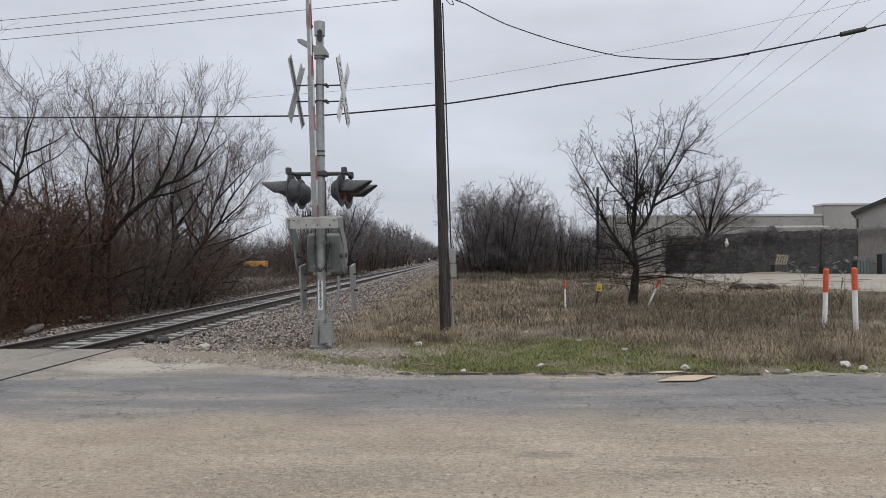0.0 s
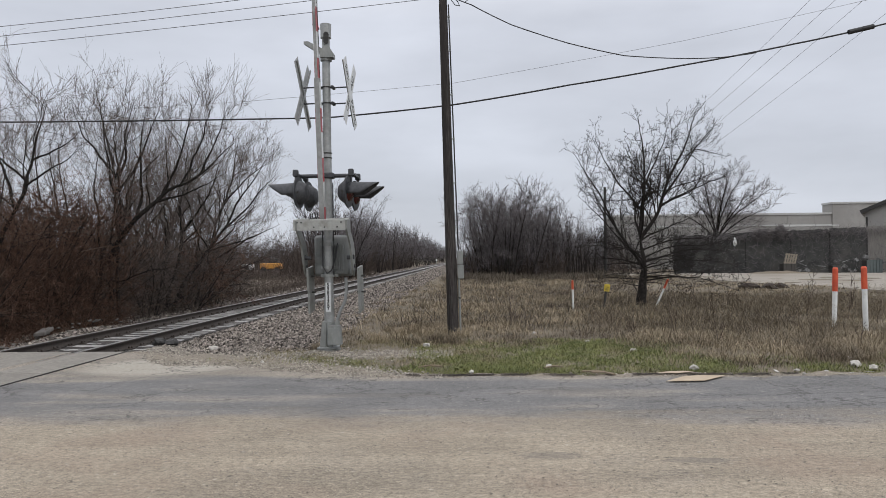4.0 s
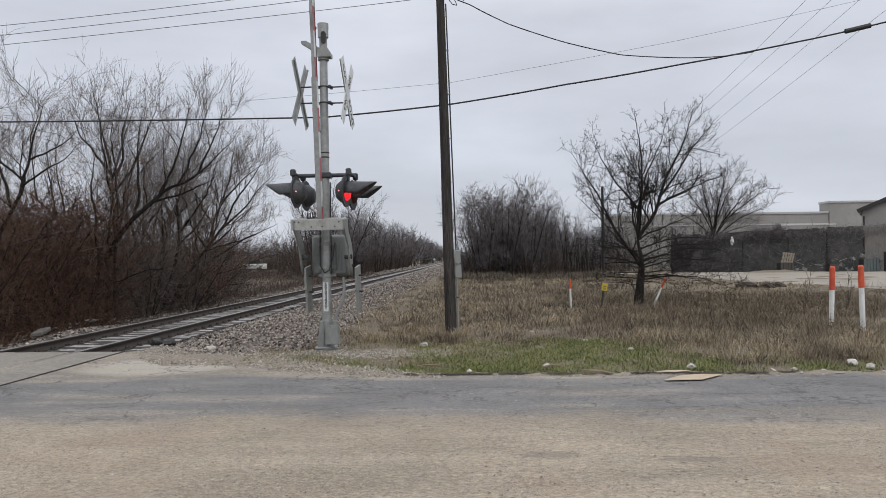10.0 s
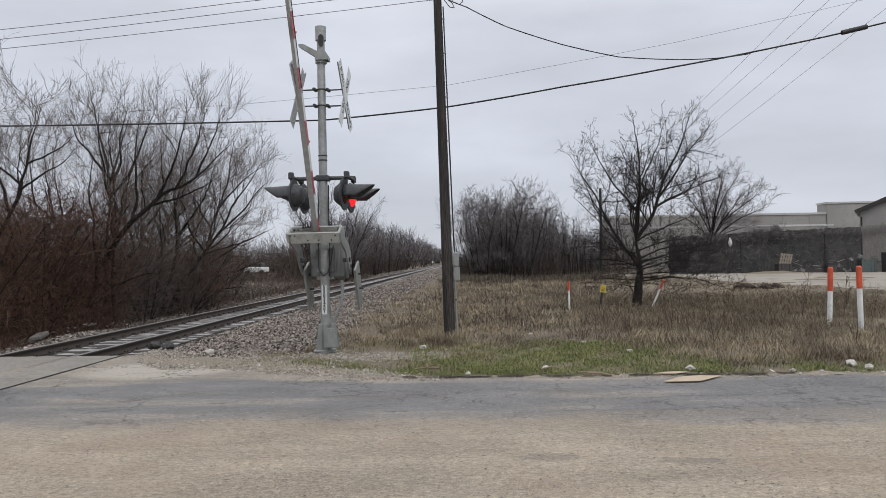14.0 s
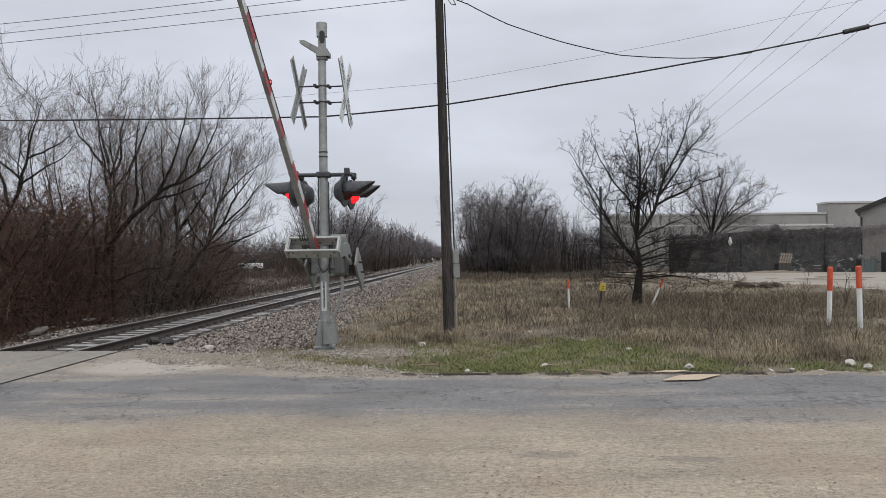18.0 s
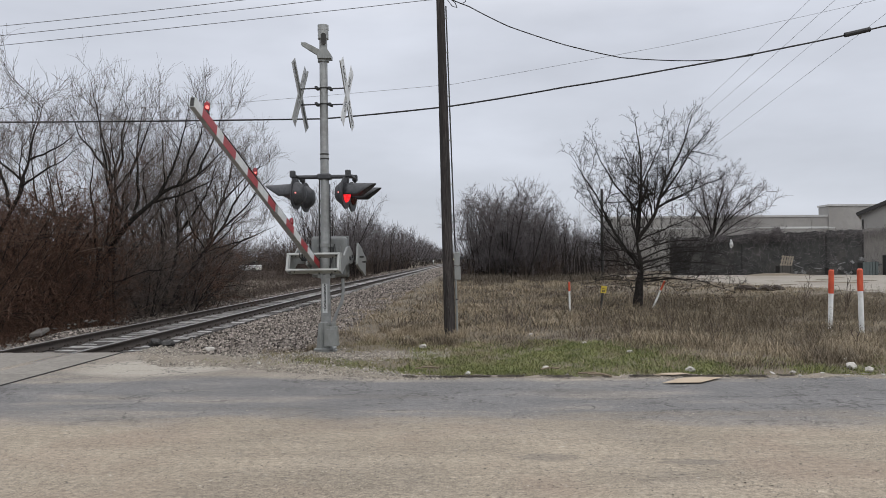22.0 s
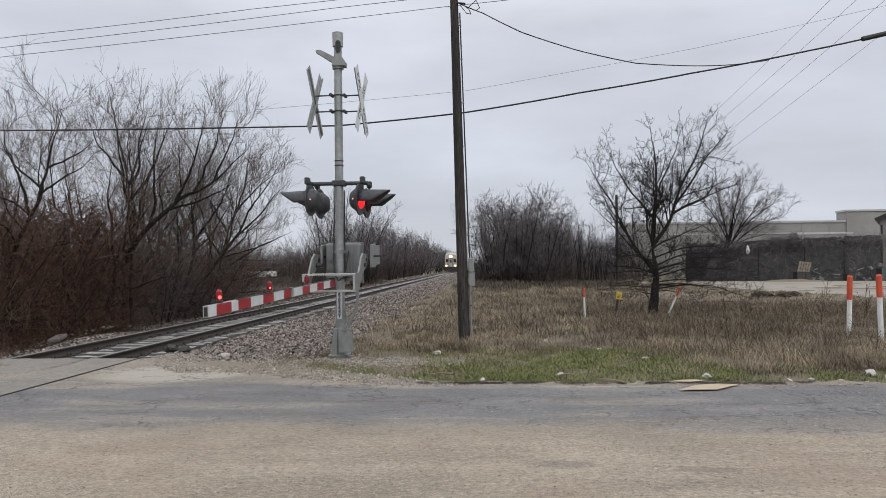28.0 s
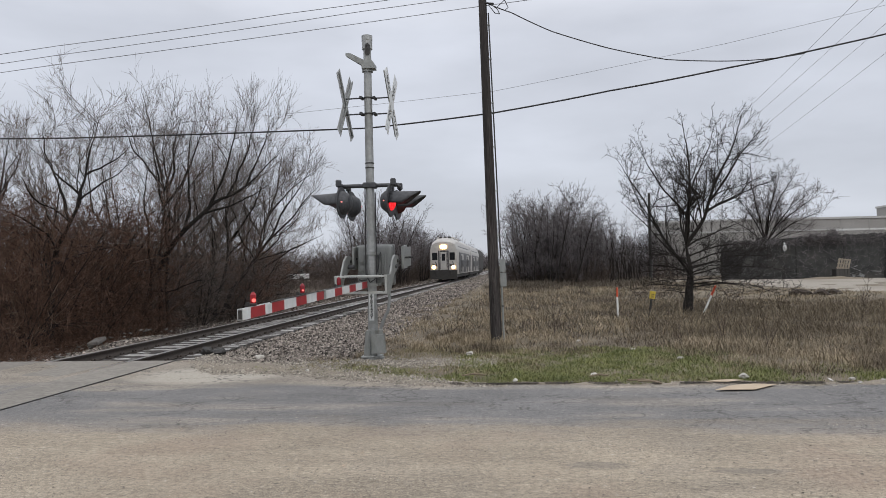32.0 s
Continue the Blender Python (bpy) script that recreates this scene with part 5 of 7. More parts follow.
# ---- the train ----
def build_train():
    white = mat("white_train_paint", (0.34, 0.325, 0.305), (0.45, 0.435, 0.41), 2, 0.4, 0.05, 20, c=(0.27, 0.25, 0.225), c_scale=0.8, c_amount=(0.55, 0.8))
    maroon = mat("dark_train_stripe", (0.030, 0.028, 0.032), (0.05, 0.046, 0.05), 3, 0.5, 0.05)
    glass = mat("dark_train_glass", (0.010, 0.011, 0.013), (0.016, 0.017, 0.02), 2, 0.35, 0)
    glass.node_tree.nodes["Principled BSDF"].inputs["Specular IOR Level"].default_value = 0.15
    under = mat("train_underframe", (0.02, 0.019, 0.018), (0.04, 0.037, 0.034), 6, 0.8, 0.2)
    lightm = glow("headlight_glow", (1.0, 0.62, 0.27), 5.0)
    train = thing("commuter_train", pose(RAIL_X, 900, 0), "white double-deck commuter train with its headlights lit", "train")
    prof = [(-1.5, 0.75), (1.5, 0.75), (1.52, 1.6), (1.52, 3.5), (1.30, 4.35), (0.85, 4.72), (0, 4.85), (-0.85, 4.72), (-1.30, 4.35), (-1.52, 3.5), (-1.52, 1.6)]

    def shell(y0, y1, nose):
        stations = [(y0, 0.0), (y0 + 0.25, 0.35), (y0 + 0.9, 0.75), (y0 + 2.2, 1.0), (y1, 1.0)] if nose else [(y0, 1.0), (y1, 1.0)]
        v, f = [], []
        for y, k in stations:
            for x, z in prof:
                zz = z if z < 3.4 else 3.4 + (z - 3.4) * (0.62 + 0.38 * k)
                v.append((x * (0.955 + 0.045 * k), y, zz))
        n = len(prof)
        for i in range(len(stations) - 1):
            for j in range(n):
                q = (j + 1) % n
                f.append((i * n + j, i * n + q, (i + 1) * n + q, (i + 1) * n + j))
        me = bpy.data.meshes.new("body")
        me.from_pydata(v, [], f + [tuple(range(n))[::-1], tuple(range((len(stations) - 1) * n, len(stations) * n))])
        me.materials.append(white)
        return me

    y = 0.0
    for c in range(3):
        car = new("coach" if c < 2 else "locomotive")
        car.parent = train
        car.matrix_basis = pose(0, y, 0)
        car["label"] = "white double-deck coach with dark windows" if c < 2 else "dark locomotive at the rear"
        me = shell(0, 25.4 if c < 2 else 19.0, c == 0)
        if c == 2:
            me.materials[0] = under
        part("body", me, None, car)
        b = B()
        long = 24.6 if c < 2 else 18.4
        box(b, (2.7, long, 0.5), (0, long / 2 + 0.4, 0.62))
        part("underframe", b, under, car)
        for yy in (3.4, 21.8 if c < 2 else 15.5):
            for wy in (-1.2, 1.2):
                b = B()
                for sx in (-1, 1):
                    cyl(b, 0.44, (sx * 0.66, yy + wy, 0.44), (sx * 0.80, yy + wy, 0.44), 16)
                cyl(b, 0.08, (-0.7, yy + wy, 0.44), (0.7, yy + wy, 0.44), 8)
                part("wheelset", b, under, car)
        for z, h in ((1.95, 0.85), (3.45, 0.85)) if c < 2 else ():
            for sx in (-1, 1):
                for k in range(9):
                    b = B()
                    tilt = 0 if z < 3 else -sx * 7
                    box(b, (0.03, 1.98, h), (sx * (1.525 if z < 3 else 1.475), 3.6 + k * 2.2, z), (0, tilt, 0))
                    part("window", b, glass, car)
        for sx in (-1, 1):
            if c == 2:
                continue
            for yy in (7.0, 18.2):
                b = B()
                box(b, (0.02, 1.6, 2.0), (sx * 1.53, yy, 1.85))
                part("door", b, maroon, car, "dark double doors")
            for yy, ln in ((3.6, 3.2), (12.6, 5.6), (22.6, 3.6)):
                b = B()
                prism(b, [(yy - ln / 2, 0.85), (yy + ln / 2, 0.85), (yy + ln / 2 + 0.9, 3.1), (yy - ln / 2 + 0.9, 3.1)], 0.02, pose(sx * 1.527, 0, 0, 90, 0, 90))
                part("side_graphic", b, maroon, car, "dark slanted side panel")
        y += 26.1
    # the front
    cab = new("cab_front")
    cab.parent = train
    cab["label"] = "white cab front with a central door"
    b = B()
    box(b, (1.14, 0.06, 2.2), (0, -0.03, 2.25), bevel=0.02)
    part("door_frame", b, maroon, cab)
    b = B()
    box(b, (0.66, 0.06, 1.95), (0, -0.06, 2.2), bevel=0.02)
    part("front_door", b, white, cab)
    b = B()
    box(b, (0.36, 0.03, 0.75), (0, -0.095, 2.6), bevel=0.01)
    part("door_window", b, glass, cab)
    for sx in (-1, 1):
        b = B()
        box(b, (0.58, 0.04, 0.82), (sx * 0.96, -0.02, 2.72), bevel=0.02)
        part("cab_window", b, glass, cab)
        b = B()
        prism(b, [(-0.30, 1.62), (0.26, 1.62), (0.10, 2.14), (0.02, 2.14), (0.08, 1.78), (-0.30, 1.92)], 0.03, pose(sx * 0.94, -0.012, 0, 90, 0, 0))
        part("front_panel", b, maroon, cab, "dark angular front graphic")
        b = B()
        box(b, (0.05, 0.05, 2.2), (sx * 0.40, -0.075, 2.25), bevel=0.01)
        part("handrail", b, white, cab)
        b = B()
        cyl(b, 0.22, (sx * 1.08, -0.04, 1.52), (sx * 1.08, -0.09, 1.52), 16)
        part("ditch_light", b, lightm, cab, "lit round ditch light")
        b = B()
        box(b, (0.28, 0.24, 0.42), (sx * 0.75, -0.12, 0.95), bevel=0.03)
        part("step", b, under, cab)
    b = B()
    cyl(b, 0.26, (-0.14, -0.03, 3.74), (-0.14, -0.10, 3.74), 16)
    cyl(b, 0.26, (0.14, -0.03, 3.74), (0.14, -0.10, 3.74), 16)
    part("headlight", b, lightm, cab, "lit twin headlight")
    b = B()
    prism(b, [(-1.45, 0.2), (1.45, 0.2), (1.5, 1.2), (-1.5, 1.2)], 0.5, pose(0, 0.1, 0, 90, 0, 0))
    part("plow", b, under, cab, "black plow and coupler pocket")
    for x in (-0.5, 0.0, 0.5):
        b = B()
        box(b, (0.3, 0.7, 0.22), (x, 2.4, 4.86), bevel=0.04)
        part("horn", b, under, cab)
    for x, yy, w, h in ((-0.7, 3.4, 0.5, 0.28), (0.6, 4.2, 0.7, 0.24), (0.0, 6.2, 1.3, 0.3), (0.3, 9.5, 1.3, 0.26)):
        b = B()
        box(b, (w, 1.2, h), (x, yy, 4.86 - 0.1 * abs(x)), bevel=0.05)
        part("roof_unit", b, white, cab)
    return train


# ---- far side: trackside marker and street traffic ----
def build_vehicle(name, m, paint, label, long, tall):
    v = thing(name, m, label, "vehicle")
    b = B()
    box(b, (long, 1.8, tall * 0.5), (0, 0, 0.35 + tall * 0.25), bevel=0.08)
    part("body", b, paint, v)
    b = B()
    box(b, (long * 0.42, 1.6, tall * 0.45), (long * 0.12, 0, 0.35 + tall * 0.68), bevel=0.12)
    part("cabin", b, BLACK, v, "dark glazed cabin")
    for x in (-0.32, 0.32):
        for y in (-0.8, 0.8):
            b = B()
            cyl(b, 0.34, (x * long, y - 0.1, 0.34), (x * long, y + 0.1, 0.34), 14)
            part("wheel", b, BLACK, v)
    return v


truck = build_vehicle("truck", pose(-26.5, 95, 0), mat("orange_truck_paint", (0.42, 0.19, 0.03), (0.50, 0.24, 0.05), 3, 0.5, 0.05), "small orange work truck in a far street", 2.7, 1.5)
car = build_vehicle("car", pose(-36, 92.6, 0), PIPEWHITE, "white car in a far street", 2.8, 1.3)
post = thing("track_marker", pose(-9.2, 200, 0), "small white marker beside the track", "marker")
b = B()
cyl(b, 0.05, (0, 0, -0.2), (0, 0, 0.8), 8)
part("stake", b, GALV, post)
b = B()
box(b, (0.4, 0.05, 0.5), (0, 0, 1.0), bevel=0.02)
part("plate", b, WHITE, post)


train = build_train()


# ---- trees ----
# generations of side branches: every, from, angle, share of the parent's length, least length, points, wander, lift, upward bias, thinning, least radius
FIELD_GENS = ((0.225, 0.10, 48, 0.50, 0.55, 10, 0.13, 0.045, 0.6, 0.50, 0.006), (0.145, 0.08, 48, 0.52, 0.30, 7, 0.15, 0.04, 0.4, 0.60, 0.0048),
              (0.105, 0.10, 46, 0.52, 0.16, 4, 0.16, 0.04, 0.4, 0.7, 0.0043), (0.09, 0.2, 45, 0.5, 0.09, 3, 0.15, 0.03, 0.3, 0.8, 0.0042))
THICKET_GENS = ((0.48, 0.34, 44, 0.48, 0.9, 12, 0.12, 0.055, 0.9, 0.55, 0.007), (0.22, 0.18, 33, 0.55, 0.6, 8, 0.11, 0.055, 0.6, 0.55, 0.0044),
                (0.125, 0.15, 27, 0.60, 0.50, 5, 0.09, 0.05, 0.5, 0.6, 0.0037), (0.11, 0.15, 25, 0.62, 0.36, 3, 0.09, 0.045, 0.4, 0.75, 0.0033))
SCRUB_GENS = ((0.36, 0.15, 34, 0.42, 0.9, 5, 0.10, 0.06, 0.6, 0.5, 0.010), (0.24, 0.10, 36, 0.5, 0.55, 4, 0.11, 0.05, 0.4, 0.6, 0.0080),
              (0.20, 0.10, 36, 0.55, 0.40, 2, 0.1, 0.03, 0.3, 0.7, 0.0070))


def fan(rng, n, lean, length, radius, curl=0.0, root=0.3):
    """Stems that rise from one root and spread."""
    return [(-1, rng.uniform(0, root), 360 * (i + rng.uniform(-0.3, 0.3)) / n, lo, lo + curl, length * rng.uniform(0.75, 1.08), radius * rng.uniform(0.6, 1.0))
            for i, lo in enumerate(rng.uniform(*lean, n))]


def build_trees():
    rng = np.random.default_rng(8)
    # the lone tree in the field
    specs = ((-1, 0, 0, -1, 2, 2.45, 0.185),
             (0, 0.55, 180, 26, 30, 4.3, 0.066), (0, 0.66, 190, 48, 44, 3.0, 0.045), (0, 1.0, 180, -1, 6, 3.7, 0.082), (3, 0.20, 178, 34, 30, 2.9, 0.045),
             (0, 0.94, 0, 33, 13, 4.5, 0.085), (5, 0.34, 5, 40, 33, 3.1, 0.05), (5, 0.28, -12, 58, 74, 2.4, 0.04), (0, 0.92, 12, 58, 78, 2.5, 0.04),
             (0, 0.80, -25, 70, 98, 2.3, 0.034), (0, 0.66, 32, 78, 100, 2.2, 0.032), (0, 0.58, -65, 74, 96, 1.8, 0.03), (0, 0.76, 200, 72, 95, 1.9, 0.034),
             (0, 0.62, 150, 80, 100, 1.7, 0.03), (0, 0.96, 270, 42, 28, 3.0, 0.05), (0, 0.98, 90, 40, 26, 3.2, 0.05), (1, 0.35, 215, 40, 30, 2.0, 0.034),
             (0, 0.46, 8, 86, 104, 2.2, 0.026), (0, 0.40, -14, 78, 112, 3.0, 0.03), (0, 0.56, 6, 76, 104, 3.1, 0.032), (0, 0.36, 60, 84, 104, 1.7, 0.022), (0, 0.52, 250, 80, 100, 1.8, 0.024), (0, 0.34, 200, 84, 104, 1.6, 0.022), (0, 0.70, 0, 66, 92, 2.6, 0.034), (0, 0.72, 165, 66, 88, 2.2, 0.03), (0, 0.50, 185, 84, 104, 1.5, 0.022), (3, 0.42, 20, 30, 20, 2.4, 0.036),
             (0, 0.48, 20, 80, 108, 2.6, 0.026), (0, 0.60, 172, 78, 104, 2.3, 0.026), (0, 0.44, -30, 84, 112, 2.4, 0.024), (0, 0.64, -8, 74, 100, 2.9, 0.03), (0, 0.42, 165, 86, 110, 1.9, 0.022), (0, 0.54, 95, 78, 104, 1.9, 0.024))
    specs = [(*q[:6], q[6] * (1.0 if q[0] < 0 else 0.78)) for q in specs]
    tree_thing("bare_tree", limb_tree(3, specs, FIELD_GENS, 0.085, 18), pose(5.23, 23.2, 0) @ Matrix.Diagonal((0.96, 0.95, 0.98, 1)), "lone bare tree with a dark trunk and wide crown", "bare trees", None, BARK)
    specs = [(-1, 0, 0, 0, 4, 3.4, 0.16), (0, 0.98, 180, 14, 50, 5.2, 0.07), (0, 1.0, 180, 4, 24, 5.6, 0.08), (0, 1.0, 0, 6, 14, 6.0, 0.08), (0, 0.96, 0, 20, 40, 6.4, 0.085),
             (0, 0.92, 0, 34, 58, 6.8, 0.085), (0, 0.9, 0, 50, 76, 6.0, 0.07), (0, 0.94, 90, 18, 40, 5.4, 0.07), (0, 0.92, 270, 20, 44, 5.4, 0.07), (0, 0.88, 185, 40, 72, 4.8, 0.06), (0, 0.9, 310, 30, 60, 5.6, 0.07),
             (0, 0.86, 20, 64, 92, 5.0, 0.05)]
    gens = ((0.30, 0.15, 34, 0.40, 1.1, 8, 0.08, 0.01, 0.8, 0.45, 0.014), (0.22, 0.1, 34, 0.5, 0.75, 5, 0.09, -0.02, 0.4, 0.6, 0.011), (0.20, 0.1, 34, 0.55, 0.5, 3, 0.1, -0.05, 0.2, 0.7, 0.0095))
    tree_thing("bare_tree", limb_tree(5, specs, gens), pose(21.4, 66, 0), "bare spreading tree behind the yard fence", "bare trees", None, SCRUB)
    # the thicket beside the track: its limbs lean towards the light over the rails
    kinds = (
        ((-10.9, 16.5), ((-1, 0, 0, 1, 38, 6.9, 0.085), (0, 0.58, 180, 14, 4, 2.8, 0.04), (0, 0.78, 0, 62, 50, 1.5, 0.03), (0, 0.70, 180, 42, 18, 2.0, 0.032), (0, 0.68, 0, 68, 52, 1.7, 0.03),
                         (-1, 0.3, 200, 12, 18, 6.0, 0.07), (5, 0.6, 30, 30, 12, 2.6, 0.035), (-1, 0.2, 100, 14, 24, 5.6, 0.06))),
        ((-10.6, 21.5), ((-1, 0, 180, 2, 0, 4.9, 0.085), (-1, 0.28, 0, 1, 4, 4.6, 0.075), (0, 0.93, 180, 44, 10, 2.5, 0.045), (0, 0.99, 185, 16, 4, 2.4, 0.045), (1, 0.9, 0, 50, 24, 2.9, 0.045),
                         (1, 0.98, 0, 20, 4, 2.3, 0.045), (0, 0.9, 90, 28, 10, 2.4, 0.04), (1, 0.88, 275, 26, 8, 2.4, 0.04), (-1, 0.2, 180, 4, 62, 5.2, 0.07), (8, 0.68, 180, 20, 0, 2.6, 0.035),
                         (8, 0.84, 180, 12, -4, 2.0, 0.03), (8, 0.52, 170, 10, 4, 3.0, 0.035))),
        ((-10.5, 20.8), ((-1, 0, 0, -2, 8, 2.3, 0.125), (0, 1.0, 0, 54, 47, 5.3, 0.10), (1, 0.32, 0, 0, 3, 3.4, 0.05), (1, 0.15, 180, 12, 0, 4.3, 0.048), (1, 0.50, 5, 22, 8, 3.2, 0.045),
                         (1, 0.62, -5, 32, 18, 2.7, 0.04), (1, 0.45, 0, 78, 58, 2.3, 0.04), (1, 0.75, 0, 24, 8, 2.2, 0.036), (0, 0.9, 60, 30, 14, 4.4, 0.06), (0, 0.8, 300, 30, 12, 4.0, 0.05),
                         (0, 0.7, 0, 70, 86, 2.1, 0.036))),
        ((-11.0, 26.0), ((-1, 0.2, 0, 13, 4, 6.6, 0.09), (-1, 0.2, 180, 10, 4, 6.4, 0.08), (-1, 0.3, 0, 30, 24, 7.0, 0.085), (0, 0.5, 0, 44, 26, 3.4, 0.05), (2, 0.55, 0, 50, 36, 3.0, 0.045),
                         (1, 0.55, 180, 34, 12, 2.8, 0.045), (2, 0.4, 10, 66, 70, 2.6, 0.04), (-1, 0.2, 80, 16, 8, 6.0, 0.06))),
        ((-11.0, 31.0), ((-1, 0, 0, 0, 10, 4.6, 0.10), (0, 0.95, 0, 36, 48, 3.8, 0.06), (0, 1.0, 0, 16, 8, 4.0, 0.06), (0, 0.9, 180, 26, 8, 3.8, 0.055), (0, 0.5, 0, 60, 54, 3.6, 0.05),
                         (0, 0.35, 0, 74, 80, 3.2, 0.042), (0, 0.65, 350, 52, 44, 3.2, 0.05), (0, 0.8, 300, 42, 24, 3.2, 0.05), (-1, 0.4, 180, 10, 4, 6.6, 0.07), (0, 0.22, 340, 76, 92, 2.6, 0.034))))
    made = []
    for i, ((x, y), specs) in enumerate(kinds):
        made.append(tree_thing("thicket_tree", limb_tree(20 + i, specs, THICKET_GENS, 0.115, 18), pose(x, y, -0.33) @ Matrix.Diagonal((0.98, 0.98, (0.85, 1.02, 0.93, 0.95, 0.86)[i], 1)), "bare many-stemmed tree in a tangled thicket", "thicket trees", None, CROWN))
    for k, x, y, r, size in ((3, -13.6, 30.0, 70, 1.0), (1, -13.8, 19.0, 160, 0.8), (4, -14.5, 35.0, 20, 0.95), (3, -12.4, 33.5, 190, 0.85)):
        copy_thing(made[k], pose(x, y, -0.1, 0, 0, r)).scale = (size, size, size)
    under, tall = [], 1.0
    for q, (x, y, size) in enumerate(((-10.3, 23.6, 1.0), (-10.1, 26.8, 1.1), (-10.5, 30.2, 1.0), (-10.7, 20.2, 0.9), (-11.6, 25.2, 1.1), (-11.3, 17.2, 0.85), (-11.4, 22.0, 1.1), (-10.9, 28.6, 1.15),
                                      (-11.8, 32.6, 0.9), (-11.0, 15.6, 0.85), (-10.9, 18.6, 0.9), (-12.0, 17.6, 1.1), (-12.6, 20.2, 1.2), (-13.0, 23.4, 1.2), (-12.8, 28.2, 1.2), (-11.2, 34.8, 0.8), (-11.9, 19.4, 1.15), (-11.6, 18.0, 1.0))):
        m = pose(x, y, -0.25, 0, 0, 50 * q)
        if q < 2:
            arr = limb_tree(40 + q, fan(rng, 9, (8, 46), 3.6, 0.024, 22), ((0.26, 0.1, 44, 0.5, 0.6, 7, 0.13, -0.01, 0.3, 0.6, 0.0056), (0.15, 0.1, 44, 0.55, 0.4, 5, 0.15, -0.02, 0.1, 0.7, 0.0048),
                                    (0.20, 0.1, 42, 0.6, 0.3, 3, 0.16, -0.02, 0.0, 0.7, 0.0042)), 0.09, 8, 5)
            t = tree_thing("thicket_shrub", arr, m, "bare tangled shrub under the thicket trees", "thicket shrubs", None, REDTWIG if q else CROWN, category="shrub")
            under.append(t)
        else:
            t = copy_thing(under[1 if y < 20.5 else 0], m)
        t.scale = (size, size, size * (tall if y > 19.5 else 1.32))
    # brush in the thicket: arching stems, in clumps
    for q, (x0, x1, y0, y1, n, hh, low, material, label) in enumerate((
            (-13.5, -9.6, 13.6, 21, 7000, 1.6, 3.2, REDTWIG, "tangled reddish-brown vines and brush"),
            (-12.5, -9.6, 14, 24, 700, 1.4, 2.6, VINE, "pale dry vines hanging in the thicket"),
            (-14.0, -10.0, 19, 30, 5000, 1.7, 3.2, TWIG, "tangled grey-brown brush"),
            (-13.6, -10.5, 28, 62, 2400, 1.1, 0.3, TWIG, "low grey-brown brush beside the track"),
            (-19.0, -13.0, 13, 36, 3600, 2.6, 2.4, TWIG, "deep shaded brush"))):
        k = np.stack([rng.uniform(x0, x1, n), rng.uniform(y0, y1, n)], 1)
        st = np.stack([k[:, 0], k[:, 1], rng.uniform(-0.2, low, n) * (rng.random(n) < 0.72) - 0.2], 1)
        way = rng.normal(0, 0.7, (n, 3))
        way[:, 2] = np.abs(rng.normal(0.8, 0.5, n))
        way /= np.linalg.norm(way, axis=1, keepdims=True)
        ln = rng.uniform(0.5, 1.35, n) * hh * (0.55 + 0.45 * smooth01(0, 2.2, x1 - k[:, 0]))
        ln *= 0.8 + 0.35 * wavy(k[:, 0] * 1.3, k[:, 1] * 1.3)
        P, R = grow(rng, st, way, ln, rng.uniform(0.003, 0.009, n), 4, 0.55, -0.12, 0.3)
        P[:, :, 2] = np.maximum(P[:, :, 2], -0.25)
        v, f = tubes_np(P, R, 3)
        tagged(new("brush", mesh_np("brush", v, f, material)), label, "brush", kind="stuff")
    # a dense clump of shrubby trees across the field, with slender ones beside it
    first = []
    gens = ((0.32, 0.1, 46, 0.30, 0.9, 5, 0.12, 0.04, 0.4, 0.5, 0.011), (0.18, 0.1, 42, 0.5, 0.6, 4, 0.12, 0.03, 0.3, 0.65, 0.0098), (0.20, 0.1, 40, 0.55, 0.42, 2, 0.12, 0.02, 0.2, 0.7, 0.0090))
    thin = ((0.42, 0.35, 30, 0.34, 0.7, 6, 0.09, 0.05, 0.5, 0.5, 0.010), (0.30, 0.1, 36, 0.52, 0.5, 4, 0.1, 0.03, 0.3, 0.6, 0.0085), (0.26, 0.1, 36, 0.55, 0.34, 3, 0.1, 0.03, 0.2, 0.7, 0.0078))
    for i in range(4):
        specs = fan(rng, 15, (1, 17), 6.5, 0.055, 9, 1.7) if i < 2 else fan(rng, 4, (0, 9), 6.6, 0.06, 6, 0.5)
        first.append(limb_tree(60 + i, specs, gens if i < 2 else thin, 0.06, 9, 5))
    shape = []
    for i, (x, y, s, size) in enumerate(((2.7, 55.5, 0, 1.06), (4.6, 57, 1, 0.96), (7.4, 57, 2, 0.72), (8.6, 58, 3, 0.68), (0.9, 56, 1, 0.90), (3.6, 60, 0, 1.06), (2.0, 58.5, 1, 1.0), (6.1, 58.4, 1, 0.76), (7.6, 60, 2, 0.70), (6.4, 61, 3, 0.76), (9.2, 61, 2, 0.66),
                                         (10.0, 63, 3, 0.64), (8.6, 64, 0, 0.6), (11.2, 66, 1, 0.56), (5.0, 65, 0, 0.85), (7.2, 63, 1, 0.66), (6.8, 57.6, 3, 0.7), (8.0, 57.4, 2, 0.66), (9.3, 59, 3, 0.62))):
        m = pose(x, y, -0.1, 0, 0, rng.uniform(0, 360))
        if i < 4:
            t = tree_thing("scrub_tree", first[i], m, "dense bare shrubby tree at the edge of the field" if i < 2 else "slender bare tree at the edge of the field", "scrub trees", None, SCRUB)
            shape.append(t)
        else:
            t = copy_thing(shape[s], m)
        t.scale = (size, size, size)
    # rows of scrub along the track
    proto = []
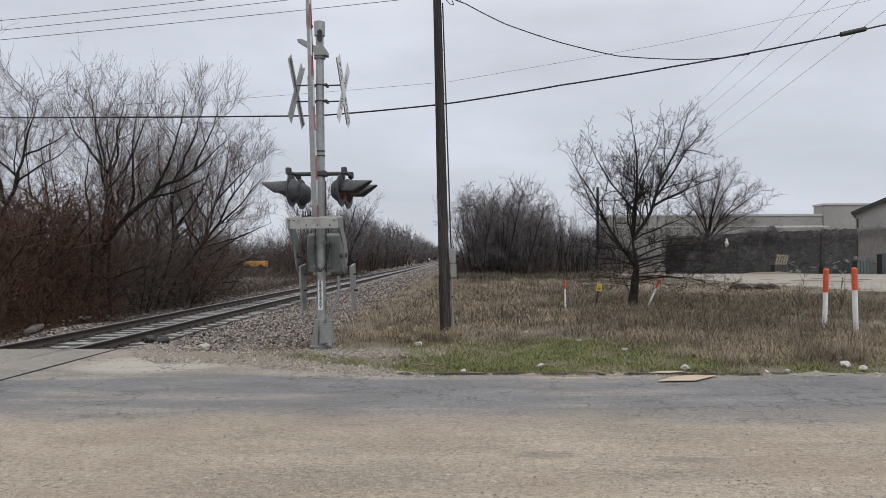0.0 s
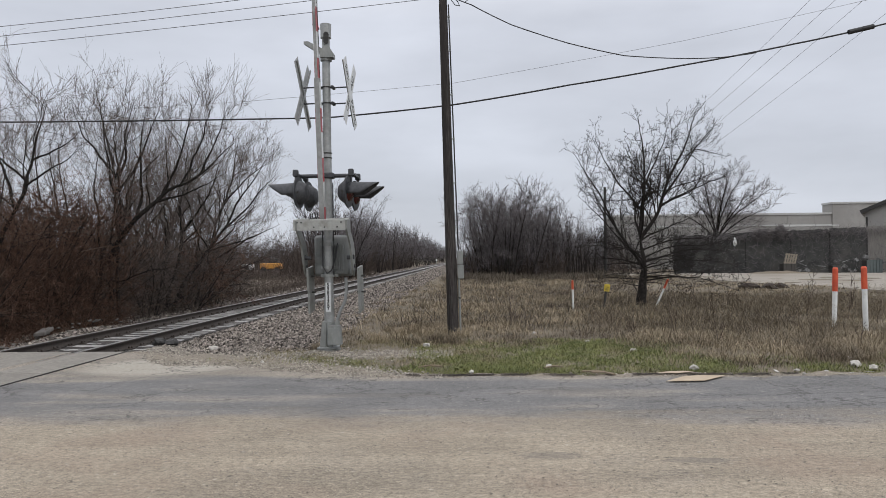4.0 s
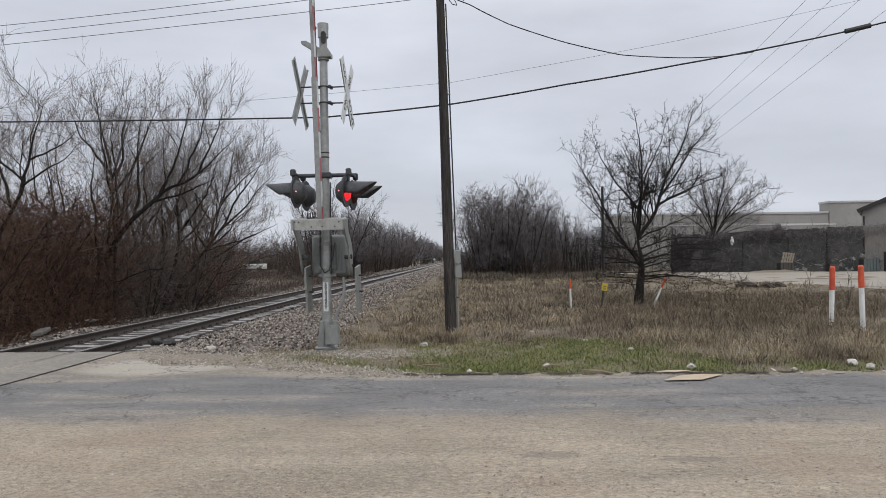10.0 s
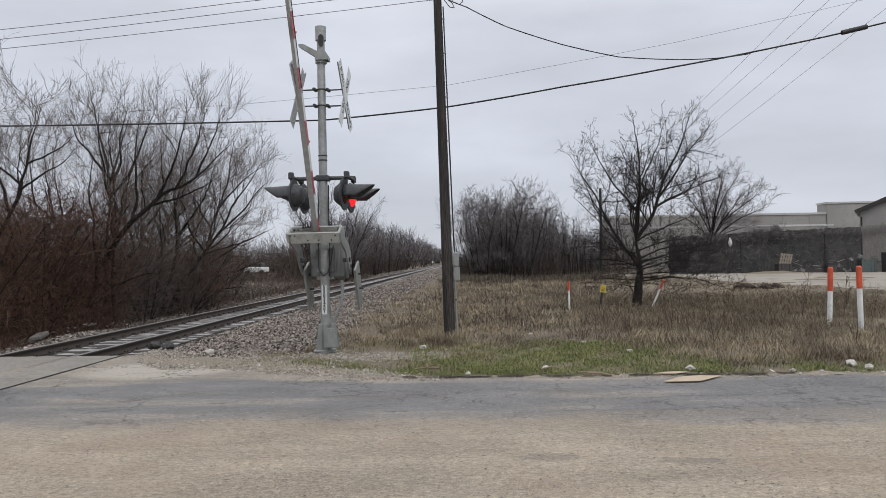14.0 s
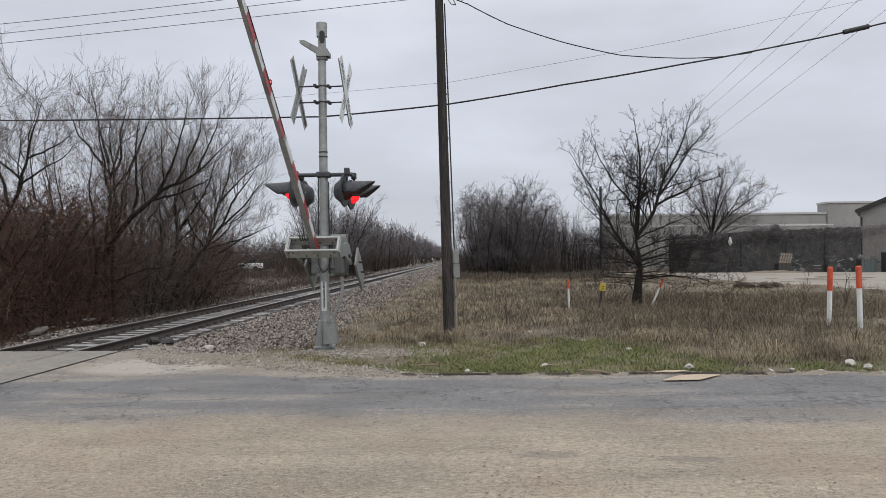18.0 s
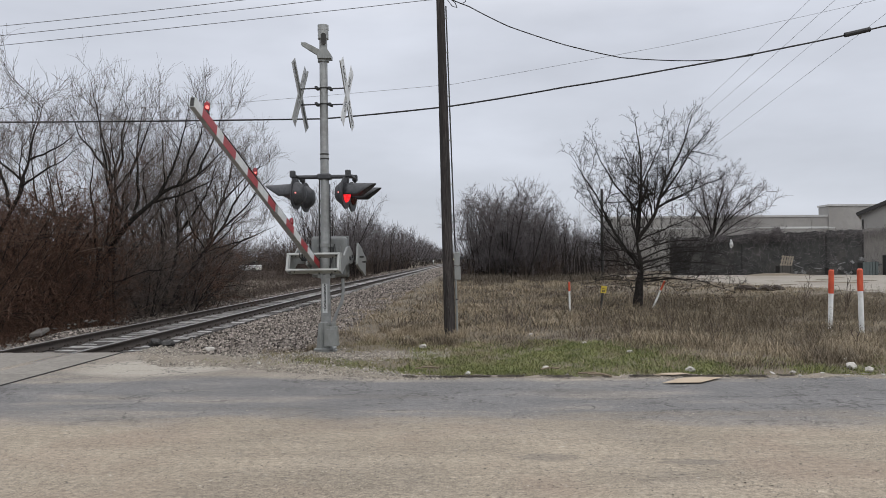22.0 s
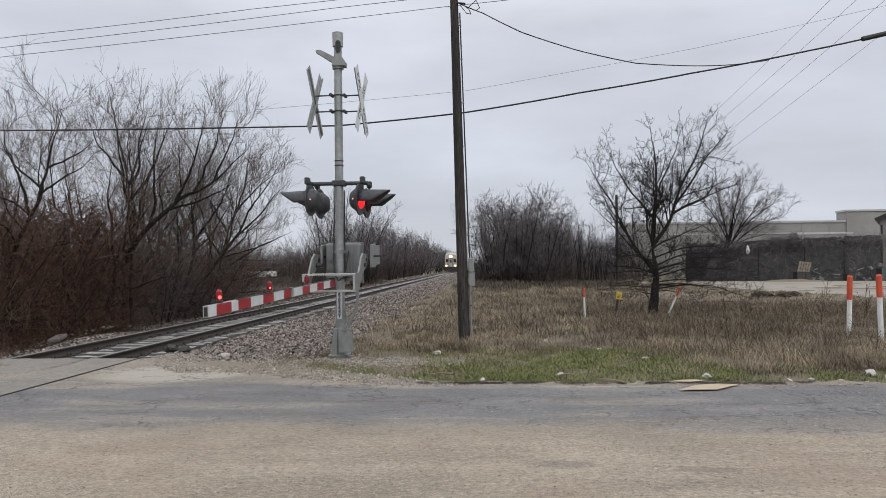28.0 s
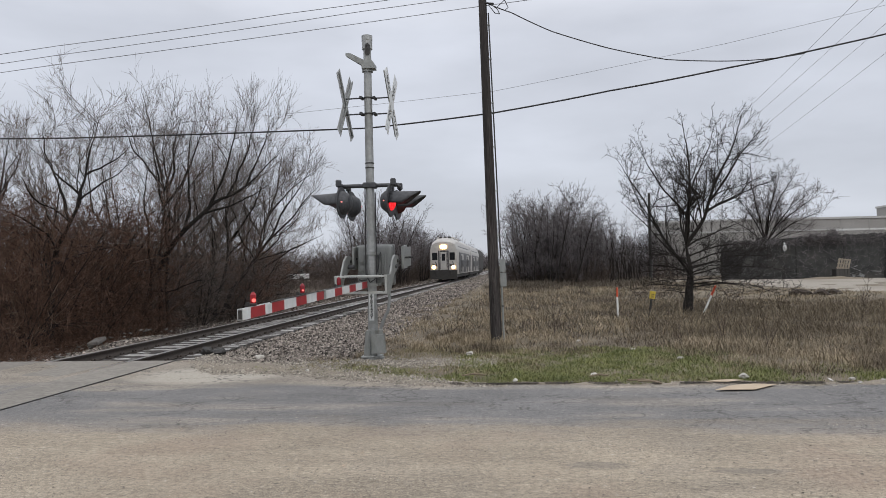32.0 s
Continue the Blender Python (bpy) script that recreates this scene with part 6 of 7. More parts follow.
    for i in range(5):
        if i < 3:
            proto.append(limb_tree(80 + i, fan(rng, 8, (2, 26), 6.4, 0.06, 4, 0.9), SCRUB_GENS, 0.06, 7, 4))
        else:
            proto.append(limb_tree(80 + i, fan(rng, 7, (2, 28), 6.4, 0.07, 4, 0.9), ((0.40, 0.12, 36, 0.42, 1.1, 3, 0.1, 0.05, 0.5, 0.5, 0.018), (0.30, 0.1, 38, 0.55, 0.8, 2, 0.1, 0.04, 0.3, 0.7, 0.016)), 0.06, 5, 3))
    row = [(-11.4, 64, 1.25), (-13.6, 66, 1.18), (-12.2, 71, 1.2), (-12.4, 150, 1.0), (-13.0, 172, 0.95)] + [(rng.uniform(-14.4, -11.2), y, rng.uniform(0.92, 1.12)) for y in np.geomspace(74, 420, 46)] + \
          [(rng.uniform(-30, -15.5), y, rng.uniform(0.5, 0.7)) for y in np.linspace(66, 150, 26)] + \
          [(rng.uniform(3, 8) + 0.01 * y, y, rng.uniform(0.7, 0.95)) for y in np.geomspace(70, 420, 19)] + [(rng.uniform(9, 17), rng.uniform(68, 82), 0.72) for _ in range(6)] + \
          [(rng.uniform(-38, -22), rng.uniform(103, 126), rng.uniform(0.42, 0.6)) for _ in range(16)]
    first = []
    for i, (x, y, size) in enumerate(row):
        if -0.315 < x / y < -0.235 and y < 100:
            x = -0.33 * y
        m = pose(x, y, -0.1, 0, 0, rng.uniform(0, 360))
        if i < 5:
            t = tree_thing("scrub_tree", proto[i], m, "bare grey scrub tree in a row beside the track", "scrub trees", None, SCRUB)
            first.append(t)
        else:
            t = copy_thing(first[int(rng.integers(3)) if y < 105 and x > -16 else 3 + int(rng.integers(2))], m)
        t.scale = (size, size, size)
    # low brush in front of the scrub rows
    for x0, x1, y0, y1, n, label in ((-16, -11.8, 60, 150, 4200, "low tangled brush along the track"), (-30, -14, 56, 75, 3600, "low dark brush across the track"), (-0.7, 7, 55, 68, 1900, "low tangled brush across the field"), (8, 15, 64, 80, 700, "low brush before the warehouse"),
                                     (-38, -22, 103, 116, 2600, "dark brush behind the far street")):
        st = np.stack([rng.uniform(x0, x1, n), rng.uniform(y0, y1, n), np.full(n, -0.2)], 1)
        way = rng.normal(0, 0.4, (n, 3))
        way[:, 2] = 1
        way /= np.linalg.norm(way, axis=1, keepdims=True)
        lane = (st[:, 0] / st[:, 1] > -0.315) & (st[:, 0] / st[:, 1] < -0.235)
        P, R = grow(rng, st, way, rng.uniform(1.0, 3.6, n) * np.where(lane & (y1 < 100), 0.28, 1.5 if x0 < -10 else 1.0), rng.uniform(0.012, 0.028, n), 4, 0.24, 0.0, 0.35)
        v, f = tubes_np(P, R, 3)
        tagged(new("brush", mesh_np("brush", v, f, TWIG)), label, "brush", kind="stuff")
    # short dead stems that cover the verge across the track
    for x0, x1, y0, y1, n, hh, label in ((-22, -10.4, 32, 82, 9000, 0.55, "short dark stems on the verge across the track"), (-30, -18, 80, 90, 2000, 0.7, "short dark stems before the far street")):
        st = np.stack([rng.uniform(x0, x1, n), rng.uniform(y0, y1, n), np.full(n, -0.25)], 1)
        way = rng.normal(0, 0.5, (n, 3))
        way[:, 2] = 1
        way /= np.linalg.norm(way, axis=1, keepdims=True)
        P, R = grow(rng, st, way, rng.uniform(0.4, 1.2, n) * hh, rng.uniform(0.008, 0.022, n), 3, 0.3, 0.0, 0.35)
        v, f = tubes_np(P, R, 3)
        tagged(new("brush", mesh_np("brush", v, f, TWIG)), label, "brush", kind="stuff")


build_trees()


# ---- grass and weeds ----
def blades(rng, x, y, z, h, w, lean):
    """Bent blades: corners and triangles."""
    n = len(x)
    a = rng.random(n) * 2 * np.pi
    b = rng.random(n) * 2 * np.pi
    side = np.stack([np.cos(a), np.sin(a), np.zeros(n)], 1) * (w / 2)[:, None]
    tip = np.stack([np.cos(b), np.sin(b), np.zeros(n)], 1) * (h * lean)[:, None]
    base = np.stack([x, y, z], 1)
    up = np.array([0, 0, 1.0])
    mid = base + tip * 0.32 + up * (h * 0.6)[:, None]
    top = base + tip + up * (h * (1 - 0.35 * lean))[:, None]
    v = np.stack([base - side, base + side, mid - side * 0.7, mid + side * 0.7, top], 1)
    f = np.array([(0, 1, 2), (1, 3, 2), (2, 3, 4)])[None] + 5 * np.arange(n)[:, None, None]
    return v.reshape(-1, 3), f.reshape(-1, 3)


def grass(name, seed, n, area, hh, ww, material, label, clump=0.0, clump_scale=1.0, power=1.0):
    rng = np.random.default_rng(seed)
    x0, x1, y0, y1 = area
    # tufts of about a dozen blades
    tuft = n // 6
    cx, cy = rng.uniform(x0, x1, tuft), y0 + (y1 - y0) * rng.random(tuft) ** power
    own = rng.integers(0, tuft, n * 2)
    wide = (0.05 + 0.10 * rng.random(tuft))[own] * (1 + 0.03 * (y1 - y0))
    x = cx[own] + rng.normal(0, 1, n * 2) * wide
    y = cy[own] + rng.normal(0, 1, n * 2) * wide
    edge = y > road_edge(x) + 0.12 + 0.12 * np.sin(x * 2.3) + 0.08 * np.sin(x * 7.1)
    k = wavy(x * 1.7 * clump_scale, y * 1.7 * clump_scale) + 0.5 * wavy(x * 5.1 * clump_scale + 3, y * 4.7 * clump_scale)
    if not name.startswith("green"):
        lush = smooth01(-0.9, 0.0, x) * smooth01(4.4, 2.6, x) * smooth01(14.2, 12.6, y + 0.5 * wavy(x * 2, y * 2))
        edge &= rng.random(n * 2) > 0.9 * lush
        edge &= rng.random(n * 2) > 0.8 * smooth01(-0.7, -2.2, x + 0.5 * wavy(x * 2.5, y * 1.3)) * (x < 1)
        edge &= rng.random(n * 2) > 0.93 * smooth01(-0.6, -1.5, x) * smooth01(15.0, 13.6, y + 0.4 * wavy(x * 3, y * 3))
    keep = edge & (rng.random(n * 2) < np.clip(0.45 + 1.4 * clump * k, 0.02, 1)) & ~((np.abs(x - MAST[0]) < 0.35) & (np.abs(y - MAST[1]) < 0.45))
    x, y = x[keep][:n], y[keep][:n]
    h = rng.uniform(*hh, len(x)) * (0.6 + 0.8 * rng.random(tuft))[own[keep][:n]] * (1 + 0.3 * np.clip(k[keep][:n], -1, 1))
    v, f = blades(rng, x, y, ground_z(x, y) - 0.01, h, rng.uniform(*ww, len(x)), rng.uniform(0.3, 1.9, len(x)))
    return tagged(new(name, mesh_np(name, v, f, material)), label, "grass", kind="stuff")


GREEN = mat("green_grass", (0.104, 0.122, 0.034), (0.192, 0.204, 0.068), 2, 0.8, 0, c=(0.20, 0.178, 0.092), c_scale=1.3, c_amount=(0.54, 0.70), island=0.4)
DRY = mat("dry_grass", (0.22, 0.179, 0.117), (0.375, 0.311, 0.213), 2, 0.9, 0, c=(0.115, 0.090, 0.062), c_scale=0.55, c_amount=(0.46, 0.62), island=0.45)
BROWN = mat("brown_weeds", (0.098, 0.079, 0.054), (0.19, 0.155, 0.110), 2, 0.9, 0, c=(0.15, 0.12, 0.085), c_scale=0.4, c_amount=(0.5, 0.7), island=0.45)
grass("green_grass", 1, 58000, (-0.9, 3.7, 10.1, 14.2), (0.02, 0.075), (0.006, 0.012), GREEN, "patch of short green grass beside the road", 0.4)
grass("green_grass", 2, 18000, (-4.2, 12.5, 10.1, 11.8), (0.02, 0.08), (0.006, 0.011), GREEN, "thin strip of green grass along the road edge", 0.8, 0.8)
grass("green_grass", 41, 5000, (3.4, 9.6, 10.12, 10.95), (0.03, 0.08), (0.006, 0.011), GREEN, "strip of low green grass under the straw at the road edge", 0.5, 1.2)
grass("dry_grass", 3, 56000, (-3.0, 13, 10.9, 24), (0.025, 0.10), (0.005, 0.012), DRY, "dry tan winter grass", 0.7, 0.7, 1.4)
grass("brown_weeds", 4, 44000, (0.5, 17, 13, 30), (0.05, 0.20), (0.005, 0.012), BROWN, "brown dead weeds in the field", 0.8, 0.5, 1.2)
grass("dry_grass", 50, 20000, (2.7, 10.5, 11.0, 14.6), (0.10, 0.30), (0.004, 0.009), DRY, "tall tan straw grass behind the road edge", 0.9, 1.1)
grass("brown_weeds", 51, 20000, (3.0, 14, 14.5, 27), (0.14, 0.40), (0.004, 0.009), DEADWEED, "tall dark dead weeds in the field", 0.95, 0.45)
grass("dry_grass", 5, 26000, (-3.1, 16, 20, 58), (0.04, 0.14), (0.012, 0.03), DRY, "dry tan grass further off in the field", 0.8, 0.3, 1.4)
grass("brown_weeds", 6, 20000, (-2.0, 14, 22, 60), (0.04, 0.17), (0.012, 0.03), BROWN, "brown dead weeds further off in the field", 0.8, 0.3, 1.3)

VERGE = mat("deep_brown_dead_weeds", (0.052, 0.042, 0.030), (0.128, 0.105, 0.076), 2, 0.95, 0.0, island=0.45)
for q, area in enumerate(((-16.5, -9.4, 24, 70), (-30, -10, 45, 110))):
    grass("brown_weeds", 30 + q, 12000, area, (0.12, 0.42), (0.012, 0.03), VERGE, "tall dead weeds on the verge across the track", 0.7, 0.4)
grass("brown_weeds", 35, 9000, (-0.5, 14, 12.8, 25), (0.04, 0.15), (0.005, 0.012), VERGE, "dark clumps of dead weeds in the field", 1.0, 1.0, 1.2)
grass("brown_weeds", 34, 9000, (-2, 10, 48, 56), (0.2, 0.6), (0.012, 0.028), VERGE, "tall dead weeds before the shrubs", 0.8, 0.4)
grass("dry_grass", 36, 22000, (-2.9, 6, 17, 50), (0.08, 0.30), (0.008, 0.018), DRY, "golden tufts in the field beside the track", 1.0, 0.7, 1.2)
grass("brown_weeds", 37, 12000, (-2.6, 8, 17, 54), (0.08, 0.32), (0.008, 0.020), VERGE, "dark clumps of dead weeds beside the track", 1.0, 0.6, 1.2)
grass("green_grass", 40, 8000, (-3.6, 0.4, 11.2, 14.4), (0.02, 0.08), (0.006, 0.012), mat("olive_grass", (0.14, 0.125, 0.062), (0.26, 0.222, 0.13), 2, 0.9, 0, island=0.4), "thin olive and dry grass round the mast", 0.9, 1.3)
grass("dry_grass", 33, 15000, (-2.6, 1.2, 13.6, 26), (0.05, 0.17), (0.006, 0.012), DRY, "dry golden grass between the stone bed and the pole", 0.9, 0.9, 1.3)


def build_weeds():
    """Taller dead stalks, each with a few side shoots."""
    rng = np.random.default_rng(14)
    n = 1500
    x = rng.uniform(2.0, 15, n)
    y = 11.6 + 16 * rng.random(n) ** 1.1
    keep = wavy(x * 0.9, y * 0.9) + 0.08 * x > 0.35
    x, y = x[keep], y[keep]
    n = len(x)
    st = np.stack([x, y, ground_z(x, y) - 0.02], 1)
    way = rng.normal(0, 0.25, (n, 3))
    way[:, 2] = 1
    P, R = grow(rng, st, way / np.linalg.norm(way, axis=1, keepdims=True), rng.uniform(0.25, 0.75, n), rng.uniform(0.003, 0.006, n), 6, 0.12, 0.0, 0.4)
    lots = [tubes_np(P, R, 3)]
    s, w, ln, r = sprout(rng, P, R, 5, 0.3, 38, 0.45, 0.7)
    P, R = grow(rng, s, w, ln, r, 4, 0.15, 0.05, 0.4)
    lots.append(tubes_np(P, R, 3))
    v, f = merge(lots)
    tagged(new("dead_stalks", mesh_np("dead_stalks", v, f, DEADWEED)), "thin dead weed stalks above the grass", "weeds", kind="stuff")
    # tufts on the edge of the stone bed
    x = np.concatenate([rng.normal(cx, 0.16, 170) for cx in rng.uniform(-3.6, -1.7, 46)])
    y = np.repeat(13.3 + 24 * rng.random(46) ** 1.8, 170) + rng.normal(0, 0.16, len(x))
    v, f = blades(rng, x, y, np.full(len(x), -0.10) - 0.08 * (x < -2.9), rng.uniform(0.06, 0.24, len(x)), rng.uniform(0.005, 0.011, len(x)), rng.uniform(0.2, 0.9, len(x)))
    tagged(new("dry_grass", mesh_np("dry_grass", v, f, DRY)), "dry tufts along the edge of the stone bed", "grass", kind="stuff")
    # golden tufts between the mast and the pole
    cx, cy = rng.uniform(-1.9, -0.1, 60), 13.7 + 3.6 * rng.random(60)
    x, y = np.repeat(cx, 120) + rng.normal(0, 0.07, 7200), np.repeat(cy, 120) + rng.normal(0, 0.07, 7200)
    v, f = blades(rng, x, y, ground_z(x, y) - 0.01, np.repeat(rng.uniform(0.10, 0.30, 60), 120) * rng.uniform(0.5, 1.1, 7200), rng.uniform(0.004, 0.008, 7200), rng.uniform(0.2, 1.2, 7200))
    tagged(new("dry_grass", mesh_np("dry_grass", v, f, DRY)), "tall golden tufts beside the stone bed", "grass", kind="stuff")
    for sx, sy, h in ((3.04, 13.95, 0.62), (3.89, 14.4, 0.85), (8.6, 19.5, 1.3), (0.85, 16.6, 0.95), (4.3, 13.2, 0.7), (6.6, 12.9, 0.6), (9.2, 18.6, 1.2)):
        arr = limb_tree(int(sx * 100), ((-1, 0, 40 * sx, 4, 12, h, 0.008), (0, 0.3, 70 * sx, 30, 20, h * 0.55, 0.005)),
                        ((0.10, 0.2, 38, 0.55, 0.10, 5, 0.10, 0.03, 0.3, 0.6, 0.0038), (0.07, 0.2, 35, 0.5, 0.05, 3, 0.1, 0.02, 0.2, 0.6, 0.0028)))
        t = thing("sapling", pose(sx, sy, 0), "thin bare sapling in the dry grass", "sapling", "saplings")
        v, f = merge(arr)
        part("stem", mesh_np("stem", v, f, TWIG), None, t)


def stone(rng, size, m, label, material, name="stone"):
    b = B()
    bmesh.ops.create_icosphere(b, subdivisions=2, radius=0.5)
    o = Vector(rng.random(3) * 9)
    for q in b.verts:
        q.co *= 0.8 + 0.5 * noise.noise(q.co * 2.2 + o)
        q.co = Vector((q.co.x * size[0], q.co.y * size[1], q.co.z * size[2]))
    ob = new(name, to_mesh(name, b, material))
    ob.matrix_basis = m
    return tagged(ob, label, name.replace("_", " "), "loose stones" if name == "stone" else "")


def build_litter():
    rng = np.random.default_rng(5)
    pale = mat("pale_limestone", (0.36, 0.345, 0.31), (0.52, 0.50, 0.46), 14, 0.9, 0.4, 40, vary=0.12)
    for x, y, s in ((3.08, 10.5, 0.2), (5.41, 10.75, 0.22), (5.69, 11.4, 0.16), (5.5, 10.45, 0.16), (-0.8, 13.3, 0.19), (-4.56, 13.05, 0.20), (1.28, 15.3, 0.16), (2.13, 13.8, 0.13),
                    (2.68, 12.5, 0.14), (0.0, 10.25, 0.11), (6.5, 10.4, 0.13), (7.2, 10.55, 0.1), (4.4, 10.3, 0.1), (-3.2, 11.3, 0.1), (1.1, 10.75, 0.12), (-2.0, 11.0, 0.08)):
        stone(rng, (s, s * 0.7, s * 0.55), pose(x, y, s * 0.12, 0, 0, rng.uniform(0, 360)), "pale limestone lying in the grass by the road", pale)
    # broken rubble on the far side of the track
    for i in range(46):
        u = rng.random()
        x, y = -9.05 - 0.5 * rng.random() - 0.1 * u, 14.2 + 7.5 * u
        s = rng.uniform(0.04, 0.11)
        stone(rng, (s * 1.5, s, s * 0.6), pose(x, y, -0.16 + 0.1 * rng.random() + 0.22 * math.exp(-((y - 18.0) / 1.6) ** 2), rng.uniform(-20, 20), 0, rng.uniform(0, 360)), "grey broken stone beside the track", RUBBLE)
    b = B()
    box(b, (0.24, 0.6, 0.09), bevel=0.02)
    slab = tagged(new("concrete_slab", to_mesh("concrete_slab", b, RUBBLE)), "broken pale concrete slab among rubble", "concrete slab")
    slab.matrix_basis = pose(-9.35, 16.0, 0.04, 6, -8, 12)
    # gravel heaped between the brush and the rails
    n = 5200
    y = 13.8 + 9.0 * rng.random(n) ** 1.3
    x = -9.0 + rng.normal(0, 0.34, n)
    heap = 0.24 * np.exp(-((y - 17.0) / 2.6) ** 2) * np.exp(-((x + 9.05) / 0.42) ** 2)
    core = np.array([(-1, -1, 0), (1, -1, 0), (1, 1, 0), (-1, 1, 0), (-0.2, 0.1, 1.1)], float)
    v = (core[None] + rng.uniform(-0.4, 0.4, (n, 5, 3))) * (0.014 + 0.030 * rng.random((n, 1, 1)) ** 2) + np.stack([x, y, ground_z(x, y) + heap + 0.01], 1)[:, None]
    f = np.array([(0, 1, 4), (1, 2, 4), (2, 3, 4), (3, 0, 4)])[None] + 5 * np.arange(n)[:, None, None]
    tagged(new("rubble_gravel", mesh_np("rubble_gravel", v.reshape(-1, 3), f.reshape(-1, 3), STONE)), "low bank of grey gravel between brush and rails", "gravel", kind="stuff")
    # torn black rubber at the rail
    for k, (x, y) in enumerate(((-5.92, 14.0), (-5.62, 13.85))):
        stone(rng, (0.36 - 0.10 * k, 0.22, 0.20), pose(x, y, 0.02, 0, 0, 30 * k), "torn piece of black rubber beside the rail", BLACK, "rubber_scrap")
    card = mat("brown_cardboard", (0.37, 0.295, 0.21), (0.46, 0.375, 0.275), 6, 0.9, 0.1, 30)
    for n_, (w, d, x, y, r) in enumerate(((0.92, 0.42, 2.84, 9.62, 8), (0.5, 0.2, 2.72, 10.12, -4))):
        b = B()
        prism(b, [(-w / 2, -d * 0.42), (w * 0.02, -d / 2), (w / 2, d * 0.30), (w * 0.2, d / 2), (-w * 0.12, d * 0.32)], 0.005)
        ob = tagged(new("cardboard", to_mesh("cardboard", b, card)), "flattened piece of brown cardboard at the road edge", "cardboard", "cardboard pieces")
        ob.matrix_basis = pose(x, y, 0.02, 0, 0, r)
    for x, y, ln, r in ((1.68, 10.12, 0.42, -25), (1.75, 10.02, 0.34, -35), (1.15, 10.6, 0.3, 25), (-0.6, 10.7, 0.34, 12)):
        b = B()
        tube_path(b, [(-ln / 2, 0, 0), (0, 0.02, 0.015), (ln / 2, -0.01, 0.0)], 0.012, 6)
        ob = tagged(new("stick", to_mesh("stick", b, DRYWOOD)), "dry broken stick at the road edge", "stick", "sticks")
        ob.matrix_basis = pose(x, y, 0.02, 0, 0, r)
    # dark heap of soil before the drive
    for x, y, s in ((12.0, 32.6, 1.5), (13.1, 33.3, 1.2), (13.9, 34.0, 1.1)):
        stone(rng, (s * 0.75, s * 0.7, s * 0.42), pose(x, y, 0.12), "heap of dark soil beside the drive", mat("dark_soil", (0.022, 0.016, 0.012), (0.055, 0.041, 0.031), 6, 0.95, 0.8, 12, dist=0.05), "soil_mound")
    # loose gravel along the road edge and round the mast, and some grit on the road
    octa = np.array([(1, 0, 0), (-1, 0, 0), (0, 1, 0), (0, -1, 0), (0, 0, 1)], float)
    tri = np.array([(0, 2, 4), (2, 1, 4), (1, 3, 4), (3, 0, 4)])
    n = 26000
    x = rng.uniform(-5.8, 10, n)
    x[15000:] = rng.uniform(-4.4, -0.2, 11000)
    x[3500:15000] = rng.uniform(-5.8, -0.4, 11500)
    wide = 0.28 + 2.2 * smooth01(-0.6, -2.6, x)
    y = road_edge(x) - 0.25 + np.abs(rng.normal(0, 0.5, n)) * wide + 0.2 * rng.random(n)
    x[:1500], y[:1500] = rng.uniform(-6, 8.5, 1500), rng.uniform(3.2, 9.5, 1500)
    z = np.where(np.arange(n) < 1500, 0.003, np.maximum(ground_z(x, y), np.where(y < road_edge(x) + 0.3 + wide * 0.4, -0.005, -0.1)))
    band = slice(17000, 26000)
    x[band], y[band] = rng.uniform(-3.6, -0.3, 9000), 12.3 + 0.26 * rng.normal(0, 1, 9000)
    z[band] = ground_z(x[band], y[band]) + 0.012
    r = 0.006 + 0.020 * rng.random(n) ** 3
    r[band] = 0.008 + 0.016 * rng.random(9000) ** 2
    r[:1500] = 0.003 + 0.006 * rng.random(1500) ** 2
    v = octa[None] * rng.uniform(0.6, 1.2, (n, 5, 1)) * r[:, None, None] + np.stack([x, y, z], 1)[:, None]
    f = tri[None] + 5 * np.arange(n)[:, None, None]
    tagged(new("road_gravel", mesh_np("road_gravel", v, f.reshape(-1, 3), GRAVEL)), "loose pale gravel along the road edge", "gravel", kind="stuff")


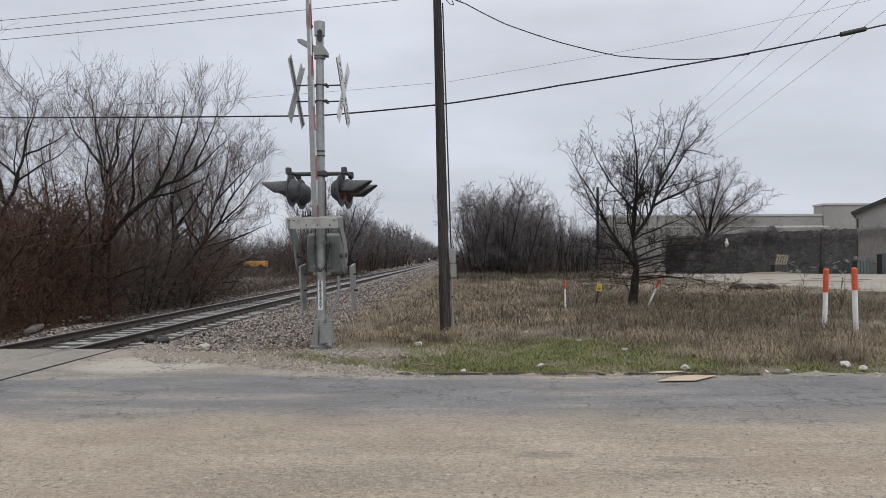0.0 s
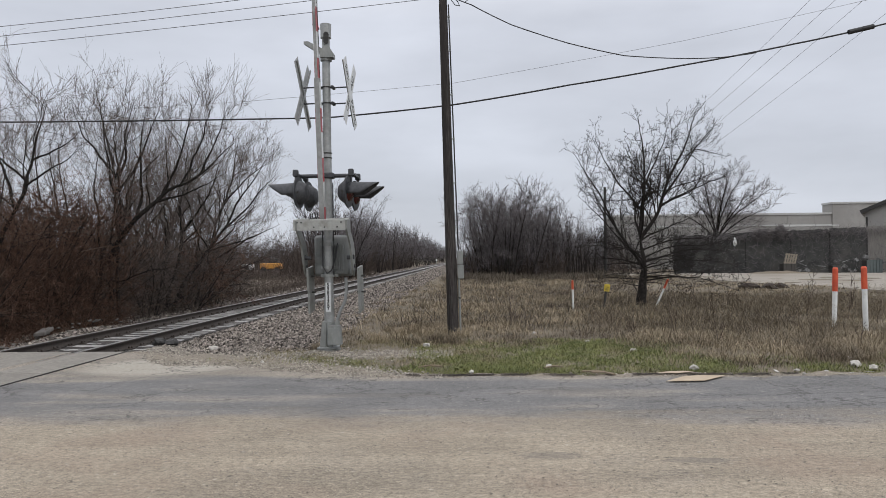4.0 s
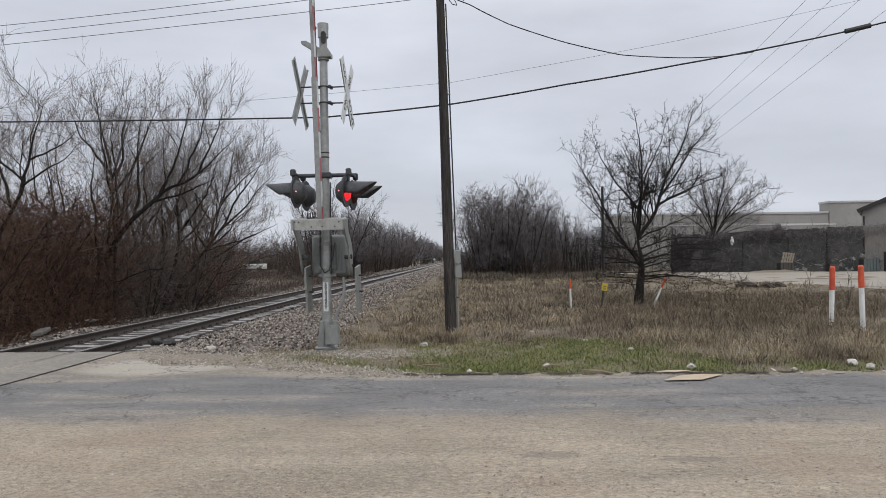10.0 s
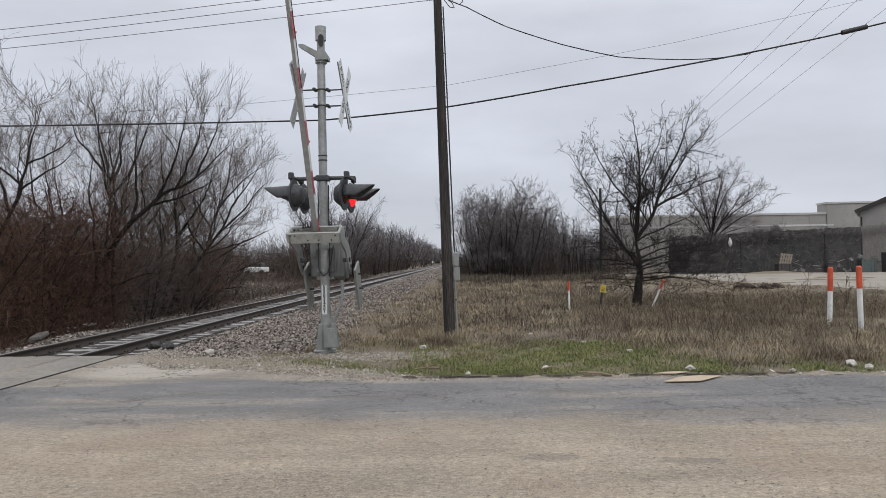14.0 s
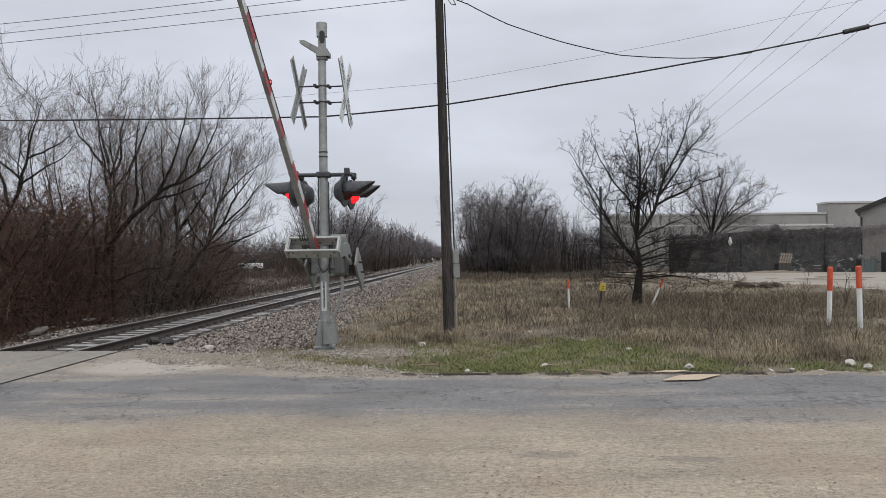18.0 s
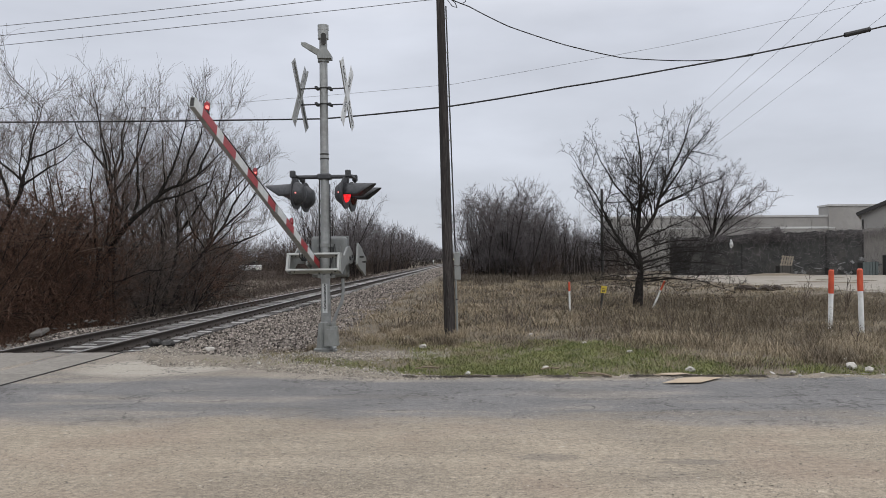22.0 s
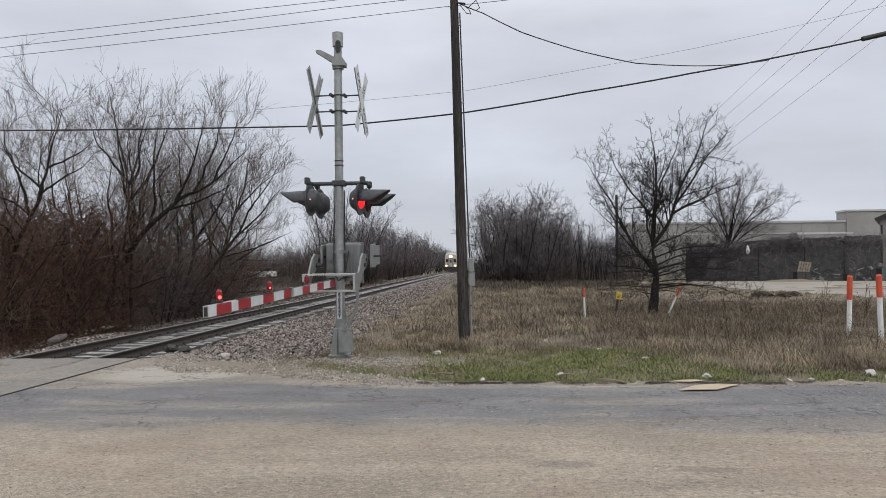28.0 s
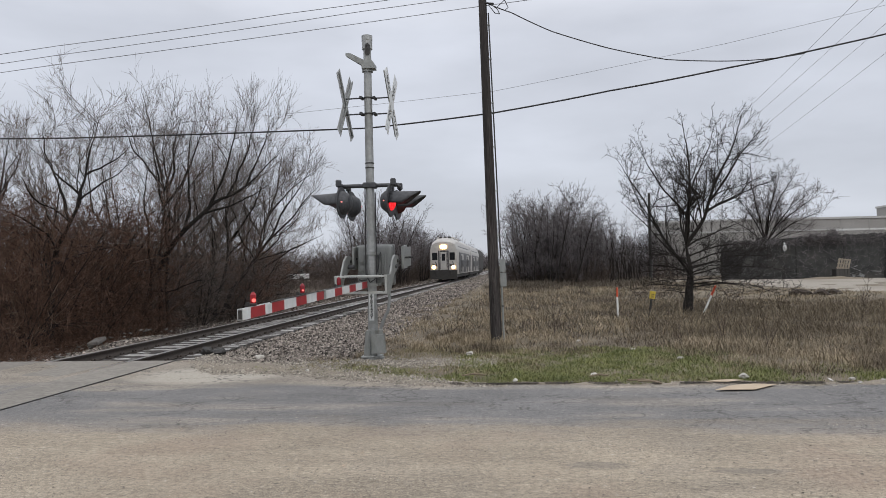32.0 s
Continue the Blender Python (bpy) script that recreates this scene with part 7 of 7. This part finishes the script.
def build_chips():
    """Small loose chips of stone and bitumen on the road."""
    rng = np.random.default_rng(23)
    core = np.array([(1, 0, 0), (0, 1, 0), (-1, 0, 0), (0, -1, 0), (0, 0, 1)], float)
    tri = np.array([(0, 1, 4), (1, 2, 4), (2, 3, 4), (3, 0, 4)])
    for n, lo, hi, material, label in ((3600, 0.0025, 0.009, RUBBLE, "dark chips of bitumen scattered on the road"), (26000, 0.003, 0.010, GRAVEL, "pale stone chips scattered on the road")):
        x, y = rng.uniform(-7, 8, n), 2.4 + (7.8 if n < 9000 else 5.4) * rng.random(n) ** 0.8
        r = lo + (hi - lo) * rng.random(n) ** 3
        v = core[None] * rng.uniform(0.5, 1.3, (n, 5, 1)) * r[:, None, None] * [1.2, 1.0, 0.7] + np.stack([x, y, np.full(n, 0.003)], 1)[:, None]
        f = tri[None] + 5 * np.arange(n)[:, None, None]
        tagged(new("road_chips", mesh_np("road_chips", v, f.reshape(-1, 3), material)), label, "gravel", kind="stuff")
    # dark rotting leaves and grass along the broken edge of the asphalt
    n = 3600
    x = -0.9 + 5.2 * rng.random(n) ** 1.2
    x = x[wavy(x * 4.0, x * 2.3) + 0.5 * wavy(x * 11.0, x * 5.0) > -0.25]
    n = len(x)
    y = road_edge(x) + 0.03 + 0.025 * np.sin(x * 3.1) + rng.normal(0, 0.04, n)
    a, ln, w = rng.normal(0, 0.7, n), rng.uniform(0.012, 0.05, n), rng.uniform(0.004, 0.012, n)
    d = np.stack([np.cos(a), np.sin(a), rng.uniform(-0.05, 0.2, n)], 1) * ln[:, None]
    o = np.stack([-np.sin(a), np.cos(a), np.zeros(n)], 1) * w[:, None]
    c = np.stack([x, y, np.full(n, 0.006) + 0.008 * rng.random(n)], 1)
    v = np.stack([c - o, c + o, c + d + o * 0.5, c + d - o * 0.5], 1)
    f = np.arange(4)[None] + 4 * np.arange(n)[:, None]
    rot = mat("rotting_leaves", (0.018, 0.013, 0.009), (0.07, 0.052, 0.036), 3, 0.95, 0.0, island=0.5)
    tagged(new("leaf_litter", mesh_np("leaf_litter", v, f, rot)), "line of dark rotting leaves along the broken road edge", "leaf litter", kind="stuff")
    # torn scraps of pale paper and plastic along the road edge
    scrap = mat("pale_scrap", (0.30, 0.29, 0.27), (0.46, 0.45, 0.42), 9, 0.8, 0.1, 30, vary=0.15)
    for k in range(16):
        x = rng.uniform(4.1, 6.6)
        w, d = rng.uniform(0.02, 0.08), rng.uniform(0.012, 0.03)
        b = B()
        prism(b, [(-w, -d), (w * 0.4, -d * 1.2), (w, d * 0.4), (-w * 0.3, d)], 0.006)
        tagged(new("paper_scrap", to_mesh("paper_scrap", b, scrap)), "torn pale scrap lying at the road edge", "litter", "pale scraps").matrix_basis = pose(x, float(road_edge(x)) + rng.uniform(-0.1, 0.35), 0.012, rng.uniform(-12, 12), rng.uniform(-8, 8), rng.uniform(0, 360))


DRYWOOD = mat("dry_wood", (0.17, 0.135, 0.095), (0.27, 0.215, 0.15), 8, 0.9, 0.2, 30)
build_weeds()
build_litter()
build_chips()


# ---- what moves ----
def motions():
    piv = Vector((0.01, -0.11, 1.60))
    angles = ((0, 83.25), (11.3, 83.25), (11.6, 82.2), (12, 78.2), (12.5, 75.25), (13, 72), (13.5, 68.75), (14, 65.3), (14.5, 62.0), (15.5, 54.6), (16.5, 47.25),
              (17, 44.25), (17.5, 41.5), (18, 38.85), (18.5, 36.4), (19, 33.9), (19.5, 31.3), (20, 28.9), (20.5, 26.8), (21, 24.05), (21.5, 21.3), (22, 18.3), (22.5, 15.5),
              (23, 12.4), (23.5, 9.7), (24, 7.2), (24.5, 5.0), (25, 3.4), (25.5, 1.4), (26.5, -0.8), (27.5, -1.5), (28.5, -1.7), (32, -1.7))
    sway = lambda t: -1.9 + float(np.interp(t, (0, 16.5, 17, 20, 21, 22, 23, 24, 25.5, 32), (0, 0.1, 0.2, -0.25, -0.6, -0.42, -0.27, -0.14, 0, 0)))
    walk(gate, [(t, Matrix.Translation(piv) @ pose(0, 0, 0, 0, 0, sway(t)) @ pose(0, 0, 0, -a, 0, 0)) for t, a in angles])
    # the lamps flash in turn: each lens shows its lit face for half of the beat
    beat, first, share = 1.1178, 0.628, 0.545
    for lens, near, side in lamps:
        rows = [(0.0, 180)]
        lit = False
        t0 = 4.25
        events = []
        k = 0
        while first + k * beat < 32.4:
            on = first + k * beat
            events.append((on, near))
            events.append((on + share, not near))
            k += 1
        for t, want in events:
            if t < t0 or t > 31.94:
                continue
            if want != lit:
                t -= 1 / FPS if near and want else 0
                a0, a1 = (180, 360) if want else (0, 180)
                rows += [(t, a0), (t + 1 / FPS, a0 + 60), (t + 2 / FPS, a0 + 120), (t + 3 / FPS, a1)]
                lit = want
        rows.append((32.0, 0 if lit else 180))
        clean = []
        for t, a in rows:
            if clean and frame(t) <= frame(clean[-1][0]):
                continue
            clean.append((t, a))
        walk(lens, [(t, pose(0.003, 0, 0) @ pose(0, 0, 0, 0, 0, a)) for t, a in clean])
    # the train comes down the straight at an even speed
    walk(train, [(t, pose(RAIL_X, 81.5 + 25.3 * (32 - t), 0)) for t in (0.0, 8.0, 16.0, 24.0, 32.0)])
    walk(truck, [(0.0, pose(-26.6, 95, 0)), (1.0, pose(-26.0, 95, 0)), (2.5, pose(-25.5, 95, 0)), (7.0, pose(-25.9, 95, 0)), (8.0, pose(-26.6, 95, 0)), (10.0, pose(-29.2, 95, 0)), (14.0, pose(-34, 95, 0)), (32.0, pose(-36, 95, 0))])
    walk(car, [(0.0, pose(-36, 92.6, 0)), (3.0, pose(-31, 92.6, 0)), (5.0, pose(-27.5, 92.6, 0)), (9.0, pose(-27.2, 92.6, 0)), (12.0, pose(-26.2, 92.6, 0)), (21.0, pose(-27.4, 92.6, 0)), (32.0, pose(-27.4, 92.6, 0))])


motions()
